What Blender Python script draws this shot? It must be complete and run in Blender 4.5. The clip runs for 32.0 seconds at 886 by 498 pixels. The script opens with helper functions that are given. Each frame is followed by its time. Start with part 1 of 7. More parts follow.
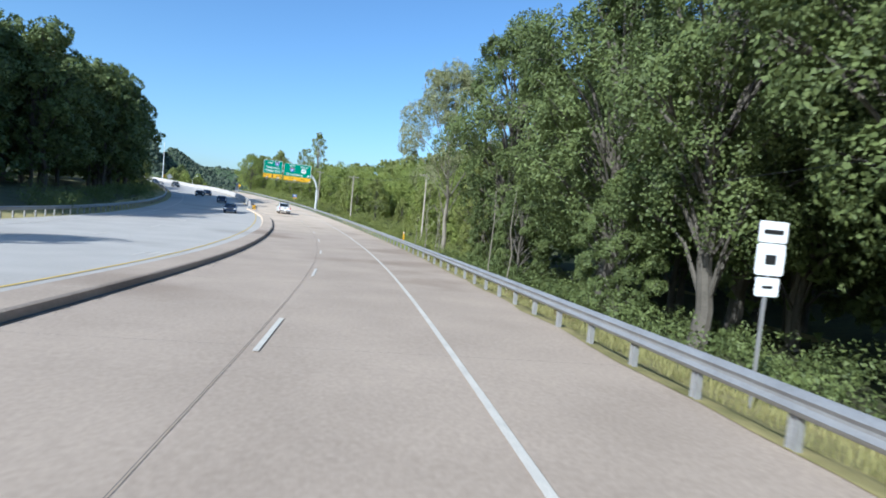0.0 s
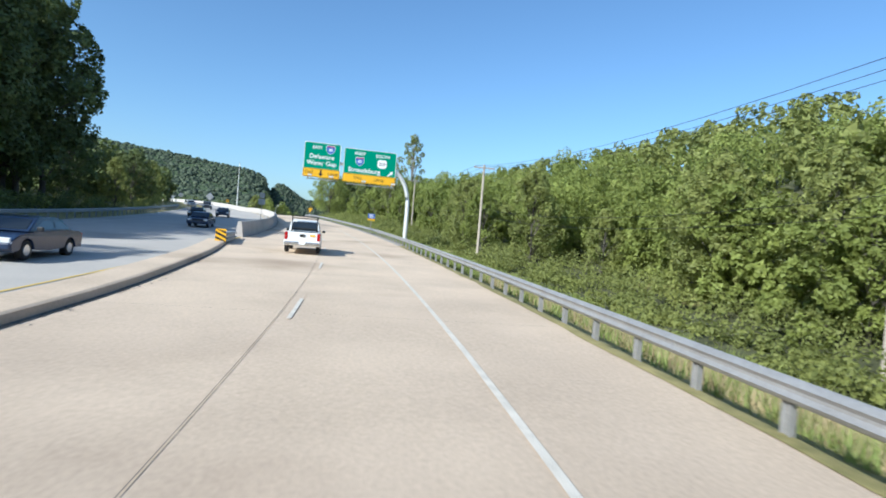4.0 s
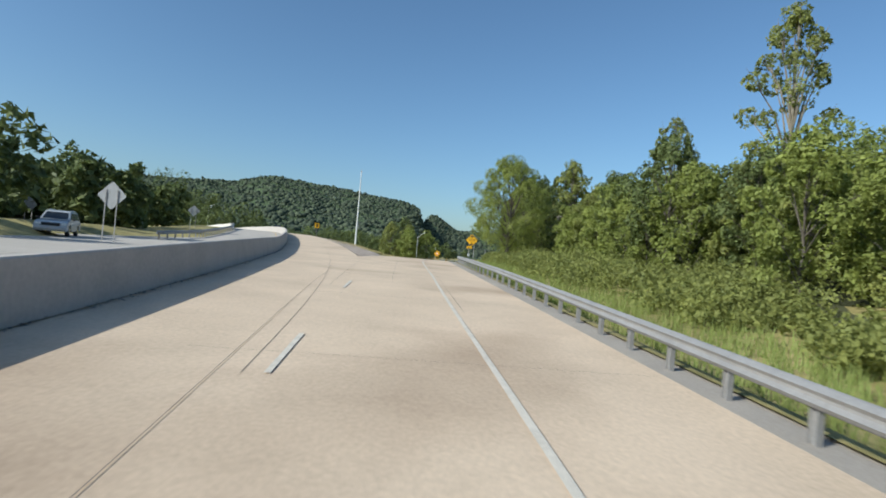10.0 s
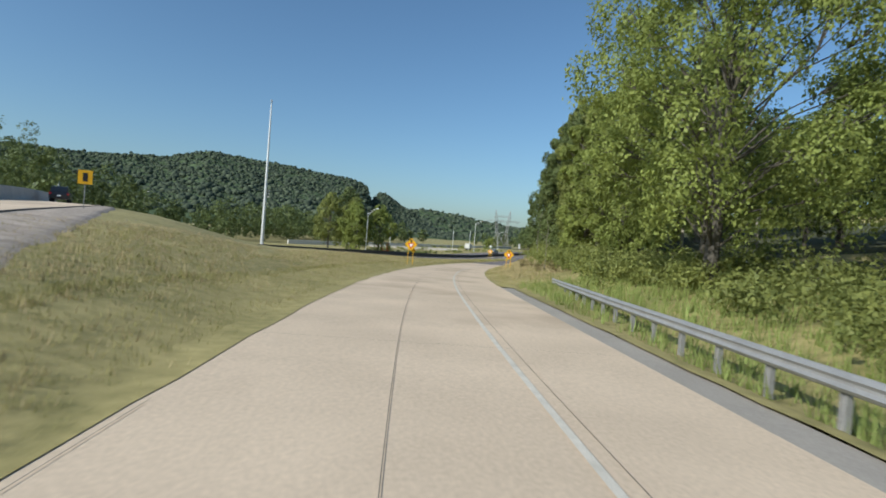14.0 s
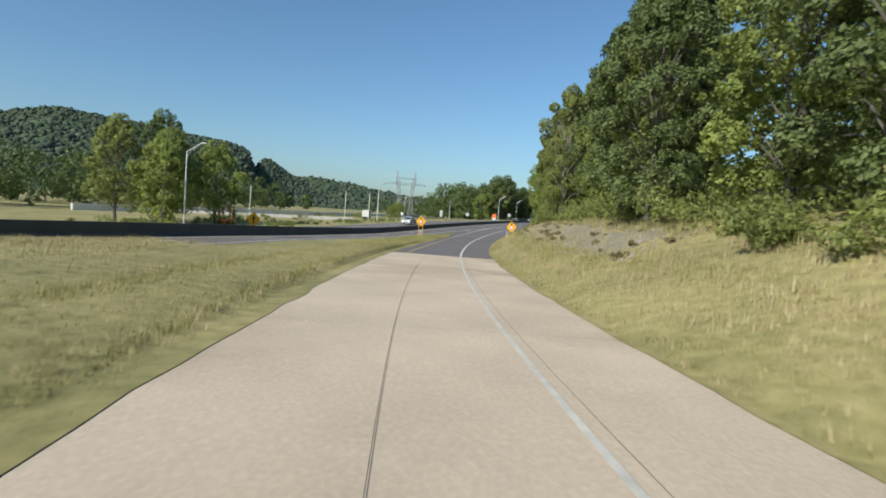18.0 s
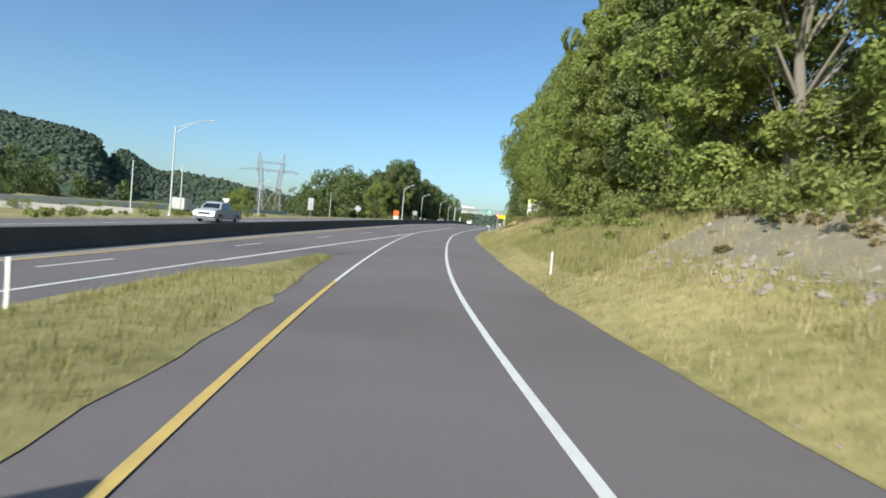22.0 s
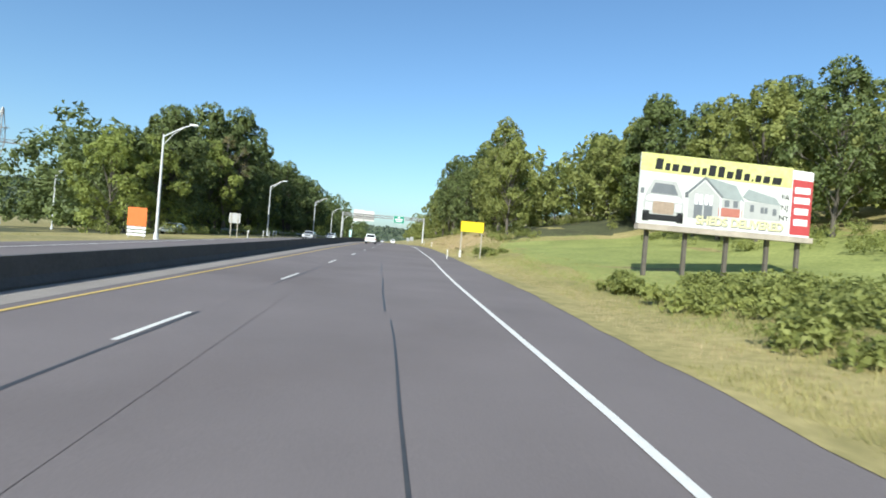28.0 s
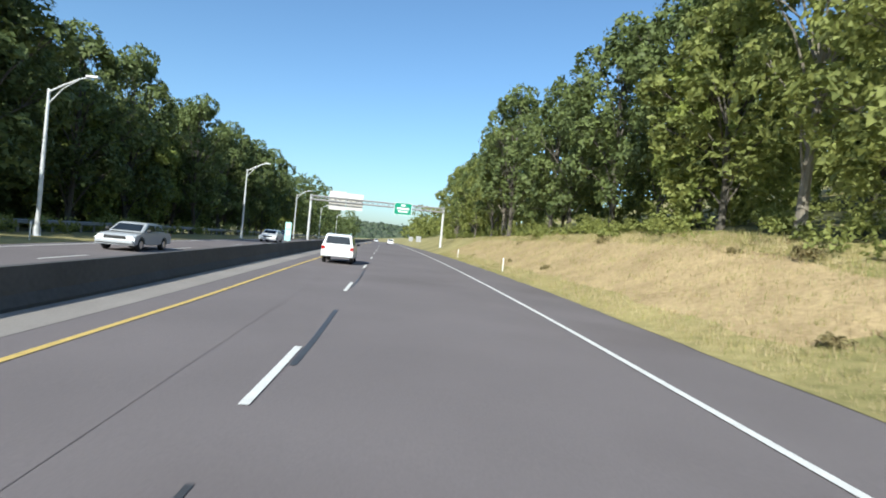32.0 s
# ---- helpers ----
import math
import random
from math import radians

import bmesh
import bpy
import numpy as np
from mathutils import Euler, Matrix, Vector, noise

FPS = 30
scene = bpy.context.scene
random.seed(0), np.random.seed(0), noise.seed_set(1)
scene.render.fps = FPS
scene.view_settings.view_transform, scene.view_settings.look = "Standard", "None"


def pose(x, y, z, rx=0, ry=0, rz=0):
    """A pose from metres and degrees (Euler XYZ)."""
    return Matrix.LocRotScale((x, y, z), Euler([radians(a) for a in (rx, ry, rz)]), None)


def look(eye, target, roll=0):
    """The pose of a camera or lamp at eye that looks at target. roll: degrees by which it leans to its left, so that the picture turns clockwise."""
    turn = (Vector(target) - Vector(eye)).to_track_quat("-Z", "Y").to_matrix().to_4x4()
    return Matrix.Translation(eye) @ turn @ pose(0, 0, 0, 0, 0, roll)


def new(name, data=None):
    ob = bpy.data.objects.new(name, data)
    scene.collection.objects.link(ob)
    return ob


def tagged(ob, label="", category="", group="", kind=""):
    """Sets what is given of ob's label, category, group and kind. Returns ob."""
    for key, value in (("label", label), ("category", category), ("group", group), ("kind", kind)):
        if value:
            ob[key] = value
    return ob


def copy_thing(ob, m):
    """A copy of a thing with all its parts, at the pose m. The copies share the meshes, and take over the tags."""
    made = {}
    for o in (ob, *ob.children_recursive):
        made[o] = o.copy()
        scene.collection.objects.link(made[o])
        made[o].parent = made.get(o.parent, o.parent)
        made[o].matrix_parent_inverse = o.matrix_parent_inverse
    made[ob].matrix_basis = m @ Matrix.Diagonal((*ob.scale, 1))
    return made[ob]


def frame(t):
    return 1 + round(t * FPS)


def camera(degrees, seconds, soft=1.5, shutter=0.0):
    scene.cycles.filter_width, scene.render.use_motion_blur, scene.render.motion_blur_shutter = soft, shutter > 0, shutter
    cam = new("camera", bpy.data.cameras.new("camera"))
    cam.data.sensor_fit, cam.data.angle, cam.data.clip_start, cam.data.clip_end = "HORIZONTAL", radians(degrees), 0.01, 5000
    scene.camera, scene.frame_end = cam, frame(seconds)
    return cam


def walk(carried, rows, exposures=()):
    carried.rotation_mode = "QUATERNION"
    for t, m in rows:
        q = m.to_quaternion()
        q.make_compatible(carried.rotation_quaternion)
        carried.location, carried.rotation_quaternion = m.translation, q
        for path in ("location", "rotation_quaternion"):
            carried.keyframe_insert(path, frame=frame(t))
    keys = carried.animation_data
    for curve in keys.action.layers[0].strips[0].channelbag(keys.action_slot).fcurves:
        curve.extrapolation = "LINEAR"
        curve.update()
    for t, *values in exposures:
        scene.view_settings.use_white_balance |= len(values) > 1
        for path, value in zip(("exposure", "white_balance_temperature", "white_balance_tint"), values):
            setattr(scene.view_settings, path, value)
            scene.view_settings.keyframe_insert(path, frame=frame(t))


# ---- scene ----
cam = camera(77.7, 32.0, 1.8, 0.12)
# seconds, eye x y z, yaw to the left of +y, pitch up, roll
PATH = [
    (0, 0.00, 0.00, 0.000, -29.36, -3.36, 5.42),
    (0.5, 3.08, 7.83, -0.236, -28.38, -3.10, 5.44),
    (1, 5.98, 15.78, -0.432, -27.27, -2.97, 5.17),
    (1.5, 8.72, 23.86, -0.588, -25.94, -2.82, 4.68),
    (2, 11.30, 32.11, -0.698, -24.61, -2.53, 4.02),
    (2.5, 13.72, 40.53, -0.759, -23.41, -2.20, 3.22),
    (3, 15.99, 49.13, -0.768, -22.25, -1.80, 3.50),
    (3.5, 18.12, 57.91, -0.725, -20.80, -1.47, 3.87),
    (4, 20.10, 66.89, -0.634, -19.31, -1.21, 4.60),
    (4.5, 21.93, 76.04, -0.499, -18.04, -0.87, 5.06),
    (5, 23.59, 85.33, -0.325, -16.44, -0.67, 4.85),
    (5.5, 25.08, 94.75, -0.113, -15.08, -0.41, 4.81),
    (6, 26.39, 104.27, 0.137, -13.85, -0.16, 4.91),
    (6.5, 27.49, 113.85, 0.422, -12.79, 0.27, 5.19),
    (7, 28.39, 123.46, 0.738, -11.37, 0.59, 5.18),
    (7.5, 29.08, 133.08, 1.075, -9.87, 0.68, 5.10),
    (8, 29.57, 142.65, 1.425, -8.49, 0.71, 5.36),
    (8.5, 29.87, 152.16, 1.783, -7.19, 0.74, 5.57),
    (9, 29.99, 161.57, 2.144, -5.99, 0.79, 5.56),
    (9.5, 29.97, 170.88, 2.503, -4.73, 0.74, 5.25),
    (10, 29.82, 180.08, 2.852, -3.62, 0.64, 4.88),
    (10.5, 29.60, 189.17, 3.183, -2.78, 0.55, 4.13),
    (11, 29.35, 198.17, 3.486, -2.38, 0.45, 3.89),
    (11.5, 29.13, 207.08, 3.754, -2.49, 0.46, 3.61),
    (12, 29.00, 215.94, 3.983, -3.40, 0.36, 3.46),
    (12.5, 29.01, 224.77, 4.163, -4.65, 0.26, 3.87),
    (13, 29.20, 233.59, 4.287, -5.55, -0.25, 4.22),
    (13.5, 29.59, 242.40, 4.348, -7.25, -0.71, 3.97),
    (14, 30.21, 251.24, 4.342, -9.13, -1.19, 4.35),
    (14.5, 31.05, 260.10, 4.269, -11.22, -1.53, 4.78),
    (15, 32.09, 269.01, 4.129, -12.25, -2.58, 4.62),
    (15.5, 33.33, 277.99, 3.928, -13.41, -3.06, 4.48),
    (16, 34.76, 287.03, 3.683, -14.71, -3.42, 4.26),
    (16.5, 36.41, 296.14, 3.412, -16.16, -3.59, 3.83),
    (17, 38.31, 305.28, 3.132, -17.45, -3.80, 3.85),
    (17.5, 40.47, 314.43, 2.860, -18.88, -3.65, 3.94),
    (18, 42.90, 323.55, 2.604, -20.50, -3.52, 4.28),
    (18.5, 45.59, 332.61, 2.366, -22.12, -3.33, 4.59),
    (19, 48.53, 341.59, 2.144, -23.55, -3.22, 4.75),
    (19.5, 51.70, 350.49, 1.935, -24.88, -3.19, 4.48),
    (20, 55.10, 359.30, 1.737, -26.30, -3.09, 4.43),
    (20.5, 58.70, 368.00, 1.556, -27.81, -3.04, 4.45),
    (21, 62.51, 376.58, 1.403, -29.33, -2.95, 4.51),
    (21.5, 66.52, 385.02, 1.292, -30.94, -2.79, 4.80),
    (22, 70.71, 393.31, 1.241, -32.50, -2.33, 5.11),
    (22.5, 75.07, 401.45, 1.258, -33.91, -1.86, 5.08),
    (23, 79.62, 409.41, 1.344, -35.35, -1.16, 5.00),
    (23.5, 84.32, 417.21, 1.491, -36.78, -0.64, 4.94),
    (24, 89.16, 424.82, 1.682, -38.39, -0.36, 4.61),
    (24.5, 94.13, 432.25, 1.898, -40.09, -0.28, 4.56),
    (25, 99.19, 439.52, 2.127, -41.60, -0.19, 4.01),
    (25.5, 104.32, 446.64, 2.357, -42.67, -0.08, 4.14),
    (26, 109.47, 453.64, 2.584, -43.13, 0.03, 4.36),
    (26.5, 114.61, 460.55, 2.800, -43.45, -0.01, 4.42),
    (27, 119.73, 467.39, 3.001, -43.64, -0.08, 4.37),
    (27.5, 124.81, 474.18, 3.186, -43.73, -0.14, 4.17),
    (28, 129.85, 480.92, 3.354, -43.57, -0.26, 4.61),
    (28.5, 134.88, 487.65, 3.508, -43.46, -0.32, 5.07),
    (29, 139.91, 494.35, 3.656, -43.37, -0.46, 4.90),
    (29.5, 144.93, 501.04, 3.803, -43.36, -0.56, 4.87),
    (30, 149.93, 507.66, 3.951, -43.38, -0.63, 4.80),
    (30.5, 154.91, 514.20, 4.101, -43.47, -0.58, 4.90),
    (31, 159.86, 520.62, 4.251, -43.66, -0.52, 4.98),
    (31.5, 164.78, 526.94, 4.400, -43.85, -0.48, 5.12),
    (32, 169.68, 533.19, 4.543, -44.19, -0.50, 5.39),
]


def aimed(px, py, pz, yaw, pitch, roll):
    a, b = radians(yaw), radians(pitch)
    ahead = Vector((-math.sin(a) * math.cos(b), math.cos(a) * math.cos(b), math.sin(b)))
    return look((px, py, pz), Vector((px, py, pz)) + ahead * 2, roll)


EXPOSURE = [(0, 0.55), (2, 0.58), (3, 0.58), (4, 0.56), (7, 0.5), (9, 0.25), (11, 0.05), (14, 0.0), (17, 0.05), (20, 0.15), (23, 0.45), (25, 0.55), (28, 0.52), (32, 0.55)]
walk(cam, [(t, aimed(*row)) for t, *row in PATH], [(t, e, float(np.interp(t, [0, 2, 4, 7], [5250, 5300, 5500, 5900])), float(np.interp(t, [0, 2, 4, 7], [6, 6, 5, 4]))) for t, e in EXPOSURE])


# ---- light: low morning sun, clear sky ----
SUN_AZ, SUN_EL = 118.0, 32.0
sun_dir = Vector((-math.sin(radians(SUN_AZ)) * math.cos(radians(SUN_EL)), math.cos(radians(SUN_AZ)) * math.cos(radians(SUN_EL)), math.sin(radians(SUN_EL))))
world = bpy.data.worlds.new("sky")
scene.world = world
world.use_nodes = True
wt = world.node_tree
sky = wt.nodes.new("ShaderNodeTexSky")
sky.sky_type = "NISHITA"
sky.sun_disc = False
sky.sun_elevation, sky.sun_rotation = radians(SUN_EL), radians(360 - SUN_AZ)
sky.air_density, sky.dust_density, sky.ozone_density = 1.0, 1.3, 3.6
wt.nodes["Background"].inputs["Strength"].default_value = 0.12
clear = wt.nodes.new("ShaderNodeMix")
clear.data_type, clear.blend_type = "RGBA", "MULTIPLY"
clear.inputs["Factor"].default_value, clear.inputs["B"].default_value = 1.0, (0.95, 1.0, 0.985, 1)
wt.links.new(sky.outputs["Color"], clear.inputs["A"])
wt.links.new(clear.outputs["Result"], wt.nodes["Background"].inputs["Color"])
sun_lamp = new("sun", bpy.data.lights.new("sun", "SUN"))
sun_lamp.data.energy, sun_lamp.data.angle, sun_lamp.data.color = 4.6, radians(0.53), (1.0, 0.93, 0.82)
sun_lamp.matrix_world = look(sun_dir * 300, (0, 0, 0))


# ---- materials ----
def mat(name, col, rough=0.8, metal=0.0, vary=0.15, scale=3.0, fine=40.0, bump=0.15, bump_scale=60.0, obj_vary=0.0, island=0.0, spec=0.4, tint=None, emit=None, trans=0.0, stain=0.0, deep=0.02):
    """A plain surface: base colour with stains at two scales, fine relief and wear in the gloss."""
    m = bpy.data.materials.new(name)
    m.use_nodes = True
    nt = m.node_tree
    n, l = nt.nodes, nt.links
    bsdf = n["Principled BSDF"]
    tc = n.new("ShaderNodeTexCoord")
    n1, n2 = n.new("ShaderNodeTexNoise"), n.new("ShaderNodeTexNoise")
    n1.inputs["Scale"].default_value, n2.inputs["Scale"].default_value = scale, fine
    n1.inputs["Detail"].default_value, n2.inputs["Detail"].default_value = 5, 3
    for q in (n1, n2):
        l.new(tc.outputs["Object"], q.inputs["Vector"])
    add = n.new("ShaderNodeMath")
    add.operation = "ADD"
    l.new(n1.outputs["Fac"], add.inputs[0])
    l.new(n2.outputs["Fac"], add.inputs[1])
    last = add.outputs[0]
    if obj_vary or island:
        info = n.new("ShaderNodeObjectInfo") if obj_vary else n.new("ShaderNodeNewGeometry")
        mul = n.new("ShaderNodeMath")
        mul.operation = "MULTIPLY_ADD"
        l.new(info.outputs["Random" if obj_vary else "Random Per Island"], mul.inputs[0])
        mul.inputs[1].default_value = (obj_vary or island) * 2
        l.new(last, mul.inputs[2])
        sub = n.new("ShaderNodeMath")
        sub.operation = "SUBTRACT"
        l.new(mul.outputs[0], sub.inputs[0])
        sub.inputs[1].default_value = obj_vary or island
        last = sub.outputs[0]
    ramp = n.new("ShaderNodeMapRange")
    ramp.inputs["From Min"].default_value, ramp.inputs["From Max"].default_value = 0.55, 1.45
    l.new(last, ramp.inputs["Value"])
    mix = n.new("ShaderNodeMix")
    mix.data_type = "RGBA"
    l.new(ramp.outputs["Result"], mix.inputs["Factor"])
    dark = [c * (1 - vary) for c in col]
    light = [min(1, c * (1 + vary)) for c in (tint or col)]
    mix.inputs["A"].default_value, mix.inputs["B"].default_value = (*dark, 1), (*light, 1)
    shade = mix.outputs["Result"]
    if stain:
        n3, cut, st = n.new("ShaderNodeTexNoise"), n.new("ShaderNodeMapRange"), n.new("ShaderNodeMix")
        n3.inputs["Scale"].default_value, n3.inputs["Detail"].default_value = 0.11, 6
        l.new(tc.outputs["Object"], n3.inputs["Vector"])
        cut.inputs["From Min"].default_value, cut.inputs["From Max"].default_value, cut.inputs["To Max"].default_value = 0.54, 0.68, stain
        l.new(n3.outputs["Fac"], cut.inputs["Value"])
        st.data_type, st.blend_type = "RGBA", "MULTIPLY"
        l.new(cut.outputs["Result"], st.inputs["Factor"])
        l.new(shade, st.inputs["A"])
        st.inputs["B"].default_value = (0.62, 0.58, 0.55, 1)
        shade = st.outputs["Result"]
    l.new(shade, bsdf.inputs["Base Color"])
    bsdf.inputs["Roughness"].default_value, bsdf.inputs["Metallic"].default_value = rough, metal
    bsdf.inputs["Specular IOR Level"].default_value = spec
    if bump:
        nb, bp = n.new("ShaderNodeTexNoise"), n.new("ShaderNodeBump")
        nb.inputs["Scale"].default_value, nb.inputs["Detail"].default_value = bump_scale, 4
        l.new(tc.outputs["Object"], nb.inputs["Vector"])
        l.new(nb.outputs["Fac"], bp.inputs["Height"])
        bp.inputs["Strength"].default_value, bp.inputs["Distance"].default_value = bump, deep
        l.new(bp.outputs["Normal"], bsdf.inputs["Normal"])
    if emit:
        bsdf.inputs["Emission Color"].default_value, bsdf.inputs["Emission Strength"].default_value = (*emit[:3], 1), emit[3]
    if trans:
        tr = n.new("ShaderNodeBsdfTranslucent")
        l.new(mix.outputs["Result"], tr.inputs["Color"])
        ms = n.new("ShaderNodeMixShader")
        ms.inputs["Fac"].default_value = trans
        l.new(bsdf.outputs[0], ms.inputs[1])
        l.new(tr.outputs[0], ms.inputs[2])
        l.new(ms.outputs[0], n["Material Output"].inputs["Surface"])
    return m


CONCRETE = mat("road_concrete", (0.58, 0.455, 0.33), 0.92, spec=0.2, vary=0.16, scale=0.35, fine=14, bump=0.25, bump_scale=90, tint=(0.64, 0.505, 0.37), stain=0.75)
CONCRETE_GREY = mat("worn_concrete", (0.46, 0.42, 0.37), 0.92, spec=0.15, vary=0.14, scale=0.35, fine=18, bump=0.25, bump_scale=90, stain=0.4)
SHOULDER = mat("pale_shoulder", (0.30, 0.27, 0.24), 0.92, spec=0.15, vary=0.18, scale=0.5, fine=18, bump=0.25, bump_scale=90)
ASPHALT = mat("asphalt", (0.188, 0.163, 0.158), 0.9, spec=0.2, vary=0.16, scale=0.25, fine=30, bump=0.4, bump_scale=160, stain=0.35)
TAR = mat("tar", (0.055, 0.053, 0.052), 0.5, vary=0.25, scale=3)
ASPHALT_OLD = mat("old_asphalt", (0.36, 0.32, 0.275), 0.85, vary=0.22, scale=0.4, fine=20, bump=0.4, bump_scale=120)
JOINT = mat("joint_tar", (0.15, 0.13, 0.11), 0.85, vary=0.35, scale=2)
WHITE_LINE = mat("white_line", (0.70, 0.68, 0.63), 0.9, spec=0.15, vary=0.15, scale=4, fine=60)
WORN_LINE = mat("worn_white_line", (0.60, 0.55, 0.47), 0.9, spec=0.15, vary=0.25, scale=3, fine=50)
YELLOW_LINE = mat("yellow_line", (0.60, 0.43, 0.14), 0.85, spec=0.2, vary=0.2, scale=4, fine=60)
BARRIER = mat("barrier_concrete", (0.46, 0.42, 0.38), 0.85, vary=0.18, scale=0.8, fine=9, bump=0.2, bump_scale=40)
PARAPET = mat("pale_parapet", (0.62, 0.60, 0.55), 0.8, vary=0.1, scale=0.6, fine=9)
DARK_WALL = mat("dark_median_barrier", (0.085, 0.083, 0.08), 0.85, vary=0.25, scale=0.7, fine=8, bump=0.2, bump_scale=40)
GRASS = mat("grass_ground", (0.225, 0.212, 0.062), 0.95, vary=0.35, scale=0.16, fine=2.2, bump=0.6, bump_scale=9, tint=(0.35, 0.285, 0.12))
# leaf litter, its colour darkened for the shade under a closed canopy
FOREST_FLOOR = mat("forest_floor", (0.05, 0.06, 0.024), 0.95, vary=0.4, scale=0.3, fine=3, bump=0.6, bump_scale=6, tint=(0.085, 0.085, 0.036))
GORE = mat("stony_gore", (0.355, 0.285, 0.23), 0.9, vary=0.4, scale=0.9, fine=9, bump=0.7, bump_scale=30, tint=(0.43, 0.35, 0.28))
BLADE = mat("grass_blades", (0.25, 0.255, 0.07), 0.8, vary=0.35, scale=0.16, fine=2.5, bump=0, island=0.15, tint=(0.37, 0.33, 0.14), trans=0.3)
DRY_GROUND = mat("dry_grass_ground", (0.36, 0.25, 0.125), 0.95, vary=0.3, scale=0.5, fine=5, bump=0.6, bump_scale=12, tint=(0.43, 0.32, 0.165))
STRAW = mat("dry_grass_blades", (0.42, 0.32, 0.165), 0.8, vary=0.3, scale=0.3, fine=2.5, bump=0, island=0.15, tint=(0.50, 0.41, 0.23), trans=0.25)
STONE = mat("bank_stones", (0.31, 0.265, 0.23), 0.9, vary=0.3, scale=1.5, fine=10, bump=0.4, bump_scale=25, island=0.2)
GRAVEL = mat("gravel_bank", (0.25, 0.215, 0.14), 0.95, vary=0.3, scale=0.7, fine=12, bump=0.7, bump_scale=12)
STEEL = mat("galvanised_steel", (0.36, 0.35, 0.34), 0.62, 0.5, vary=0.2, scale=1.5, fine=20, bump=0.03)
POLE = mat("pale_steel_pole", (0.66, 0.66, 0.65), 0.45, 0.3, vary=0.12, scale=1.0, fine=14, bump=0.02)
WOOD = mat("weathered_wood", (0.40, 0.345, 0.28), 0.85, vary=0.3, scale=1.5, fine=25, bump=0.3, bump_scale=30)
BARK = mat("bark", (0.115, 0.10, 0.08), 0.9, vary=0.35, scale=2.0, fine=18, bump=0.6, bump_scale=20)
BARK_PALE = mat("pale_bark", (0.23, 0.20, 0.155), 0.85, vary=0.22, scale=1.2, fine=30, bump=0.4, bump_scale=18)
LEAF = mat("leaves", (0.195, 0.235, 0.064), 0.6, vary=0.4, scale=0.22, fine=2.2, bump=0, island=0.16, tint=(0.29, 0.305, 0.088), spec=0.35, trans=0.42)
LEAF_BRIGHT = mat("bright_leaves", (0.225, 0.275, 0.062), 0.6, vary=0.35, scale=0.22, fine=2.2, bump=0, island=0.16, tint=(0.30, 0.335, 0.085), spec=0.35, trans=0.42)
FIELD = mat("meadow_ground", (0.20, 0.245, 0.055), 0.95, vary=0.3, scale=0.2, fine=3, bump=0.6, bump_scale=9, tint=(0.29, 0.30, 0.09))
FIELD_BLADE = mat("meadow_blades", (0.26, 0.285, 0.065), 0.8, vary=0.3, scale=0.2, fine=3, bump=0, island=0.15, tint=(0.27, 0.33, 0.10), trans=0.3)
# leaves of the darker trees; also carries painted shade in woods and bushes
LEAF_DEEP_SHADE = mat("deep_green_shaded_leaves", (0.085, 0.122, 0.038), 0.6, vary=0.4, scale=0.22, fine=2.2, bump=0, island=0.16, tint=(0.15, 0.18, 0.056), spec=0.35, trans=0.25)
LEAF_DRY = mat("dry_leaves", (0.19, 0.145, 0.06), 0.7, vary=0.4, scale=0.3, fine=2.2, bump=0, island=0.16, tint=(0.25, 0.21, 0.10), spec=0.2, trans=0.2)
LEAF_PALE = mat("pale_leaves", (0.22, 0.24, 0.10), 0.6, vary=0.35, scale=0.22, fine=2.2, bump=0, island=0.16, tint=(0.30, 0.30, 0.15), spec=0.3, trans=0.3)
# hill colours lifted and cooled a little: slight distance haze painted in
FAR_WOOD = mat("hazed_far_woods", (0.050, 0.080, 0.040), 0.95, vary=0.45, scale=0.02, fine=0.09, bump=1.0, bump_scale=0.085, tint=(0.092, 0.122, 0.060), spec=0.1, deep=7.0)
FAR_CROWN = mat("hazed_far_treetops", (0.050, 0.068, 0.052), 0.95, vary=0.3, scale=0.05, fine=0.4, bump=0, island=0.32, tint=(0.082, 0.098, 0.062), spec=0.1)
GREEN_SIGN = mat("green_sign", (0.0, 0.235, 0.135), 0.45, vary=0.06, scale=0.6, fine=8, bump=0)
WHITE_SIGN = mat("white_sign", (0.80, 0.80, 0.80), 0.5, vary=0.05, scale=1, fine=8, bump=0)
YELLOW_SIGN = mat("yellow_sign", (0.80, 0.43, 0.01), 0.45, vary=0.06, scale=1, fine=8, bump=0)
OLIVE_INK = mat("faded_ink", (0.40, 0.37, 0.02), 0.6, vary=0.15, bump=0)
PRINT_YELLOW = mat("printed_yellow", (0.62, 0.60, 0.12), 0.6, vary=0.12, scale=0.3, fine=4, bump=0, tint=(0.66, 0.65, 0.30))
PRINT_CREAM = mat("printed_cream", (0.66, 0.63, 0.34), 0.6, vary=0.06, bump=0)
PRINT_ROOF = mat("printed_roof", (0.30, 0.33, 0.32), 0.6, vary=0.15, scale=2, bump=0)
PRINT_BROWN = mat("printed_chrome", (0.34, 0.26, 0.19), 0.6, vary=0.3, scale=6, bump=0)
PRINT_DARK = mat("printed_grey", (0.16, 0.17, 0.18), 0.6, vary=0.15, scale=2, bump=0)
PALE_POST = mat("weathered_post", (0.38, 0.35, 0.29), 0.8, vary=0.2, scale=2, fine=20, bump=0.1)
LEMON_SIGN = mat("lemon_sign", (0.74, 0.70, 0.01), 0.45, vary=0.05, scale=1, fine=8, bump=0)
BLACK_SIGN = mat("black_legend", (0.02, 0.02, 0.02), 0.5, vary=0.1, bump=0)
PRINT_WHITE = mat("printed_white", (0.62, 0.62, 0.58), 0.6, vary=0.05, bump=0)
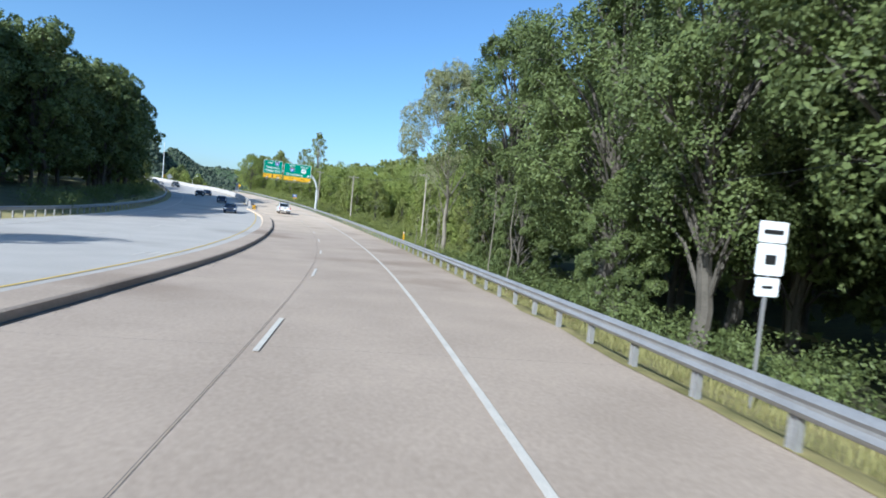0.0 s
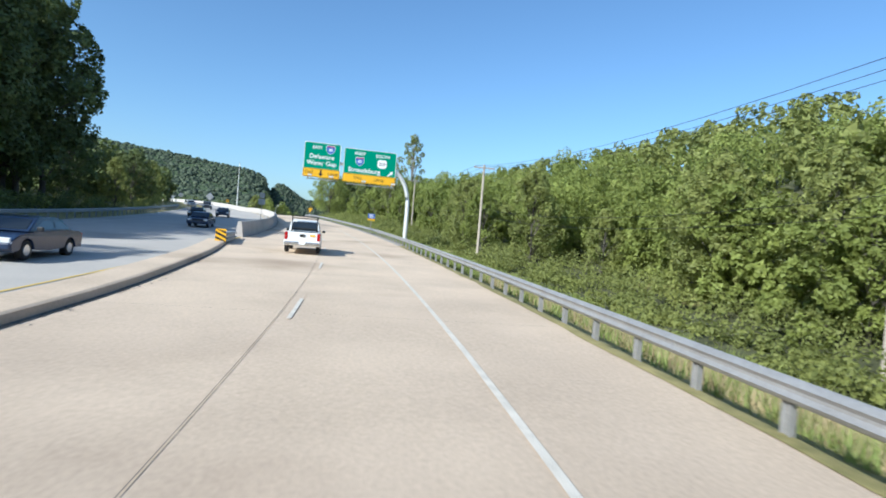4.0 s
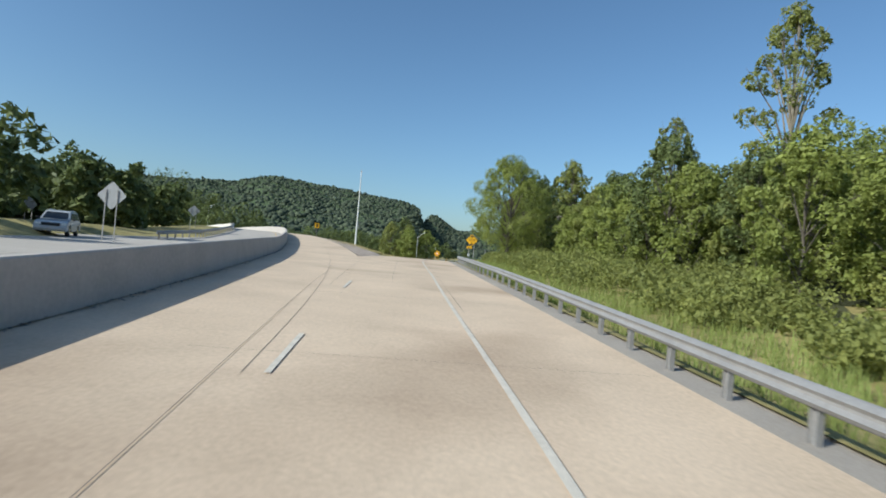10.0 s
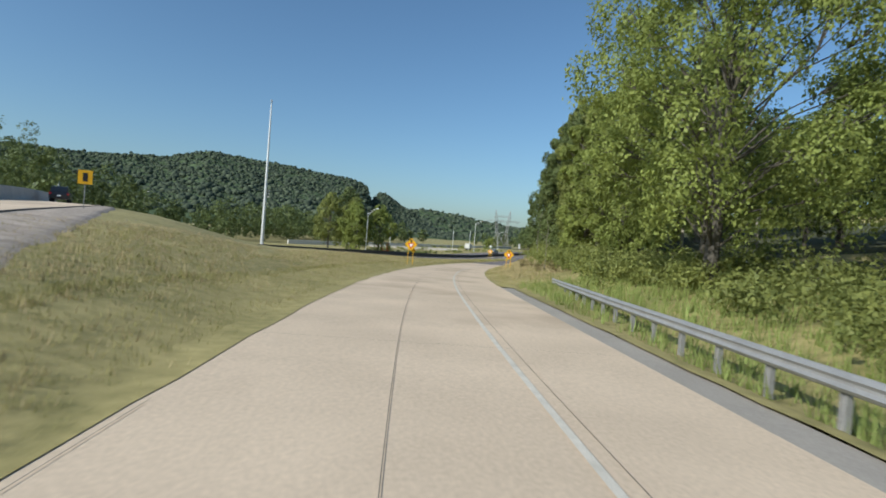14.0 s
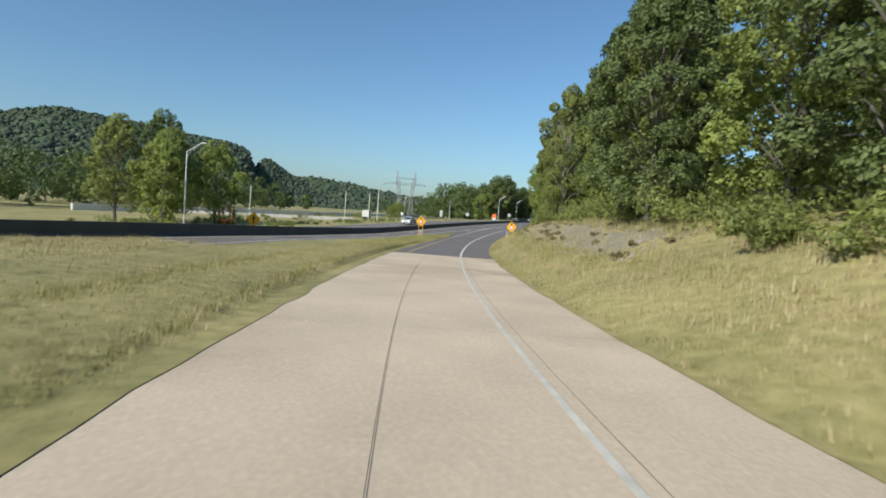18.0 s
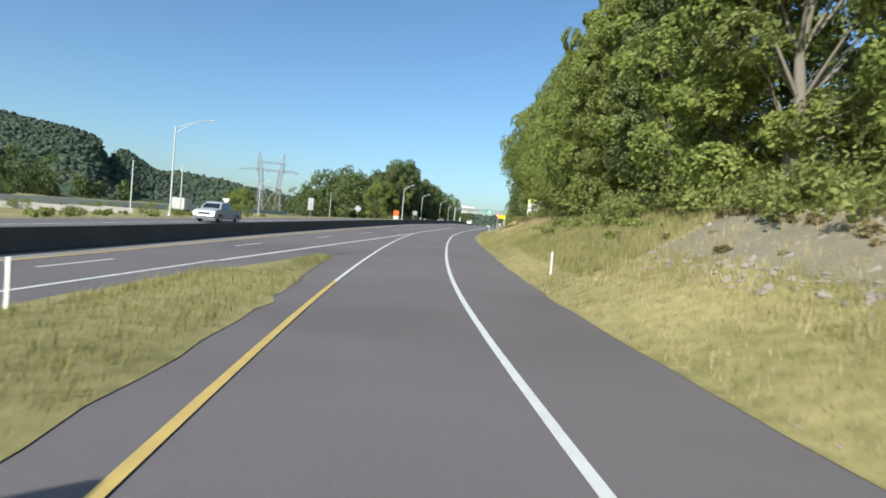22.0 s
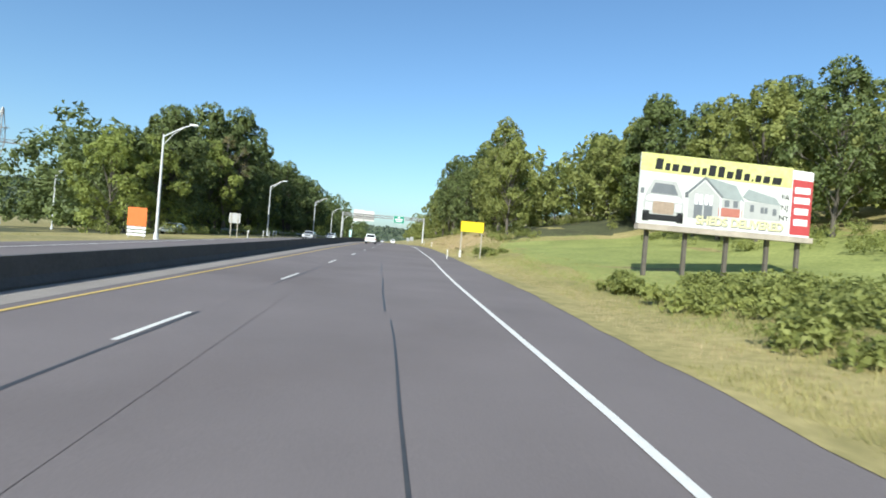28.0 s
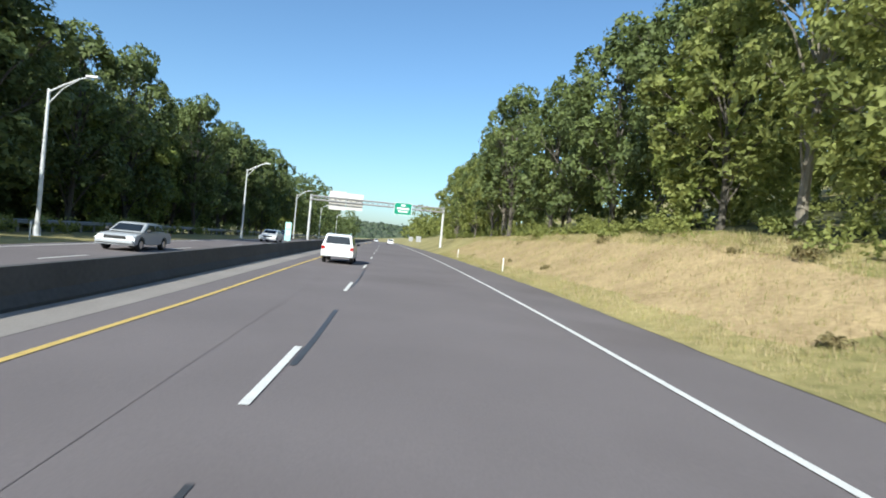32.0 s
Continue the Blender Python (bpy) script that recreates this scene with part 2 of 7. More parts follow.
PRINT_SHADE = mat("printed_shade", (0.42, 0.42, 0.40), 0.6, vary=0.12, scale=2, bump=0)
PRINT_BRICK = mat("printed_brick", (0.42, 0.16, 0.12), 0.6, vary=0.15, scale=3, bump=0)
PRINT_RED = mat("printed_red", (0.42, 0.06, 0.06), 0.6, vary=0.1, bump=0)
RED_SIGN = mat("red_sign", (0.50, 0.035, 0.03), 0.45, vary=0.1, bump=0)
BLUE_SIGN = mat("blue_sign", (0.02, 0.10, 0.42), 0.45, vary=0.08, bump=0)
TEAL_SIGN = mat("pale_teal_sign", (0.38, 0.62, 0.60), 0.5, vary=0.08, bump=0)
ORANGE_SIGN = mat("orange_board", (0.75, 0.16, 0.03), 0.5, vary=0.1, bump=0)
GREY_BACK = mat("grey_sign_back", (0.40, 0.40, 0.40), 0.5, 0.4, vary=0.15, bump=0)
TYRE = mat("tyre_rubber", (0.02, 0.02, 0.02), 0.8, vary=0.2)
CAR_GLASS = mat("dark_glass", (0.015, 0.018, 0.02), 0.06, vary=0.05, bump=0, spec=0.8)
CHROME = mat("chrome", (0.6, 0.6, 0.6), 0.18, 1.0, vary=0.05, bump=0)
TAIL_RED = mat("tail_light", (0.35, 0.01, 0.01), 0.2, vary=0.05, bump=0)
LAMP_CLEAR = mat("headlight", (0.75, 0.75, 0.72), 0.1, vary=0.05, bump=0)


def worn_from(m, col, y0, y1):
    """Blends a material's colour into a more worn one along the way, from y1 back to y0."""
    n, l = m.node_tree.nodes, m.node_tree.links
    bsdf = n["Principled BSDF"]
    was = bsdf.inputs["Base Color"].links[0].from_socket
    tc, sep, rng_, no, add, mix = (n.new("ShaderNode" + q) for q in ("TexCoord", "SeparateXYZ", "MapRange", "TexNoise", "Math", "Mix"))
    no.inputs["Scale"].default_value = 0.25
    l.new(tc.outputs["Object"], no.inputs["Vector"])
    l.new(tc.outputs["Object"], sep.inputs[0])
    add.operation = "MULTIPLY_ADD"
    l.new(no.outputs["Fac"], add.inputs[0])
    add.inputs[1].default_value = 24.0
    l.new(sep.outputs["Y"], add.inputs[2])
    rng_.inputs["From Min"].default_value, rng_.inputs["From Max"].default_value = y0 + 12, y1 + 12
    rng_.inputs["To Min"].default_value, rng_.inputs["To Max"].default_value = 1.0, 0.0
    l.new(add.outputs[0], rng_.inputs["Value"])
    mix.data_type, mix.blend_type = "RGBA", "MULTIPLY"
    l.new(rng_.outputs["Result"], mix.inputs["Factor"])
    l.new(was, mix.inputs["A"])
    mix.inputs["B"].default_value = (*col, 1)
    l.new(mix.outputs["Result"], bsdf.inputs["Base Color"])


worn_from(CONCRETE, (0.68, 0.68, 0.71), 50, 90)


def paint(name, col):
    return mat(name, col, 0.25, 0.0, vary=0.04, scale=1.5, fine=30, bump=0, spec=0.6)


PAINT_WHITE, PAINT_BLACK, PAINT_SILVER = paint("white_paint", (0.78, 0.78, 0.77)), paint("black_paint", (0.015, 0.015, 0.017)), paint("silver_paint", (0.42, 0.43, 0.44))
PAINT_NAVY, PAINT_GREY = paint("navy_paint", (0.02, 0.035, 0.075)), paint("grey_paint", (0.12, 0.125, 0.13))


# ---- mesh helpers ----
def part(name, bm, material, parent=None, label=""):
    me = bpy.data.meshes.new(name)
    bm.to_mesh(me)
    bm.free()
    for m in material if isinstance(material, (list, tuple)) else [material]:
        me.materials.append(m)
    ob = new(name, me)
    if parent:
        ob.parent = parent
    if label:
        ob["label"] = label
    return ob


def raw(name, verts, faces, material, parent=None, label="", smooth=False):
    me = bpy.data.meshes.new(name)
    me.from_pydata(verts, [], faces)
    for m in material if isinstance(material, (list, tuple)) else [material]:
        me.materials.append(m)
    if smooth:
        me.polygons.foreach_set("use_smooth", [True] * len(me.polygons))
    me.update()
    ob = new(name, me)
    if parent:
        ob.parent = parent
    if label:
        ob["label"] = label
    return ob


def box(bm, size, at=(0, 0, 0), rot=None, bevel=0.0):
    r = bmesh.ops.create_cube(bm, size=1)["verts"]
    bmesh.ops.scale(bm, vec=size, verts=r)
    if bevel:
        es = list({e for v in r for e in v.link_edges})
        g = bmesh.ops.bevel(bm, geom=es, offset=bevel, segments=2, affect="EDGES", profile=0.5)
        r = list({v for f in g["faces"] for v in f.verts} | {v for v in r if v.is_valid})
        r = list({v for f in {f for v in r for f in v.link_faces} for v in f.verts})
    m = Matrix.Translation(at) @ (rot.to_4x4() if rot else Matrix())
    bmesh.ops.transform(bm, matrix=m, verts=r)
    return r


def tube(bm, pts, radii, sides=8):
    """A tube of changing radius through the points, closed at both ends."""
    rings = []
    for i, p in enumerate(pts):
        p = Vector(p)
        d = (Vector(pts[min(i + 1, len(pts) - 1)]) - Vector(pts[max(i - 1, 0)])).normalized()
        a = d.orthogonal().normalized() if abs(d.z) < 0.99 else Vector((1, 0, 0))
        if abs(d.z) < 0.99:
            a = d.cross(Vector((0, 0, 1))).normalized()
        b = d.cross(a)
        r = radii[i] if isinstance(radii, (list, tuple)) else radii
        rings.append([bm.verts.new(p + (a * math.cos(k * math.tau / sides) + b * math.sin(k * math.tau / sides)) * r) for k in range(sides)])
    for q, w in zip(rings, rings[1:]):
        for k in range(sides):
            bm.faces.new((q[k], q[(k + 1) % sides], w[(k + 1) % sides], w[k]))
    bm.faces.new(rings[0][::-1])
    bm.faces.new(rings[-1])


def plate(bm, outline, depth):
    """A flat plate in the xz plane with the outline's points, its face at y = 0, going back by depth."""
    f = [bm.verts.new((x, 0, z)) for x, z in outline]
    b = [bm.verts.new((x, depth, z)) for x, z in outline]
    n = len(f)
    bm.faces.new(f)
    bm.faces.new(b[::-1])
    for i in range(n):
        bm.faces.new((f[i], b[i], b[(i + 1) % n], f[(i + 1) % n]))


def rounded(w, h, r, cx=0.0, cz=0.0, k=4):
    out = []
    for sx, sz, a0 in ((1, 1, 0), (-1, 1, 90), (-1, -1, 180), (1, -1, 270)):
        for i in range(k + 1):
            a = radians(a0 + 90 * i / k)
            out.append((cx + sx * (w / 2 - r) + r * math.cos(a), cz + sz * (h / 2 - r) + r * math.sin(a)))
    return out


def thing(name, label, category, group="", at=None):
    e = new(name)
    tagged(e, label, category, group)
    if at is not None:
        e.matrix_basis = at
    return e


def words(parent, text, size, x, z, material, y=-0.012, wide=1.0, name="legend", align="CENTER", bold=0.0):
    cu = bpy.data.curves.new(name, "FONT")
    cu.body, cu.size, cu.align_x, cu.align_y, cu.extrude, cu.offset = text, size, align, "CENTER", 0.003, bold
    tmp = bpy.data.objects.new(name, cu)
    scene.collection.objects.link(tmp)
    dg = bpy.context.evaluated_depsgraph_get()
    me = bpy.data.meshes.new_from_object(tmp.evaluated_get(dg))
    bpy.data.objects.remove(tmp)
    me.materials.clear()
    me.materials.append(material)
    me.transform(Matrix.Translation((x, y, z)) @ Matrix.Rotation(radians(90), 4, "X") @ Matrix.Diagonal((wide, 1, 1, 1)))
    ob = new(name, me)
    ob.parent = parent
    return ob


def bars(parent, rows, material, y=-0.012, name="legend_bar"):
    """Plain bars (centre x, centre z, width, height) where writing cannot be read."""
    for x, z, w, h in rows:
        bm = bmesh.new()
        plate(bm, [(x - w / 2, z - h / 2), (x + w / 2, z - h / 2), (x + w / 2, z + h / 2), (x - w / 2, z + h / 2)], 0.006)
        bmesh.ops.translate(bm, vec=(0, y, 0), verts=bm.verts)
        part(name, bm, material, parent)


# ---- the plan: two centre lines in steps along the way ----
NODES = [
    (-22.7, -55.6, -1.2), (-11.3, -27.8, -1.6), (0.0, 0.0, -2.21), (10.1, 28.2, -2.86), (18.0, 57.2, -2.94), (23.8, 86.6, -2.51), (27.7, 116.3, -1.71),
    (29.7, 146.3, -0.65), (29.9, 176.3, 0.5), (29.2, 206.3, 1.52), (29.3, 236.3, 2.1), (31.7, 266.1, 1.97), (36.3, 295.8, 1.21), (43.3, 325.0, 0.35),
    (52.8, 353.4, -0.34), (64.6, 381.0, -0.87), (78.5, 407.5, -0.89), (94.6, 432.9, -0.29), (112.1, 457.2, 0.48), (130.1, 481.2, 1.15), (148.1, 505.2, 1.68),
    (166.4, 529.0, 2.24), (185.0, 552.5, 2.68), (203.5, 576.1, 2.9), (222.0, 599.7, 2.95), (240.5, 623.4, 2.93), (258.9, 647.1, 2.86),
]
S_FIRST, S_STEP = -60.0, 30.0


def spline(nodes, per=10):
    p = [Vector(q) for q in nodes]
    p = [p[0] * 2 - p[1]] + p + [p[-1] * 2 - p[-2]]
    out = []
    for i in range(1, len(p) - 2):
        for k in range(per):
            t = k / per
            out.append(0.5 * (2 * p[i] + (p[i + 1] - p[i - 1]) * t + (2 * p[i - 1] - 5 * p[i] + 4 * p[i + 1] - p[i + 2]) * t * t + (3 * p[i] - p[i - 1] - 3 * p[i + 1] + p[i + 2]) * t ** 3))
    out.append(p[-2])
    return np.array([list(q) for q in out])


class Line:
    """A centre line by distance along it: place, and right-hand direction."""

    def __init__(self, pts):
        pts = np.array(pts)
        self.p = pts
        seg = np.hypot(*(np.diff(pts[:, :2], axis=0).T))
        self.s = S_FIRST + np.concatenate([[0], np.cumsum(seg)])
        d = np.gradient(pts[:, :2], axis=0)
        self.d = d / np.hypot(d[:, 0], d[:, 1])[:, None]

    def at(self, s, l=0.0, dz=0.0):
        x, y, z = (np.interp(s, self.s, self.p[:, k]) for k in range(3))
        dx, dy = np.interp(s, self.s, self.d[:, 0]), np.interp(s, self.s, self.d[:, 1])
        n = math.hypot(dx, dy)
        return Vector((x + l * dy / n, y - l * dx / n, z + dz))

    def heading(self, s):
        return math.atan2(-np.interp(s, self.s, self.d[:, 0]), np.interp(s, self.s, self.d[:, 1]))

    def spot(self, s, l=0.0, dz=0.0, turn=0.0):
        return Matrix.Translation(self.at(s, l, dz)) @ Matrix.Rotation(self.heading(s) + radians(turn), 4, "Z")


def extended(pts, far, step, dz):
    pts = [list(q) for q in pts]
    d = np.array(pts[-1]) - np.array(pts[-2])
    d = d / np.hypot(d[0], d[1])
    z, k = pts[-1][2], 0
    while k * step < far:
        k += 1
        pts.append([pts[-1][0] + d[0] * step, pts[-1][1] + d[1] * step, z + dz * k * step])
    return pts


ROAD = Line(extended(spline(NODES), 900, 20, -0.001))
# the other carriageway leaves the way at 185 m, bends left and climbs to a bridge
main_pts = [list(ROAD.at(s)) for s in range(-60, 186, 3)]
hd, gone = ROAD.heading(183), 0.0
while gone < 390:
    gone += 3
    hd += 3 * float(np.interp(gone, [0, 20, 45, 70, 100, 150, 260], [0.00344, 0.00337, 0.00191, 0.00182, 0.00215, 0.00242, 0.0012]))
    q = main_pts[-1]
    z = float(ROAD.at(183 + gone).z) - 0.015 if gone < 46 else float(np.interp(gone, [46, 52, 60, 75, 90, 105, 120, 135, 150, 180, 240, 390], [1.91, 2.07, 2.40, 3.02, 3.65, 4.2, 4.6, 4.9, 5.08, 5.2, 4.4, 0.5]))
    main_pts.append([q[0] - math.sin(hd) * 3, q[1] + math.cos(hd) * 3, z])
MAIN = Line(main_pts)


def table(*pairs):
    xs, ys = [p[0] for p in pairs], [p[1] for p in pairs]
    return lambda s: float(np.interp(s, xs, ys))


def ribbon(name, line, s0, s1, left, right, dz, material, label="", category="", kind="structure", step=3.0, parent=None, thick=0.0):
    """A strip of surface between two offsets (numbers or functions of the distance)."""
    n = max(2, int(abs(s1 - s0) / step) + 1)
    vs, fs = [], []
    for i in range(n + 1):
        s = s0 + (s1 - s0) * i / n
        a, b = (f(s) if callable(f) else f for f in (left, right))
        h = dz(s) if callable(dz) else dz
        vs += [line.at(s, a, h), line.at(s, b, h)]
        if i:
            fs.append((2 * i - 2, 2 * i - 1, 2 * i + 1, 2 * i))
    if thick:
        m = len(vs)
        vs += [v - Vector((0, 0, thick)) for v in vs]
        for i in range(n):
            a = 2 * i
            fs += [(a + m, a + 2 + m, a + 3 + m, a + 1 + m), (a, a + 2, a + 2 + m, a + m), (a + 1, a + 1 + m, a + 3 + m, a + 3)]
        fs += [(0, m, m + 1, 1), (m - 2, m - 1, 2 * m - 1, 2 * m - 2)]
    ob = raw(name, vs, fs, material, parent)
    if not parent:
        tagged(ob, label, category, kind=kind)
    return ob


def sweep(name, line, s0, s1, off, profile, material, dz=0.0, step=3.0, parent=None):
    """A closed profile of (across, up) swept along the line at an offset."""
    n = max(2, int(abs(s1 - s0) / step) + 1)
    vs, fs, m = [], [], len(profile)
    for i in range(n + 1):
        s = s0 + (s1 - s0) * i / n
        o = off(s) if callable(off) else off
        h = dz(s) if callable(dz) else dz
        vs += [line.at(s, o + a, h + b) for a, b in profile]
        if i:
            for j in range(m):
                a, b = (i - 1) * m + j, (i - 1) * m + (j + 1) % m
                fs.append((a, b, b + m, a + m))
    fs += [tuple(range(m))[::-1], tuple(range(n * m, n * m + m))]
    return raw(name, vs, fs, material, parent)


# ---- ground: one sheet from the verge to the horizon ----
edge_r = table((-60, 5.2), (430, 5.0), (450, 4.7), (470, 3.8), (480, 4.1), (500, 4.8), (520, 6.0), (535, 7.1), (560, 7.6), (600, 8.0), (1700, 8.0))
edge_l = table((200, -6.3), (240, -3.6), (262, -3.2), (400, -3.1), (417, -3.2), (431, -4.3))
med = table((280, -26), (300, -23.0), (340, -18.5), (371, -15.6), (400, -13.6), (438, -12.0), (473, -10.4), (524, -8.9), (555, -7.75), (590, -6.8), (640, -6.5), (1700, -6.5))
lift = table((300, 0.45), (371, 0.34), (395, 0.17), (414, 0.0))
RIGHT_L = [5.2, 8, 12, 18, 30, 60, 150]
RIGHT_Z = [
    (-60, [-0.1, -0.4, -0.6, -0.5, 0, 2, 10]), (-20, [-0.1, -0.7, -1.5, -2.2, -2.0, 1, 12]), (30, [-0.1, -0.9, -1.9, -2.5, -2.3, 2, 20]), (68, [-0.1, -0.9, -1.9, -2.6, -1.8, 9, 46]), (130, [-0.1, -0.6, -1.2, -1.6, -0.6, 11, 46]),
    (200, [-0.1, -0.5, -0.6, 0, 1.0, 8, 38]), (260, [-0.1, -0.4, 0.2, 0.8, 2, 7, 26]), (295, [-0.1, 0.2, 1.2, 2.5, 4, 9, 26]),
    (340, [-0.08, 0.7, 2.4, 4.4, 7, 11, 26]), (372, [-0.08, 1.1, 3.3, 5.4, 8, 12, 26]), (430, [-0.08, 1.2, 3.5, 5.4, 8, 12, 26]), (458, [-0.08, 1.05, 2.9, 3.8, 5, 9, 22]), (477, [-0.1, 0.85, 2.4, 2.9, 3.4, 7, 21]), (490, [-0.1, 0.45, 1.4, 1.9, 2.2, 5, 20]), (504, [-0.1, 0.15, 0.7, 1.1, 1.6, 7, 28]),
    (530, [-0.1, 0.1, 0.6, 0.9, 1.6, 11, 44]), (560, [-0.1, 0.3, 1.0, 1.6, 2.8, 12, 46]), (578, [-0.1, 0.35, 1.4, 2.2, 3.4, 12, 46]), (600, [-0.1, 0.9, 3.2, 4.6, 6.2, 14, 46]), (660, [-0.1, 0.9, 3.0, 4.4, 6, 14, 44]), (1700, [-0.1, 0.5, 2.0, 3.5, 5, 9, 20]),
]


def nearest(line, xy):
    best_d, best_i = np.full(len(xy), 1e18), np.zeros(len(xy), int)
    for k in range(0, len(xy), 4000):
        c = xy[k:k + 4000]
        d = ((c[:, None, :] - line.p[None, :, :2]) ** 2).sum(-1)
        best_i[k:k + 4000], best_d[k:k + 4000] = d.argmin(1), d.min(1)
    i = best_i
    v = xy - line.p[i, :2]
    along = (v * line.d[i]).sum(1)
    return line.s[i] + along, v[:, 0] * line.d[i, 1] - v[:, 1] * line.d[i, 0], line.p[i, 2] + along * 0, np.sqrt(best_d)


def heights(xy):
    xy = np.asarray(xy, float)
    s, l, zr, dist = nearest(ROAD, xy)
    sm, lm, zm, dm = nearest(MAIN, xy)
    zroad = np.interp(s, ROAD.s, ROAD.p[:, 2])
    zm = np.interp(sm, MAIN.s, MAIN.p[:, 2])
    st = np.array([q[0] for q in RIGHT_Z])
    tab = np.array([q[1] for q in RIGHT_Z])
    er = np.interp(s, [-60, 430, 450, 470, 480, 500, 520, 535, 560, 600, 1700], [5.2, 5.0, 4.7, 3.8, 4.1, 4.8, 6.0, 7.1, 7.6, 8.0, 8.0])
    lr = l - er + 5.2
    prof = np.stack([np.interp(s, st, tab[:, k]) for k in range(7)], 1)
    right = np.full(len(xy), -0.12)
    for k in range(6):
        a, b = RIGHT_L[k], RIGHT_L[k + 1]
        w = np.clip((lr - a) / (b - a), 0, 1)
        right = np.where(lr > a, prof[:, k] * (1 - w) + prof[:, k + 1] * w, right)
    left_near = np.interp(-l, [0, 23, 26, 32, 50, 90, 200, 900], [-0.12, -0.12, -0.1, 0.4, 1.2, 3, 8, 8])
    left_field = np.interp(-l, [0, 3.2, 5, 10, 22, 40, 70, 200], [-0.12, -0.12, 0.05, 0.55, 1.1, 0.6, -0.8, -2.5])
    hw = np.interp(s, [300, 371, 395, 414], [0.45, 0.34, 0.17, 0.0])
    left_hw = np.where(l > -4, -0.12, hw - 0.08 + np.interp(-l, [0, 24, 28, 45, 60, 100, 400], [0, 0, -0.3, -1.4, -2.0, -2.8, -4]))
    w1, w2 = np.clip((s - 190) / 30, 0, 1), np.clip((s - 330) / 35, 0, 1)
    left = (left_near * (1 - w1) + left_field * w1) * (1 - w2) + left_hw * w2
    z = zroad + np.where(l > 0, right, left)
    up = (sm > 186) & (lm < 22) & (lm > -60) & (l < -2)
    bank = zm - 0.17 - np.clip(lm - 0.7, 0, 5) * 0.10 - np.clip(lm - 5.7, 0, 60) * 0.24 - np.clip(-lm - 23, 0, 60) * 0.15
    z = np.where(up, np.maximum(z, bank), z)
    under = (sm > 186) & (sm < 478) & (lm > -23) & (lm < 0.5) & (l < -2.5)
    z = np.where(under, zm - 0.15, z)
    far = np.clip((dist - 160) / 400, 0, 1)
    knoll = 3 * np.exp(-((xy[:, 0] + 115) ** 2 + (xy[:, 1] - 450) ** 2) / 75 ** 2)
    return knoll + z * (1 - far) + far * np.where(l > 0, 22.0, -4.0) * np.clip(1.4 - dist / 3000, 0, 1)


def axis(a, b, step, out):
    mid = list(np.arange(a, b + 0.1, step))
    grow, lo, hi = step, [], []
    x = a
    while x > -out:
        grow *= 1.35
        x -= grow
        lo.append(x)
    grow, x = step, b
    while x < out:
        grow *= 1.35
        x += grow
        hi.append(x)
    return np.array(lo[::-1] + mid + hi)


gx, gy = axis(-60, 300, 3.0, 4200), axis(-70, 700, 3.0, 4200)
GX, GY = np.meshgrid(gx, gy)
flat = np.stack([GX.ravel(), GY.ravel()], 1)
gz = heights(flat)
rough_l = nearest(ROAD, flat)[1]
bumpy = np.array([noise.noise((a * 0.13, b * 0.13, 0)) * 0.22 + noise.noise((a * 0.5, b * 0.5, 3)) * 0.07 for a, b in flat])
off_road = np.clip((np.abs(rough_l + 8) - 22) / 10, 0, 1) + np.clip((rough_l - 9) / 3, 0, 1)
gz = gz + bumpy * np.clip(off_road, 0, 1)
way_s = nearest(ROAD, flat)[0]
rim = np.interp(way_s, [-60, 118, 122, 288, 292, 430, 450, 470, 480, 500, 520, 535, 560, 600, 1700], [5.2, 5.2, 6.1, 5.9, 5.1, 5.0, 4.7, 3.8, 4.1, 4.8, 6.0, 7.1, 7.6, 8.0, 8.0])
gz -= 0.5 * np.where(rough_l > 0, np.clip((rim + 3.4 - rough_l) / 2.5, 0, 1), 0)
gz -= 0.5 * np.where((rough_l < 0) & (way_s > 264) & (way_s < 392), np.clip((rough_l + 6.6) / 2.5, 0, 1), 0)
nx = len(gx)
gv = np.column_stack([flat, gz])
gf = [(j * nx + i, j * nx + i + 1, (j + 1) * nx + i + 1, (j + 1) * nx + i) for j in range(len(gy) - 1) for i in range(nx - 1)]
ground = raw("ground", gv.tolist(), gf, GRASS, smooth=True)
tagged(ground, "rough grass ground with dry patches beside the roads", "ground", kind="structure")


def ground_z(x, y):
    return float(heights([(x, y)])[0])


def on_ground(s, l, line=None, sink=0.1):
    p = (line or ROAD).at(s, l)
    p.z = ground_z(p.x, p.y) - sink
    return p


# ---- roads ----
ribbon("road", ROAD, -60, 262, table((-60, -6.5), (60, -6.5), (85, -6.9), (108, -8.3), (125, -7.6), (140, -6.9), (190, -6.3), (216, -6.3), (228, -5.9), (236, -5.1), (243, -4.2), (250, -3.7), (262, -3.2)), edge_r, 0.0, CONCRETE, "pale tan concrete road with two lanes and dark joints", "road", step=1.0)
ribbon("ramp_road", ROAD, 262, 372, edge_l, edge_r, 0.0, CONCRETE, "pale tan concrete exit ramp curving downhill", "road")
main_r = table((180, -3.4), (185, -3.4), (200, -2.9), (215, -1.7), (230, 0.5), (237, 0.75), (295, -0.1), (480, -0.1))
ribbon("bridge_road", MAIN, 180, 480, -6.4, main_r, table((180, -0.03), (230, -0.012), (238, 0.012), (480, 0.012)), CONCRETE, "pale concrete carriageway climbing to a bridge", "road")
ribbon("oncoming_road", MAIN, -60, 480, table((-60, -22.6), (232, -22.6), (246, -14.8), (480, -14.8)), table((-60, -6.6), (60, -6.6), (85, -7.0), (108, -8.4), (125, -7.7), (140, -7.0), (480, -7.3)), 0.004, CONCRETE_GREY, "worn grey concrete carriageway of the oncoming traffic", "road")


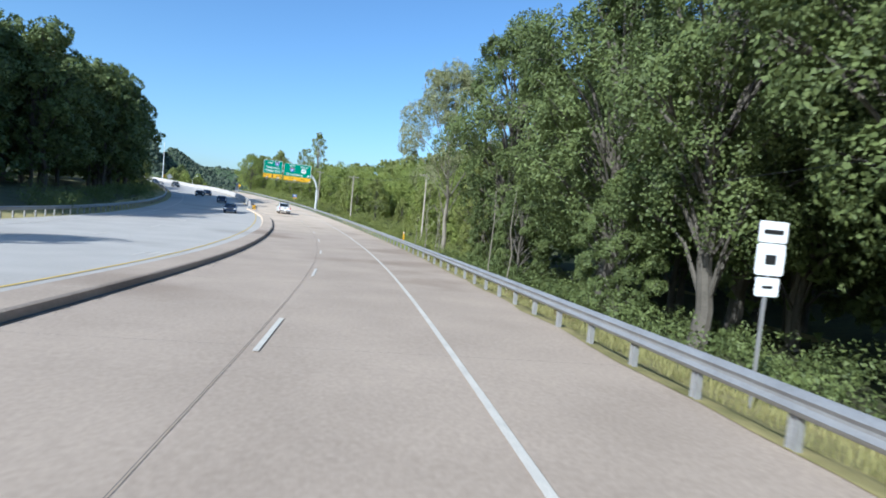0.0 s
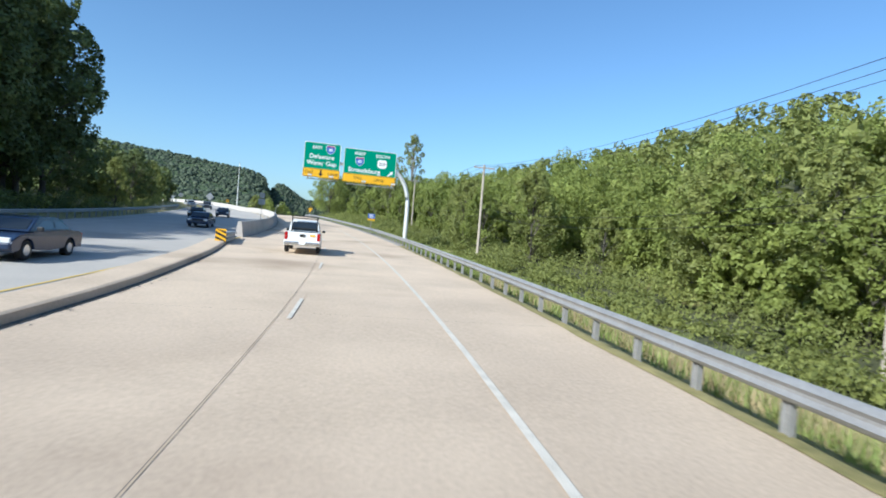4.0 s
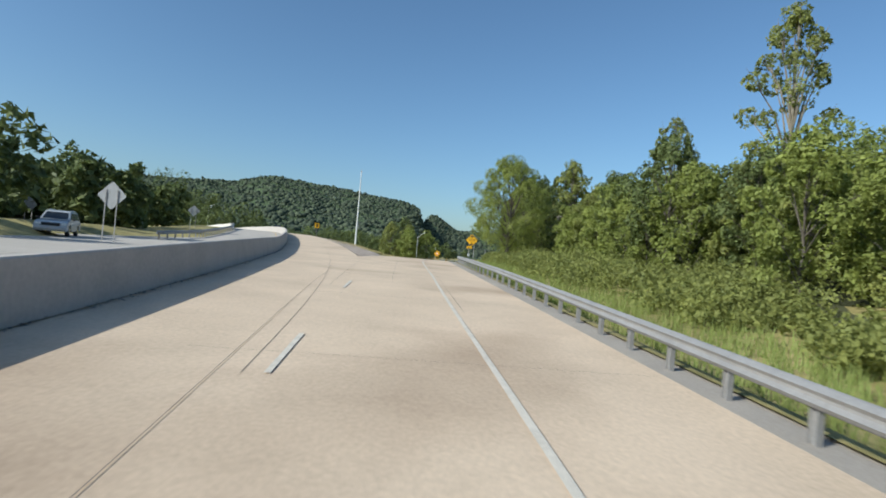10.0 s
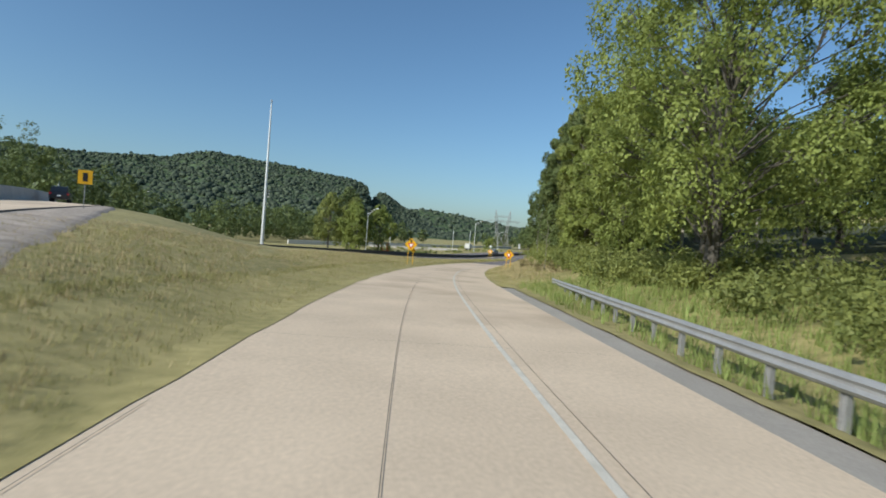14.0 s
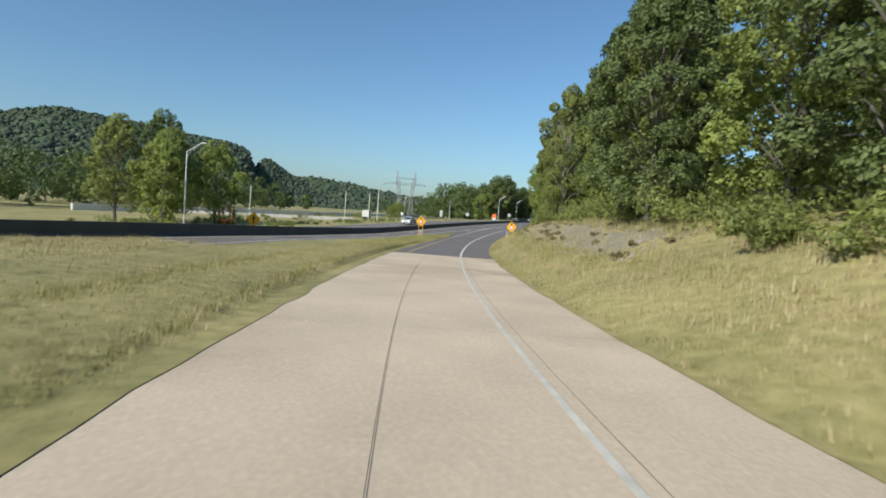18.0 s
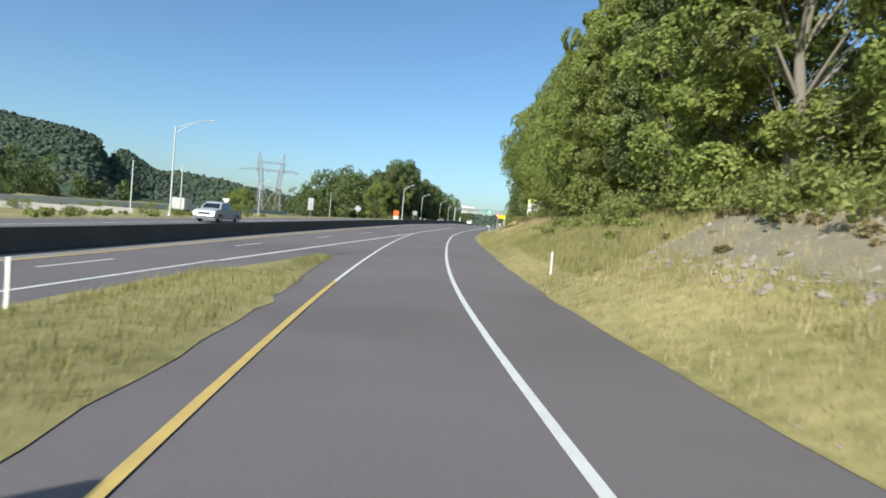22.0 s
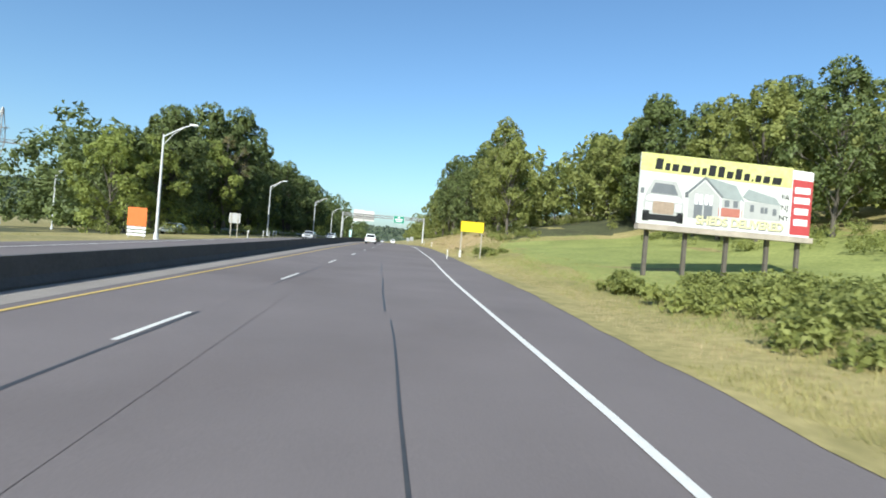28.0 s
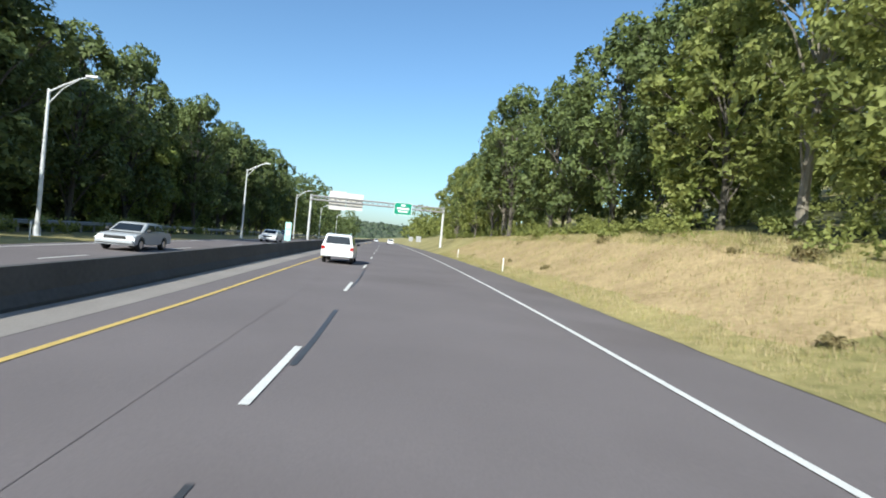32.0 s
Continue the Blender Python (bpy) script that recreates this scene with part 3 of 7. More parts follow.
def draped(name, line, s0, s1, left, right, cols, lift_by, material, label, category, step=1.5, loose=False):
    """A patch of loose pavement that lies on the ground."""
    n = int((s1 - s0) / step)
    xy, ups = [], []
    for i in range(n + 1):
        s = s0 + (s1 - s0) * i / n
        for j in range(cols + 1):
            u = j / cols
            wave = noise.noise((s * 0.5, u * 2, 1))
            wave = 0.35 * wave * u + (0.5 * wave * (1 - u) if loose else 0.0)
            p = line.at(s, left(s) * (1 - u) + right(s) * u + wave)
            xy.append((p.x, p.y))
            ups.append(-0.14 if j == cols or (loose and (j == 0 or i in (0, n))) else lift_by)
    zs = heights(xy)
    fs = [(i * (cols + 1) + j, i * (cols + 1) + j + 1, (i + 1) * (cols + 1) + j + 1, (i + 1) * (cols + 1) + j) for i in range(n) for j in range(cols)]
    ob = raw(name, [(x, y, z + up) for (x, y), z, up in zip(xy, zs, ups)], fs, material, smooth=True)
    tagged(ob, label, category, kind="structure")


draped("gore_pavement", MAIN, 237.5, 330, main_r, lambda s: main_r(s) + float(np.interp(s, [237, 244, 256, 272, 300, 330], [0.3, 3.8, 5.4, 4.2, 2.4, 1.2])) + 0.5 * noise.noise((s * 0.7, 3, 7)), 6, 0.09, GORE, "grey stony asphalt wedge between the carriageway and the grass", "pavement")
kf = sweep("kerb_face", MAIN, 237.5, 340, lambda s: main_r(s) + 0.03, [(-0.03, -0.3), (0.05, -0.3), (0.05, 0.0), (-0.03, 0.005)], JOINT, 0.012, 2.0)
tagged(kf, "dark broken edge of the bridge carriageway", "kerb", kind="structure")
ribbon("highway_lane", ROAD, 372, 1500, table((372, -3.1), (400, -3.1), (417, -3.2), (431, -4.4), (436, -3.2), (1700, -3.0)), edge_r, 0.0, ASPHALT, "dark grey asphalt merging lane with a right shoulder", "road", step=4)
ribbon("highway", ROAD, 285, 1500, lambda s: med(s) - float(np.interp(s, [525, 565], [13.0, 10.3])), table((285, -13.5), (371, -10.6), (400, -8.4), (414, -7.1), (420, -6.6), (431, -4.7), (436, -3.0), (440, -2.7), (1700, -2.6)), lambda s: lift(s) + 0.006, ASPHALT, "dark grey asphalt highway with two lanes each way", "road", step=4)
ribbon("shoulder", ROAD, 285, 1500, med, lambda s: med(s) + 1.2, lambda s: lift(s) + 0.012, SHOULDER, "pale worn shoulder along the median barrier", "pavement", step=4)
ribbon("verge_pavement", ROAD, 120, 290, lambda s: edge_r(s) - 0.1, lambda s: edge_r(s) + 0.9, -0.04, ASPHALT_OLD, "grey asphalt strip under the guardrail", "pavement")

# ---- painted lines and joints ----
line_r = table((-60, 1.85), (45, 1.75), (80, 1.93), (139, 1.8), (178, 1.6), (214, 2.15), (314, 2.15), (360, 2.4), (386, 2.3), (421, 1.75), (446, 1.5), (471, 1.1), (482, 1.4), (516, 3.2), (537, 3.85), (560, 4.75), (590, 5.05), (1700, 5.0))


def stripe(line, s0, s1, off, w, material, dz=0.0, name="lane_line", label="painted lane line"):
    f = off if callable(off) else (lambda s: off)
    return ribbon(name, line, s0, s1, lambda s: f(s) - w / 2, lambda s: f(s) + w / 2, (lambda s: dz(s) + 0.018) if callable(dz) else dz + 0.018, material, label, "road marking", step=2.5)


stripe(ROAD, -60, 372, line_r, 0.12, WORN_LINE, label="worn white edge line on concrete")
stripe(ROAD, 372, 1200, line_r, 0.16, WHITE_LINE, label="white edge line on asphalt")
stripe(ROAD, -60, 215, table((-60, -1.65), (178, -1.85), (215, -3.4)), 0.011, JOINT, name="joint", label="dark lengthwise joint in the concrete")
stripe(ROAD, 205, 262, table((205, -2.3), (236, -3.0), (262, -3.0)), 0.010, JOINT, name="joint", label="dark lengthwise joint in the concrete")
stripe(ROAD, 208, 372, table((208, 0.0), (372, -0.2)), 0.011, JOINT, name="joint", label="dark lengthwise joint in the concrete")
stripe(ROAD, 200, 372, lambda s: line_r(s) + 0.28, 0.011, JOINT, name="joint", label="dark lengthwise joint in the concrete")
stripe(MAIN, 192, 330, -1.95, 0.011, JOINT, name="joint", label="dark lengthwise joint in the concrete")
for s in np.arange(-52, 208, 12.2):
    stripe(ROAD, s, s + 3.05, -1.5 if s < 150 else -1.7, 0.10, WORN_LINE, label="worn white lane dash on concrete")
for s in np.arange(-55, 372, 9.2):
    a = -5.7 if s < 190 else (-3.3 if s < 235 else -3.1)
    ribbon("joint", ROAD, s, s + 0.009, a, 4.9, 0.012, JOINT, "thin crosswise joint in the concrete", "road joint")
ramp_l = table((372, -1.9), (395, -1.8), (433, -2.5), (452, -2.93), (467, -3.15))
stripe(ROAD, 372, 422, ramp_l, 0.14, YELLOW_LINE, label="worn yellow left edge line of the ramp")
stripe(ROAD, 422, 466, ramp_l, 0.14, WHITE_LINE, label="white left edge line of the ramp")
stripe(ROAD, 425, 508, table((425, -7.3), (440, -5.6), (448.6, -4.7), (454, -4.25), (466.7, -3.25), (480, -2.5), (508, -1.2), (520, -0.9)), 0.22, WHITE_LINE, label="broad solid white merge line")
stripe(ROAD, 285, 425, table((285, -15.4), (371, -11.2), (400, -9.6), (425, -7.4)), 0.15, WHITE_LINE, lift, label="white edge line on asphalt")
lane_d = table((285, -19.5), (371, -13.2), (400, -11.6), (437, -8.9), (447, -7.9), (457.6, -7.05), (470, -6.15), (481, -5.65), (520, -4.3), (531, -3.75), (560, -2.25), (585, -1.4), (620, -1.1), (1700, -1.1))
lane_y = lambda s: med(s) + float(np.interp(s, [430, 470, 520, 560, 590], [1.2, 1.5, 1.6, 1.95, 2.1]))
for s in np.arange(307.0, 900, 12.5):
    stripe(ROAD, s, s + 3.3, lane_d, 0.13, WHITE_LINE, lift, label="white lane dash on asphalt")
stripe(ROAD, 285, 1200, lane_y, 0.14, YELLOW_LINE, lift, label="yellow median edge line")
stripe(ROAD, 285, 1200, lambda s: med(s) - 2.0, 0.14, YELLOW_LINE, lift, label="yellow median edge line")
stripe(ROAD, 285, 1200, lambda s: med(s) - 9.4, 0.14, WHITE_LINE, lift, label="white edge line on asphalt")
for s in np.arange(304, 900, 12.19):
    stripe(ROAD, s, s + 3.3, lambda q: med(q) - 5.7, 0.13, WHITE_LINE, lift, label="white lane dash on asphalt")
stripe(MAIN, -60, 420, -7.9, 0.12, YELLOW_LINE, label="yellow edge line on concrete")
for s in np.arange(-50, 330, 12.2):
    stripe(MAIN, s, s + 3.05, -14.4, 0.12, WORN_LINE, label="worn white lane dash on concrete")
stripe(MAIN, -60, 228, -20.2, 0.12, WORN_LINE, label="worn white edge line on concrete")

# ---- kerb, barriers ----
kerb = sweep("median_kerb", ROAD, -60, 107.5, table((-60, -6.3), (60, -6.25), (85, -6.5), (99, -7.4), (107.5, -8.2)), [(0.55, 0), (0.5, 0.17), (0.42, 0.2), (-0.6, 0.2), (-0.75, 0.02)], CONCRETE)
tagged(kerb, "low rounded concrete median kerb with a dark face", "kerb", kind="structure")
stripe(ROAD, -60, 107, table((-60, -5.72), (60, -5.67), (85, -5.9), (99, -6.8), (107, -7.6)), 0.12, JOINT, name="gutter_line", label="dark gutter along the kerb")
JERSEY = [(0.30, 0), (0.285, 0.08), (0.14, 1.15), (0.10, 1.19), (-0.10, 1.19), (-0.14, 1.15), (-0.285, 0.08), (-0.30, 0)]
bar = sweep("median_barrier", MAIN, 115, 470, table((115, -8.0), (125, -7.5), (138, -6.95), (156, -6.45), (178, -6.3), (190, -6.55), (470, -6.7)), JERSEY, BARRIER, 0.0, 2.5)
tagged(bar, "tall grey concrete median barrier along the curve", "barrier", kind="structure")
HALF = [(0.28, 0), (0.28, 0.08), (0.16, 0.3), (0.10, 0.84), (-0.10, 0.84), (-0.16, 0.3), (-0.28, 0.08), (-0.28, 0)]
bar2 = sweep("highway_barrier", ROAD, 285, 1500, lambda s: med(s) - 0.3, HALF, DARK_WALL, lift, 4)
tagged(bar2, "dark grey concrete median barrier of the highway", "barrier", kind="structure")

# ---- guardrails: beam, blocks and steel posts ----
BEAM = [(0.0, 0.42), (0.03, 0.44), (0.08, 0.50), (0.03, 0.56), (0.03, 0.60), (0.08, 0.66), (0.03, 0.72), (0.0, 0.74), (-0.012, 0.74), (0.018, 0.715), (0.062, 0.66), (0.015, 0.605), (0.015, 0.555), (0.062, 0.50), (0.018, 0.445), (-0.012, 0.42)]
bm = bmesh.new()
box(bm, (0.10, 0.012, 0.95), (0, -0.07, 0.20))
box(bm, (0.10, 0.012, 0.95), (0, 0.07, 0.20))
box(bm, (0.012, 0.14, 0.95), (0, 0, 0.20))
POST_MESH = bpy.data.meshes.new("post")
bm.to_mesh(POST_MESH)
bm.free()
POST_MESH.materials.append(STEEL)
bm = bmesh.new()
box(bm, (0.18, 0.14, 0.34), (0, 0, 0.58), bevel=0.01)
BLOCK_MESH = bpy.data.meshes.new("spacer_block")
bm.to_mesh(BLOCK_MESH)
bm.free()
BLOCK_MESH.materials.append(STEEL)


def guardrail(line, s0, s1, off, side, gap, label, blocks=True):
    rail = thing("guardrail", label, "guardrail")
    f = off if callable(off) else (lambda s: off)
    prof = [(-side * a, b) for a, b in BEAM]
    sweep("rail", line, s0, s1, off, prof if side > 0 else prof[::-1], STEEL, 0.02, 2.0, rail)
    s = s0 + 0.4
    while s < s1:
        o = f(s)
        m = line.spot(s, o + side * (0.24 if blocks else 0.08), 0)
        p = new("post", POST_MESH)
        p.parent, p.matrix_basis = rail, m
        if blocks:
            b = new("spacer_block", BLOCK_MESH)
            b.parent, b.matrix_basis = rail, line.spot(s, o + side * 0.1, 0)
        s += gap
    return rail


guardrail(ROAD, -50, 291, table((-50, 5.1), (45, 5.1), (82, 5.3), (140, 5.6), (178, 5.2), (215, 5.85), (250, 6.0), (265, 6.7), (274, 7.2), (291, 8.6)), 1, 1.905, "galvanised steel guardrail along the paved shoulder", False)
guardrail(MAIN, 236, 288, table((236, -16.5), (246, -15.2), (288, -15.0)), -1, 1.905, "steel guardrail along the outer edge of the bridge road", False)
guardrail(MAIN, 30, 200, -23.6, -1, 1.905, "weathered steel guardrail beside the oncoming lanes", False)
guardrail(ROAD, 596, 800, table((596, -25.0), (640, -24.4), (700, -21.0), (800, -19.8)), -1, 1.905, "steel guardrail below the dark trees", False)



# ---- grass verges that creep over the pavement edge ----
def verge(name, s0, s1, edge, side, width, label, base=None, fit=None):
    cols = [-0.10, 0.22, 0.8, 1.7, 3.0, width]
    rows, n = [], int((s1 - s0) / 1.2)
    for i in range(n + 1):
        s = s0 + (s1 - s0) * i / n
        creep = 0.16 * noise.noise((s * 0.35, side, 2)) + 0.10 * noise.noise((s * 1.1, side, 5))
        k = fit(s) if fit else 1.0
        rows += [(s, edge(s) + side * k * (c + (creep if j < 2 else 0)), j) for j, c in enumerate(cols)]
    at = [ROAD.at(s, l, base(s) if base else 0.0) for s, l, j in rows]
    zs = heights([(p.x, p.y) for p in at])
    vs = [(p.x, p.y, p.z + 0.012 if j == 0 else (max(z, p.z + 0.004) if j == 1 else z + (0.05 if j < 5 else -0.05))) for p, z, (s, l, j) in zip(at, zs, rows)]
    m = len(cols)
    fs = [(i * m + j, i * m + j + 1, (i + 1) * m + j + 1, (i + 1) * m + j) for i in range(n) for j in range(m - 1)]
    ob = raw(name, vs, fs, GRASS, smooth=True)
    tagged(ob, label, "verge", kind="structure")


verge("verge", -60, 290, lambda s: edge_r(s) + (0.9 if s > 120 else 0.0), 1, 4.6, "grass verge behind the guardrail")
verge("verge", 290, 900, edge_r, 1, 4.6, "dry ragged grass verge along the pavement")
hw_r = table((285, -13.5), (371, -10.6), (400, -8.4), (414, -7.1), (420, -6.6), (431, -4.7))
verge("verge", 330, 396, hw_r, 1, 4.4, "ragged grass verge along the highway shoulder", lift, lambda s: min(1.0, max(0.12, (edge_l(s) - hw_r(s)) * 0.8 / 4.4)))
draped("meadow", ROAD, 512, 584, lambda s: float(np.interp(s, [512, 540, 600, 650], [13, 11, 14, 14])), lambda s: float(np.interp(s, [512, 540, 580, 610, 650], [30, 44, 44, 22, 17])), 14, 0.10, FIELD, "bright green mown meadow beside the highway", "meadow", 2.5, loose=True)
draped("gravel_bank", ROAD, 354, 425, lambda s: 8.6 + 0.9 * noise.noise((s * 0.09, 1, 1)), lambda s: 12.2 + 1.6 * noise.noise((s * 0.07, 5, 1)), 6, 0.10, GRAVEL, "grey stony scree on the roadside bank", "bank", loose=True)
draped("dry_mound", ROAD, 452, 508, lambda s: 5.9, lambda s: 11.5, 6, 0.10, DRY_GROUND, "bleached dry grass on the roadside mound", "bank", loose=True)
draped("dry_mound", ROAD, 586, 660, lambda s: 8.8, lambda s: 15.0, 6, 0.10, DRY_GROUND, "dry tan grass on the far bank", "bank", loose=True)
island_v, island_n = [], 36
for i in range(island_n + 1):
    q = 394 + 37.6 * i / island_n
    a, b = hw_r(q) - 0.12, edge_l(q) + 0.12
    for k in range(9):
        u = k / 8
        island_v.append(ROAD.at(q, a + (b - a) * u + 0.18 * noise.noise((q * 0.8, u * 3, 4)), lift(q) * (1 - u) + 0.014 + 0.10 * math.sin(math.pi * u) * min(1.0, (431.6 - q) / 6) + (0.03 * noise.noise((q, u * 5, 8)) if 0 < k < 8 else 0)))
tagged(raw("grass_island", island_v, [(i * 9 + k, i * 9 + k + 1, i * 9 + k + 10, i * 9 + k + 9) for i in range(island_n) for k in range(8)], GRASS, smooth=True), "ragged grass island tapering between ramp and highway", "verge", kind="structure")
# litter sheets whose dark colour carries the shade below the crowns
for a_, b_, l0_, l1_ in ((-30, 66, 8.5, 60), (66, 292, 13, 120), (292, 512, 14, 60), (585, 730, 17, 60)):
    draped("forest_floor", ROAD, a_, b_, lambda s, q=l0_: q, lambda s, q=l1_: q, 16, 0.10, FOREST_FLOOR, "leaf litter and low green growth, coloured dark for the shade under the trees", "ground", 4.0, loose=True)
draped("forest_floor", ROAD, 575, 730, lambda s: -75.0, lambda s: -24.5, 12, 0.10, FOREST_FLOOR, "leaf litter and low green growth, coloured dark for the shade under the trees", "ground", 4.0, loose=True)
draped("forest_floor", MAIN, -50, 330, lambda s: -80.0, lambda s: -25.5, 12, 0.10, FOREST_FLOOR, "leaf litter and low green growth, coloured dark for the shade under the trees", "ground", 4.0, loose=True)
verge("verge", 257, 398, edge_l, -1, 4.4, "ragged grass verge along the ramp")

ribbon("merge_pavement", ROAD, 428, 440, -5.6, -2.9, -0.008, ASPHALT, "dark asphalt where the ramp meets the highway", "pavement", step=1.5)

# ---- tar seams and tyre marks on the asphalt ----
for s0_, s1_, l_, w_ in ((514, 523.5, 0.42, 0.045), (525, 536, 0.3, 0.055), (538, 549, 0.2, 0.04)):
    stripe(ROAD, s0_, s1_, lambda s, l_=l_: l_ + 0.08 * noise.noise((s * 0.4, l_, 0)), w_, TAR, -0.008, name="tar_seam", label="black tar seam on the asphalt")
for a_, b_, w_ in ((500, 512, 0.06), (514.5, 523, 0.09), (530, 541, 0.05), (556, 563, 0.1), (566, 580, 0.07), (584, 590, 0.11), (596, 606, 0.06)):
    stripe(ROAD, a_, b_, lambda s: lane_d(s) + 0.16 + 0.12 * noise.noise((s * 0.45, 0, 0)) + 0.05 * noise.noise((s * 2.1, 3, 0)), w_, TAR, -0.008, name="tar_seam", label="black tar seam on the asphalt")

# ---- distance: wooded ridges ----
def ridge(name, az_el, r0, r1, step_az, label, bump, seed, rough=12.0, crowns=4000, crown=9.0):
    azs = np.arange(az_el[0][0], az_el[-1][0] - 0.01, -step_az)
    a_, e_ = [q[0] for q in az_el][::-1], [q[1] for q in az_el][::-1]
    n, vs, fs = 90, [], []
    for i, az in enumerate(azs):
        el = np.interp(az, a_, e_)
        top = r1 * math.tan(radians(el))
        for j in range(n):
            u = j / (n - 9)
            r = r0 + (r1 - r0) * u
            k = min(u, 1.0)
            h = top * (k * k * (3 - 2 * k)) ** 0.8 if u <= 1 else top * max(0.0, 1 - (u - 1) * 2.5)
            x, y = 30 - math.sin(radians(az - 0.65)) * r, 200 + math.cos(radians(az - 0.65)) * r
            q = noise.noise((x / rough / 2, y / rough / 2, seed)) + 0.7 * noise.noise((x / rough, y / rough, seed + 5)) + 0.5 * noise.noise((x / rough * 2.3, y / rough * 2.3, seed + 9))
            vs.append((x, y, -3 + h + bump * q * min(1, 0.3 + k)))
            if i and j:
                b = (i - 1) * n + j
                fs.append((b - 1, b, b + n, b + n - 1))
    ob = raw(name, vs, fs, FAR_WOOD, smooth=True)
    tagged(ob, label, "hill", kind="structure")
    rng = np.random.default_rng(seed)
    pts = np.array(vs).reshape(len(azs), n, 3)
    ai, ji = rng.integers(0, len(azs), crowns), rng.integers(int(0.1 * (n - 9)), n - 7, crowns)
    c = pts[ai, ji] + rng.normal(0, 10, (crowns, 3)) * (1, 1, 0.15)
    size = (0.4 + 1.2 * rng.random(crowns) ** 2.4) * crown
    c[:, 2] += rng.normal(0, 0.28, crowns) * crown
    g = (1 + 5 ** 0.5) / 2
    ico = np.array([(-1, g, 0), (1, g, 0), (-1, -g, 0), (1, -g, 0), (0, -1, g), (0, 1, g), (0, -1, -g), (0, 1, -g), (g, 0, -1), (g, 0, 1), (-g, 0, -1), (-g, 0, 1)]) / 1.902
    tri = np.array([(0, 11, 5), (0, 5, 1), (0, 1, 7), (0, 7, 10), (0, 10, 11), (1, 5, 9), (5, 11, 4), (11, 10, 2), (10, 7, 6), (7, 1, 8), (3, 9, 4), (3, 4, 2), (3, 2, 6), (3, 6, 8), (3, 8, 9), (4, 9, 5), (2, 4, 11), (6, 2, 10), (8, 6, 7), (9, 8, 1)])
    v = c[:, None] + ico[None] * rng.uniform(0.7, 1.25, (crowns, 12, 1)) * size[:, None, None] * (1, 1, 0.85)
    tri = tri[(ico[tri][:, :, 2].max(1) > -0.1)]
    f = tri[None] + 12 * np.arange(crowns)[:, None, None]
    tagged(raw(name + "_canopy", v.reshape(-1, 3).tolist(), f.reshape(-1, 3).tolist(), FAR_CROWN, smooth=True), "rounded treetops covering the " + label, "woods", kind="stuff")


ridge("backdrop_hill", [(55, 4.8), (33, 4.5), (30, 4.6), (25, 4.6), (21, 4.9), (18.6, 5.0), (14.7, 6.0), (12, 5.75), (7.5, 5.4), (4.1, 5.05), (1.5, 4.8), (0.2, 4.3), (-0.2, 3.6), (-1.0, 1.8), (-2.0, 0.2)], 1080, 4150, 0.25, "distant wooded hill ending in a steep notch", 13, 1, 36.0, 24000, 8.5)
ridge("backdrop_peak", [(3, 0.5), (0.5, 2.5), (-0.9, 3.2), (-1.6, 4.0), (-2.2, 3.8), (-3.2, 3.1), (-4.4, 2.5), (-6, 1.7), (-9, 0.6)], 2150, 4300, 0.25, "distant pointed wooded peak beyond the notch", 8, 4, 22, 4500, 9.5)
ridge("backdrop_ridge", [(2, 2.0), (-4, 2.5), (-6.7, 2.7), (-9, 2.45), (-12.4, 1.9), (-15, 1.6), (-22, 1.3), (-40, 1.4), (-60, 1.6)], 2800, 4450, 0.4, "far wooded ridge on the skyline, tinted for haze", 8, 7, 22, 6000, 13.0)


# ---- trees ----
def leaf_mesh(name, sprays, seed, size, material, parent=None, jitter=0.6, hang=0.0, flat=0.55, corners=3):
    """Leaves in sprays of (centre, outward direction, radius, count): each leaf a small triangle or rhombus that roughly faces outwards."""
    rng = np.random.default_rng(seed)
    cen, out, rad, cnt = (np.array([q[k] for q in sprays], float) for k in range(4))
    cnt = cnt.astype(int)
    cen, out, rad = np.repeat(cen, cnt, 0), np.repeat(out, cnt, 0), np.repeat(rad, cnt)
    n = len(cen)
    g = rng.normal(size=(n, 3))
    g *= (rng.random(n) ** 0.45 / (np.linalg.norm(g, axis=1) + 1e-6))[:, None]
    g -= out * ((g * out).sum(1) * (1 - flat))[:, None]
    pos = cen + g * rad[:, None]
    pos[:, 2] -= hang * rad * rng.random(n)
    nor = out + jitter * rng.normal(size=(n, 3)) + (0, 0, 0.25)
    nor /= np.linalg.norm(nor, axis=1)[:, None] + 1e-6
    u = rng.normal(size=(n, 3)) - (0, 0, hang * 2.5)
    u -= nor * (u * nor).sum(1)[:, None]
    u /= np.linalg.norm(u, axis=1)[:, None] + 1e-6
    v = np.cross(nor, u)
    a = (size * rng.uniform(0.35, 0.7, n))[:, None]
    b = a * rng.uniform(0.45, 0.7, n)[:, None]
    if corners == 4:
        vs = np.stack([pos - u * a, pos - u * a * 0.1 + v * b, pos + u * a, pos - u * a * 0.1 - v * b], 1).reshape(-1, 3)
    else:
        vs = np.stack([pos - u * a * 0.75 + v * b, pos - u * a * 0.6 - v * b * 1.1, pos + u * a * 1.1], 1).reshape(-1, 3)
    me = bpy.data.meshes.new(name)
    me.vertices.add(corners * n)
    me.vertices.foreach_set("co", vs.ravel())
    me.loops.add(corners * n)
    me.loops.foreach_set("vertex_index", np.arange(corners * n, dtype=np.int32))
    me.polygons.add(n)
    me.polygons.foreach_set("loop_start", np.arange(0, corners * n, corners, dtype=np.int32))
    me.update(calc_edges=True)
    me.materials.append(material)
    ob = new(name, me)
    if parent:
        ob.parent = parent
    return ob


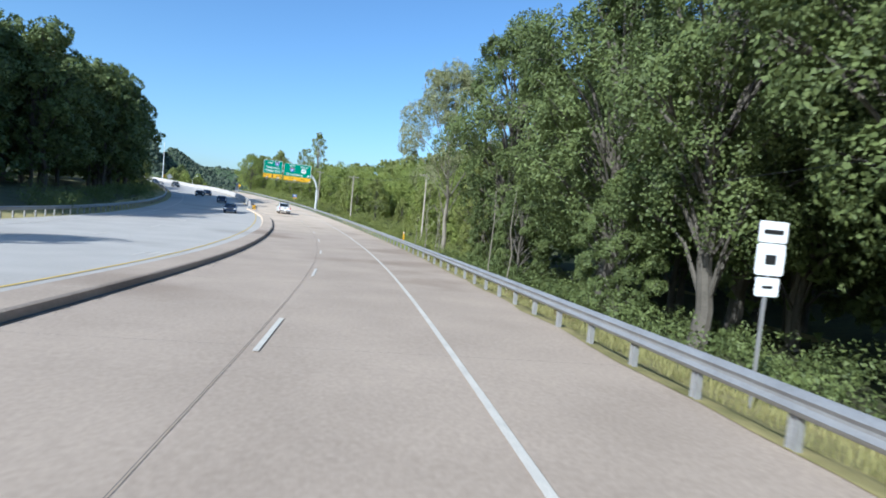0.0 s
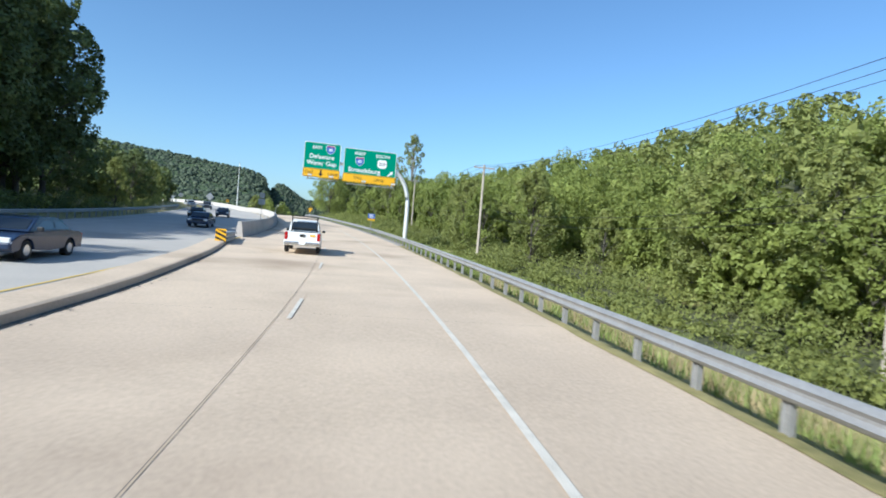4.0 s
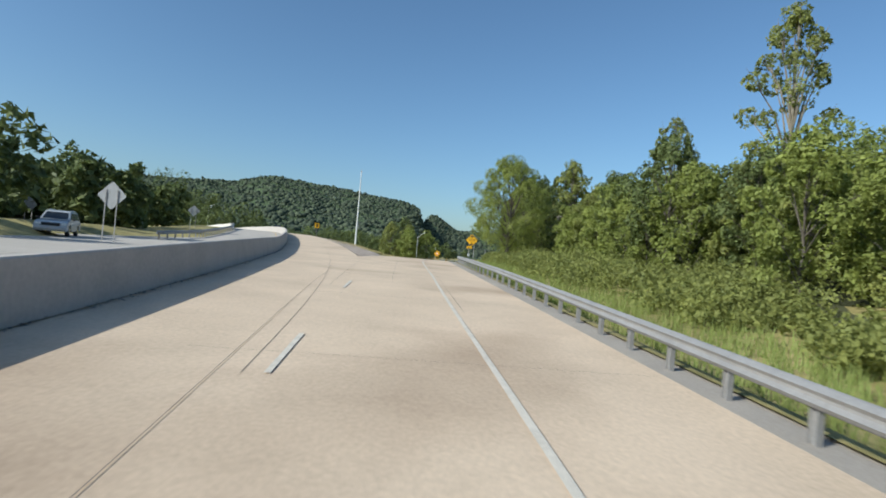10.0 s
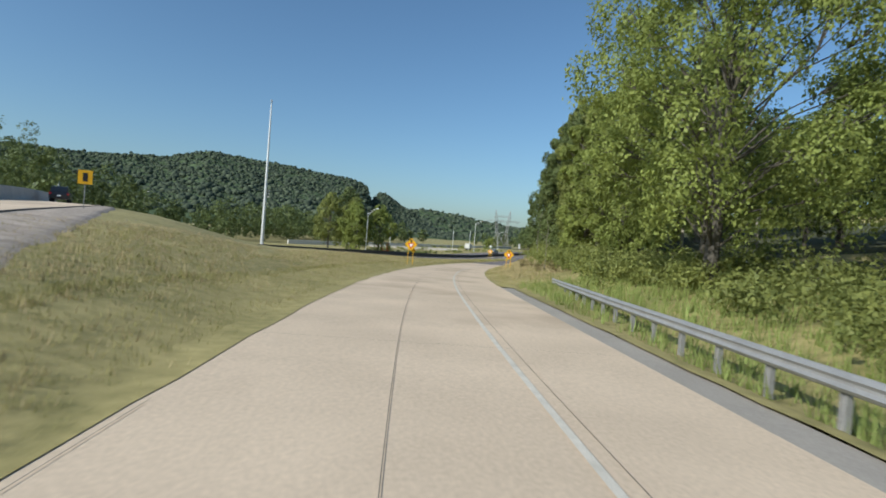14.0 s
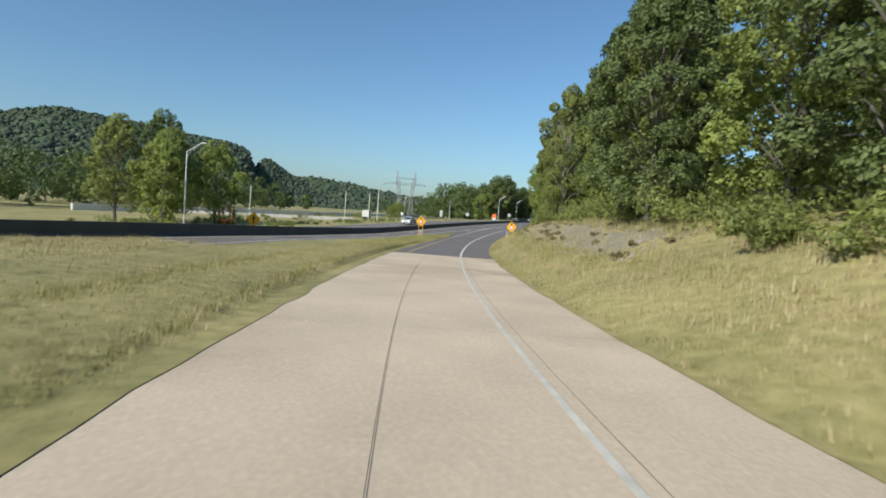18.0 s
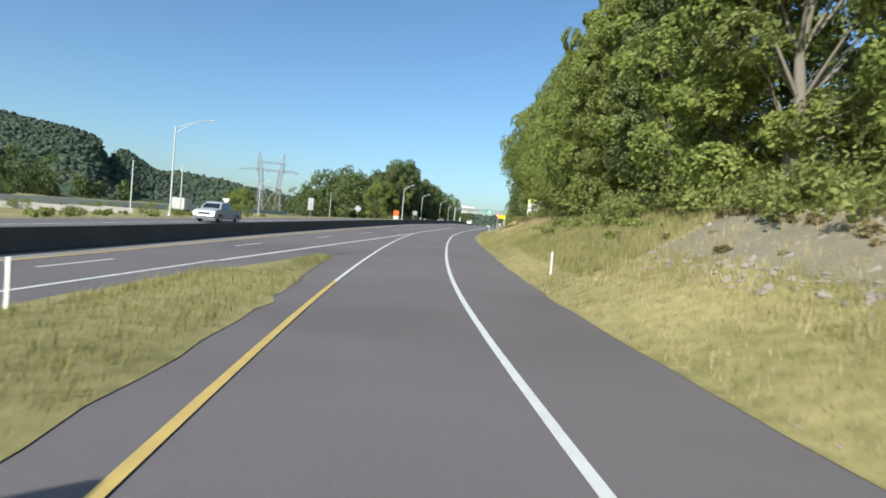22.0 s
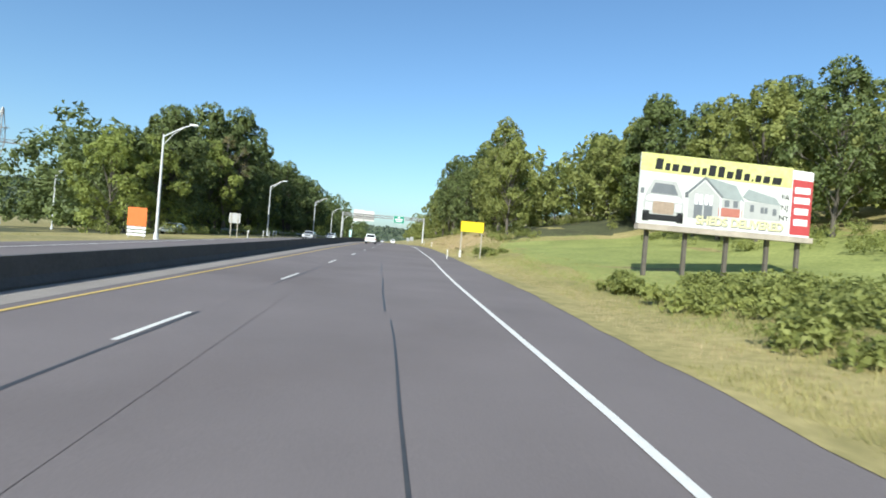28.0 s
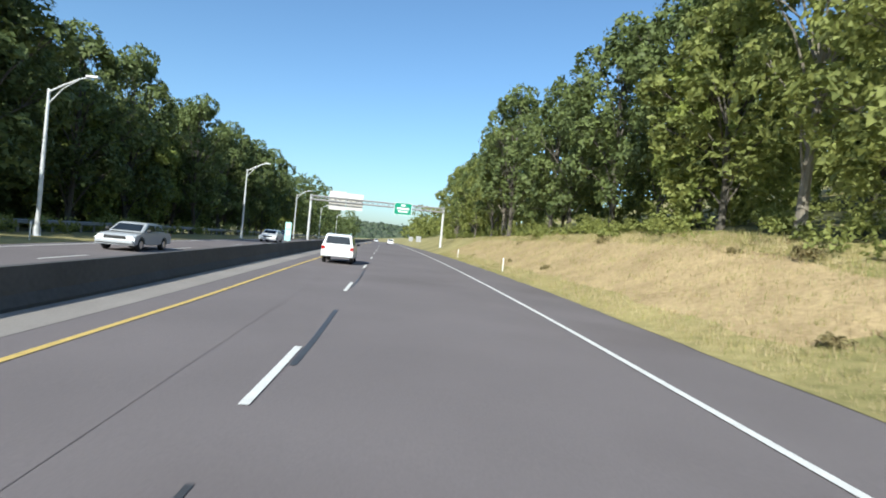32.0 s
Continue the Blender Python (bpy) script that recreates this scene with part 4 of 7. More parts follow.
def lobe_sprays(rnd, c, r, count, leaves, away, spray=0.34, squash=0.78):
    """Sprays over the outside of one rounded bough, fewer on its underside and towards the trunk."""
    got = []
    for i in range(count):
        z = 1 - 2 * (i + rnd.random()) / count
        an = i * 2.39996 + rnd.uniform(-0.5, 0.5)
        q = math.sqrt(max(0.0, 1 - z * z))
        d = Vector((q * math.cos(an), q * math.sin(an), z))
        if (z < -0.45 and rnd.random() < 0.55) or (away and d.dot(away) < -0.35 and rnd.random() < 0.6):
            continue
        k = r * rnd.uniform(0.72, 1.08)
        got.append(((c[0] + d.x * k, c[1] + d.y * k, c[2] + d.z * k * squash), tuple(d), r * spray * rnd.uniform(0.75, 1.25), leaves))
    got.append((tuple(c), (0, 0, 1), r * 0.75, leaves))
    return got


def tree_model(seed, height, crown_r, crown_from, material, bark, lobes, sprays, leaves, leaf_size, label, lean=0.0, lobe_r=0.4, trunk_r=None, shape=0.72, hang=0.0, spray=0.36, droop=0.0, limb=0.32, corners=3):
    """A trunk with a limb to each of several leafy boughs, which leave gaps and shade between them."""
    rnd = random.Random(seed)
    t = thing("tree", label, "tree")
    tr = trunk_r or height * 0.0145
    bm = bmesh.new()
    pts = [Vector((lean * (i / 8) ** 1.5 + rnd.uniform(-1, 1) * 0.012 * height * (i > 0), rnd.uniform(-1, 1) * 0.012 * height * (i > 0), height * 0.8 * i / 8 - (0.4 if i == 0 else 0))) for i in range(9)]
    tube(bm, pts, [tr * (1.25 if i == 0 else 1) * (1 - 0.93 * i / 8) for i in range(9)], 9)
    all_sprays, turn = [], rnd.uniform(0, 6)
    for i in range(lobes):
        u = ((i + rnd.random() * 0.9) / lobes) ** shape
        r = crown_r * lobe_r * rnd.uniform(0.72, 1.2) * (1.08 - 0.4 * u)
        edge = crown_r * math.sin(math.pi * (0.17 + 0.78 * u)) ** 0.7
        rad = max(0.0, edge - r * 0.7) * rnd.uniform(0.62, 1.12)
        an = turn + i * 2.39996 + rnd.uniform(-0.4, 0.4)
        h = crown_from + r * 0.6 + (height - crown_from - r * 1.3) * u
        if i >= lobes - 2:
            u, rad, r = 0.97, rad * 0.3, crown_r * lobe_r * 0.85
            h = height - r * (0.6 + 0.7 * (lobes - 1 - i))
        c = Vector((math.cos(an) * rad + lean * u, math.sin(an) * rad, h - droop * rad))
        base = pts[min(7, max(1, int(h / height * 8 * 0.8)))]
        mid = base.lerp(c, 0.5) + Vector((0, 0, 0.04 * height))
        tube(bm, [base, mid, c, c + (c - mid) * 0.5], [tr * limb, tr * limb * 0.62, tr * limb * 0.27, tr * 0.03], 6)
        for k in range(3):
            e = c + Vector((rnd.uniform(-1, 1), rnd.uniform(-1, 1), rnd.uniform(-0.3, 0.9))) * r * 0.85
            tube(bm, [mid.lerp(c, 0.6), c.lerp(e, 0.5) + Vector((0, 0, 0.1)), e], [tr * 0.13, tr * 0.08, tr * 0.02], 4)
        away = Vector((math.cos(an), math.sin(an), 0.1)) if rad > 0.3 * crown_r else None
        all_sprays += lobe_sprays(rnd, c, r, sprays, leaves, away, spray)
    part("trunk", bm, bark, t)
    leaf_mesh("crown", all_sprays, seed, leaf_size, material, t, hang=hang, corners=corners)
    return t


OAK = [
    tree_model(11, 15, 4.8, 0.8, LEAF_DEEP_SHADE, BARK, 20, 22, 26, 0.36, "broad leafy tree with a dense dark green crown"),
    tree_model(12, 14, 4.4, 0.6, LEAF, BARK, 19, 22, 26, 0.36, "broad leafy tree with a bright green crown"),
    tree_model(13, 17, 4.8, 1.8, LEAF_DEEP_SHADE, BARK, 22, 22, 26, 0.37, "tall leafy tree with a dense dark green crown"),
    tree_model(14, 12, 4.2, 0.3, LEAF_BRIGHT, BARK, 18, 22, 26, 0.34, "low spreading leafy tree with branches near the ground"),
    tree_model(15, 16, 3.8, 3.4, LEAF, BARK_PALE, 17, 20, 26, 0.35, "slender leafy tree with a pale trunk"),
    tree_model(16, 10, 3.6, 0.2, LEAF_BRIGHT, BARK, 16, 22, 26, 0.32, "young leafy tree with a full green crown"),
]
NEAR = [
    tree_model(31, 16, 4.4, 0.4, LEAF_DEEP_SHADE, BARK, 32, 30, 50, 0.21, "leafy roadside tree with a dense dark green crown", lobe_r=0.32, shape=0.9, corners=4),
    tree_model(32, 15, 4.2, 0.2, LEAF_BRIGHT, BARK, 30, 30, 50, 0.21, "leafy roadside tree with a bright green crown", lobe_r=0.31, shape=0.95, corners=4),
    tree_model(33, 18, 4.4, 0.6, LEAF, BARK_PALE, 32, 30, 50, 0.21, "tall roadside tree with a pale trunk and green boughs", lobe_r=0.31, shape=0.95, corners=4),
]
WILLOW = tree_model(21, 19.5, 7.7, 2.6, LEAF_BRIGHT, BARK, 56, 32, 54, 0.19, "big old tree with drooping feathery green boughs", lobe_r=0.3, droop=0.14, trunk_r=0.4, hang=0.6, shape=0.9, limb=0.17, corners=4)
FEATHER = tree_model(24, 17, 6.4, 1.6, LEAF_BRIGHT, BARK, 40, 28, 50, 0.18, "spreading roadside tree with feathery bright green boughs", lobe_r=0.26, droop=0.16, trunk_r=0.22, hang=0.45, shape=1.0, limb=0.25, corners=4)
FEATHER_HIGH = tree_model(27, 18, 6.8, 5.7, LEAF_BRIGHT, BARK, 52, 30, 48, 0.2, "roadside tree with high feathery boughs over the mound", lobe_r=0.3, droop=0.2, trunk_r=0.22, hang=0.5, shape=0.9, limb=0.25, corners=4)
SYCAMORE = tree_model(22, 24, 4.8, 7.0, LEAF, BARK_PALE, 24, 16, 24, 0.33, "tall airy tree with a pale straight trunk", lobe_r=0.3)
BARE = tree_model(23, 19, 5.2, 6.5, LEAF_PALE, BARK_PALE, 30, 28, 60, 0.15, "tall thinly leaved tree with a pale forked trunk", lobe_r=0.3, trunk_r=0.23, limb=0.2, hang=0.5, corners=4)
# dark leaf colour includes the shade on the road side of this wood
SHADED = tree_model(34, 17, 4.6, 3.2, LEAF_DEEP_SHADE, BARK, 40, 34, 62, 0.15, "tall roadside tree with a thick trunk and boughs coloured dark for shade", lobe_r=0.36, trunk_r=0.36, shape=0.8, corners=4, droop=0.1)
FIRST_USED = set()


def plant(model, s, l, scale=1.0, turn=None, line=None, rnd=random.Random(5), group=""):
    p = on_ground(s, l, line, 0.15)
    m = Matrix.Translation(p) @ Matrix.Rotation(rnd.uniform(0, math.tau) if turn is None else turn, 4, "Z")
    if model.name not in FIRST_USED:
        FIRST_USED.add(model.name)
        model.matrix_basis = m
        model.scale = (scale * rnd.uniform(0.92, 1.08), scale * rnd.uniform(0.92, 1.08), scale)
        ob = model
    else:
        ob = copy_thing(model, m)
        ob.scale = (scale * rnd.uniform(0.9, 1.1), scale * rnd.uniform(0.9, 1.1), scale)
    if group:
        ob["group"] = group
    return ob


def wood(seed, s0, s1, l0, l1, n, lo, hi, models, line=None, group="", rows=None):
    rnd = random.Random(seed)
    for i in range(n):
        s = s0 + (s1 - s0) * (i + rnd.random()) / n
        l = l0 + (l1 - l0) * (rnd.random() if rows is None else rnd.random() ** rows)
        plant(rnd.choice(models), s, l, rnd.uniform(lo, hi), line=line, rnd=rnd, group=group)


for s_, l_, k_ in ((46.5, 14.9, 1.38), (30.3, 15.2, 1.28), (38, 19.5, 1.25), (21, 14.6, 1.2), (12, 15.2, 1.3), (3, 14.4, 1.2), (-6, 15.2, 1.3), (-15, 14.4, 1.2), (54, 22.5, 1.1), (26, 20.5, 1.3), (8, 20.5, 1.3)):
    plant(SHADED, s_, l_, k_, group="roadside wood by the guardrail")
for s_, l_, k_ in ((57, 16.2, 0.72), (62.5, 18.5, 0.72), (67, 19.5, 0.65), (52.5, 15.6, 0.6), (60, 22, 0.85), (40, 13.5, 0.55), (25, 13.0, 0.5)):
    plant(NEAR[2 if k_ > 0.6 else 0], s_, l_, k_, group="young trees by the guardrail")
wood(2, -30, 50, 22, 32, 32, 1.05, 1.35, [OAK[0], OAK[2]], group="roadside wood by the guardrail")
wood(3, 74, 235, 19.5, 29, 44, 0.45, 0.75, [OAK[1], OAK[3], OAK[5]], group="low green wood behind the wires")
wood(5, 196, 266, 20, 40, 20, 0.5, 0.78, OAK[:2] + OAK[3:], group="trees on the slope")
wood(25, 268, 302, 27, 42, 16, 0.62, 0.85, OAK[:3] + OAK[4:5], group="trees on the slope")
wood(6, 298, 468, 13, 17, 26, 0.85, 1.15, NEAR, group="trees on the roadside bank")
wood(16, 440, 474, 12.5, 18, 6, 1.1, 1.3, NEAR, group="trees on the roadside bank")
wood(7, 292, 486, 18.5, 28, 20, 1.05, 1.35, OAK[:5], group="trees on the roadside bank")
wood(8, 548, 640, 36, 46, 20, 0.95, 1.2, OAK[:4], group="wood behind the field")
wood(9, 590, 720, 16, 22, 26, 0.98, 1.22, OAK[:5], group="wood on the far bank")
wood(10, -40, 14, -36, -31, 12, 0.9, 1.05, [OAK[0], OAK[2]], MAIN, group="dark wood beside the oncoming lanes")
wood(11, 40, 78, -52, -45, 16, 1.5, 1.65, [OAK[0], OAK[2]], MAIN, group="dark wood beside the oncoming lanes")
wood(19, 70, 104, -52, -45, 15, 1.5, 1.65, [OAK[0], OAK[2]], MAIN, group="dark wood beside the oncoming lanes")
wood(24, 100, 122, -46, -39, 10, 1.4, 1.55, [OAK[0], OAK[2]], MAIN, group="dark wood beside the oncoming lanes")
wood(20, 120, 144, -37, -32, 13, 1.34, 1.5, [OAK[0], OAK[2]], MAIN, group="dark wood beside the oncoming lanes")
wood(12, 150, 222, -38, -29, 22, 0.5, 0.72, [OAK[0], OAK[1], OAK[2]], MAIN, group="trees beyond the oncoming lanes")
wood(13, 574, 604, -38, -27.5, 10, 0.85, 1.02, [OAK[0], OAK[2], OAK[3]], group="dark wood beside the highway")
wood(14, 604, 740, -36, -27, 30, 1.15, 1.4, [OAK[0], OAK[2], OAK[3]], group="dark wood beside the highway")
for s_, l_, k_, i_ in ((428.3, -52, 1.35, 3), (429, -63, 1.35, 1), (425, -61, 1.35, 3), (420, -66, 1.4, 1), (432, -68, 1.35, 2), (421, -57, 1.4, 3), (418, -54, 1.4, 5)):
    plant(OAK[i_], s_, l_, k_, group="trees behind the lamp")
plant(WILLOW, 281, 14.0, 0.95)
for s_, l_, k_, i_ in ((529, -51.6, 0.56, 3), (531, -54.5, 0.62, 5), (533.5, -57.0, 0.45, 3)):
    plant(OAK[i_], s_, l_, k_, group="bushy trees in the field")
for s_, l_, k_ in ((479, 13.0, 1.0), (487, 13.0, 0.97), (496, 17.0, 0.85)):
    plant(FEATHER_HIGH, s_, l_, k_, group="feathery trees on the bank")
for s_, l_, k_ in ((448, 13.2, 1.0), (459, 13.6, 1.02), (469, 14.6, 1.05)):
    plant(FEATHER, s_, l_, k_, group="feathery trees on the bank")
plant(SYCAMORE, 236, 36.5, 1.05)
plant(SYCAMORE, 262, 35.0, 0.82)
plant(BARE, 69, 15.4, 1.32, 1.0)
plant(BARE, 24.5, 23.0, 1.2, 3.0)
DEAD = tree_model(25, 17, 4.2, 6.5, LEAF_DRY, BARK_PALE, 15, 9, 16, 0.2, "dying tree with bare pale twigs and dry leaves", lobe_r=0.32, trunk_r=0.2)
plant(DEAD, 607, -28.2, 1.0)
plant(DEAD, 611, -29.0, 0.85)


# ---- woods too deep to count: one mesh each ----
def deep_wood(name, label, seed, zones, material, leaves=9, size=0.88, sprays=12):
    rnd = random.Random(seed)
    got = []
    for line, s0, s1, l0, l1, n, lo, hi in zones:
        for i in range(n):
            s, l = s0 + (s1 - s0) * (i + rnd.random()) / n, rnd.uniform(l0, l1)
            p = line.at(s, l)
            z = ground_z(p.x, p.y)
            h = rnd.uniform(lo, hi)
            r, turn = h * rnd.uniform(0.27, 0.36), rnd.uniform(0, 6)
            for k in range(9):
                u = (k + rnd.random()) / 9
                q = r * (math.sin(math.pi * (0.2 + 0.75 * u)) ** 0.7) * rnd.uniform(0.45, 0.9)
                an = turn + k * 2.4
                away = Vector((math.cos(an), math.sin(an), 0.2))
                got += lobe_sprays(rnd, (p.x + away.x * q, p.y + away.y * q, z + h * (0.1 + 0.82 * u)), r * rnd.uniform(0.36, 0.52), sprays, leaves, away, 0.42)
    ob = leaf_mesh(name, got, seed, size, material)
    tagged(ob, label, "wood", kind="stuff")


class Straight:
    """A straight line due north, taking distances along and to its right."""
    def __init__(self, x, y):
        self.x, self.y = x, y

    def at(self, s, l):
        return Vector((self.x + l, self.y + s, 0))


MEADOW_EDGE = Straight(-112, 375)
deep_wood("wood", "deep green wood climbing the slope behind the roadside trees", 3, [
    (ROAD, 60, 290, 38, 62, 70, 8, 12), (ROAD, 60, 300, 62, 115, 90, 9, 13), (ROAD, 300, 500, 30, 50, 26, 11, 16),
    (ROAD, 530, 650, 46, 66, 36, 10, 14), (ROAD, 530, 650, 66, 84, 24, 10, 14), (ROAD, 500, 640, 80, 120, 26, 12, 17), (ROAD, 600, 760, 22, 44, 34, 12, 17), (ROAD, 720, 1000, 13, 40, 44, 10, 16)], LEAF)
# same kind of wood as above, with shade put into the leaf colour
deep_wood("shaded_wood", "green wood beyond the highway and the oncoming lanes, coloured dark for shade", 4, [
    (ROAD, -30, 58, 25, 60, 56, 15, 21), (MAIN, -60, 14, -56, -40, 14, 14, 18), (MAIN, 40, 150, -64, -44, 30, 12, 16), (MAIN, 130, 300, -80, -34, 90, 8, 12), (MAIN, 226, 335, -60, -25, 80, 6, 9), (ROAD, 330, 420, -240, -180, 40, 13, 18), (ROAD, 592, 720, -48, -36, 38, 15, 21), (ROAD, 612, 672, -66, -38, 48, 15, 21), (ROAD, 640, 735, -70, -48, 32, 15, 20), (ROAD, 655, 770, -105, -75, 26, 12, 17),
    (ROAD, 720, 1000, -40, -22, 44, 15, 21), (ROAD, 430, 640, -190, -150, 50, 7, 11), (ROAD, 370, 560, -170, -112, 75, 12, 18), (ROAD, 700, 760, -150, -100, 14, 8, 12)], LEAF_DEEP_SHADE)

deep_wood("young_wood", "young bright green trees massed beyond the guardrail and the wires", 8, [
    (ROAD, 66, 270, 21, 33, 80, 5.5, 10.5), (ROAD, 90, 260, 30, 44, 40, 9, 13.5)], LEAF_BRIGHT, 26, 0.33, 16)
deep_wood("tall_wood", "tall green trees standing beyond the bridge road", 9, [(MEADOW_EDGE, 0, 150, -42, 30, 34, 14, 20), (MEADOW_EDGE, 60, 110, -30, 24, 11, 23, 31)], LEAF_DEEP_SHADE, 14, 0.75)


# ---- undergrowth and long grass ----
def scrub(name, label, seed, zones, material, size, leaves):
    rnd = random.Random(seed)
    got = []
    for line, s0, s1, l0, l1, n, lo, hi in zones:
        for i in range(n):
            s, l = s0 + (s1 - s0) * (i + rnd.random()) / n, rnd.uniform(l0, l1)
            p = line.at(s, l)
            z = ground_z(p.x, p.y)
            h = rnd.uniform(lo, hi)
            for k in range(3):
                got += lobe_sprays(rnd, (p.x + rnd.uniform(-0.7, 0.7) * h, p.y + rnd.uniform(-0.7, 0.7) * h, z + h * rnd.uniform(0.2, 0.6)), h * rnd.uniform(0.32, 0.5), 9, leaves, None, 0.5)
    ob = leaf_mesh(name, got, seed, size, material, jitter=0.8)
    tagged(ob, label, "shrubs", kind="stuff")


scrub("undergrowth", "thick green bushes and brambles along the wood edges", 6, [
    (ROAD, 56, 76, 12, 18, 50, 0.7, 1.8), (ROAD, 72, 260, 15, 26, 220, 1.2, 2.8), (ROAD, 70, 250, 13.6, 18, 200, 0.6, 1.6), (ROAD, 205, 292, 11, 20, 200, 0.9, 2.2), (ROAD, 150, 212, 12, 16, 90, 0.8, 1.7),
    (ROAD, 284, 352, 11, 15, 110, 0.9, 2.4), (ROAD, 352, 412, 12.5, 16, 70, 1.0, 2.4), (ROAD, 400, 476, 11.2, 14.5, 130, 0.8, 2.3), (ROAD, 428, 452, 8.6, 11.5, 26, 0.3, 0.8), (ROAD, 466, 494, 12.2, 16, 60, 0.8, 2.4), (ROAD, 518, 537, 9.5, 22, 34, 0.5, 1.5), (ROAD, 520, 534, 10.5, 18, 60, 0.3, 1.3), (ROAD, 540, 640, 33, 42, 70, 1.0, 2.6),
    (ROAD, 566, 574, 9.5, 13, 8, 0.6, 1.0), (ROAD, 584, 720, 15, 21, 130, 0.7, 2.0), (MAIN, 130, 225, -34, -26, 60, 0.8, 2.2),
    (ROAD, 565, 720, -27, -23, 50, 0.8, 2.2), (ROAD, 405, 445, -62, -46, 30, 0.8, 2.0), (ROAD, 420, 500, -46, -32, 50, 0.5, 1.3), (ROAD, 440, 560, -80, -60, 36, 0.8, 2.4)], LEAF, 0.2, 13)
# same bushes as the undergrowth, leaf colour darkened to stand for shade
scrub("shaded_undergrowth", "green bushes coloured dark for the shade of the woods", 26, [
    (ROAD, -20, 40, 10.5, 19, 100, 0.8, 2.4), (ROAD, 38, 62, 11.5, 20, 60, 1.0, 2.6), (MAIN, -20, 146, -33, -25.5, 130, 1.2, 3.0)], LEAF_DEEP_SHADE, 0.15, 16)


scrub("dead_brush", "dry grey-brown brush and dead brambles on the bank", 16, [
    (ROAD, 352, 446, 8.6, 13.5, 110, 0.15, 0.45), (ROAD, 466, 500, 9, 12, 26, 0.5, 1.3), (ROAD, 20, 60, 7.4, 9, 14, 0.4, 0.9), (ROAD, 572, 640, 9.5, 15, 9, 0.3, 0.7), (ROAD, 300, 330, 9, 11, 12, 0.4, 0.9)], LEAF_DRY, 0.12, 10)


def tufts(name, label, seed, zones, material, blades=7):
    rnd = random.Random(seed)
    vs, fs = [], []
    xy, meta = [], []
    for line, s0, s1, l0, l1, n, lo, hi in zones:
        for i in range(n):
            p = line.at(rnd.uniform(s0, s1), rnd.uniform(l0, l1))
            xy.append((p.x, p.y))
            meta.append(rnd.uniform(lo, hi))
    zs = heights(xy)
    for (x, y), z, h in zip(xy, zs, meta):
        for k in range(blades):
            an, lean = rnd.uniform(0, math.tau), rnd.uniform(0.1, 0.6) * h
            cx, cy = x + rnd.gauss(0, 0.12), y + rnd.gauss(0, 0.12)
            w = 0.009 + 0.016 * h
            c, s = math.cos(an), math.sin(an)
            b = len(vs)
            vs += [(cx - c * w, cy - s * w, z - 0.04), (cx + c * w, cy + s * w, z - 0.04), (cx - s * lean, cy + c * lean, z + h * rnd.uniform(0.6, 1.1))]
            fs.append((b, b + 1, b + 2))
    ob = raw(name, vs, fs, material)
    tagged(ob, label, "grass", kind="stuff")


tufts("tall_grass", "tall yellow-green grass behind the guardrail", 28, [(ROAD, 50, 292, 6.4, 14, 11000, 0.3, 0.75)], FIELD_BLADE, 7)
tufts("grass", "rough green and yellow grass on the verges", 8, [
    (ROAD, -10, 60, 6.3, 10, 3000, 0.1, 0.4), (ROAD, 290, 470, 5.1, 10, 11000, 0.05, 0.24), (ROAD, 446, 500, 4.7, 6.2, 4600, 0.06, 0.26), (ROAD, 500, 520, 6.2, 7.8, 1400, 0.06, 0.26), (ROAD, 448, 464, 6, 11, 2600, 0.08, 0.3), (ROAD, 484, 520, 6, 12, 3000, 0.06, 0.25), (ROAD, 520, 584, 8.2, 16, 8000, 0.05, 0.25), (ROAD, 584, 660, 8.2, 18, 8000, 0.06, 0.3),
    (ROAD, 352, 446, 7.2, 9.2, 5000, 0.1, 0.3), (ROAD, 424, 456, 6.5, 12.5, 7000, 0.15, 0.5), (ROAD, 352, 446, 11.5, 14, 4000, 0.1, 0.4), (ROAD, 258, 400, -7.5, -3.2, 15000, 0.05, 0.18), (ROAD, 262, 372, -16, -7, 6000, 0.06, 0.2), (ROAD, 374, 400, -7.8, -3.4, 5000, 0.06, 0.24), (ROAD, 396, 414, -7.2, -3.3, 4200, 0.12, 0.42), (ROAD, 414, 422, -6.5, -3.4, 2000, 0.12, 0.42), (ROAD, 422, 430.5, -4.9, -4.0, 900, 0.1, 0.36), (ROAD, 400, 560, -40, -24, 2000, 0.1, 0.3)], BLADE)
tufts("meadow_grass", "short bright green grass of the meadow", 18, [(ROAD, 512, 592, 9.5, 30, 8000, 0.06, 0.24)], FIELD_BLADE)
tufts("dry_grass", "bleached straw grass along the pavement edges and the mound", 9, [
    (ROAD, 294, 372, 5.2, 9.5, 2500, 0.08, 0.28), (ROAD, 372, 470, 5.0, 7, 2000, 0.06, 0.22), (ROAD, 300, 446, 6.5, 13, 5000, 0.12, 0.45), (ROAD, 462, 505, 5.2, 11, 7000, 0.06, 0.2), (ROAD, 505, 530, 6.8, 9.0, 1000, 0.06, 0.2), (ROAD, 530, 600, 8.1, 9.8, 2200, 0.06, 0.2), (ROAD, 586, 655, 8.5, 17, 5000, 0.08, 0.3),
    (ROAD, 258, 360, -18, -3.4, 9000, 0.06, 0.24), (ROAD, 360, 396, -8, -3.4, 1500, 0.06, 0.24), (ROAD, 400, 450, 7, 11, 1200, 0.1, 0.3), (ROAD, 455, 500, 9.5, 13.5, 3200, 0.15, 0.6), (ROAD, 578, 625, 8.5, 16, 2200, 0.1, 0.35), (ROAD, 74, 100, 7, 10, 900, 0.3, 0.7)], STRAW)


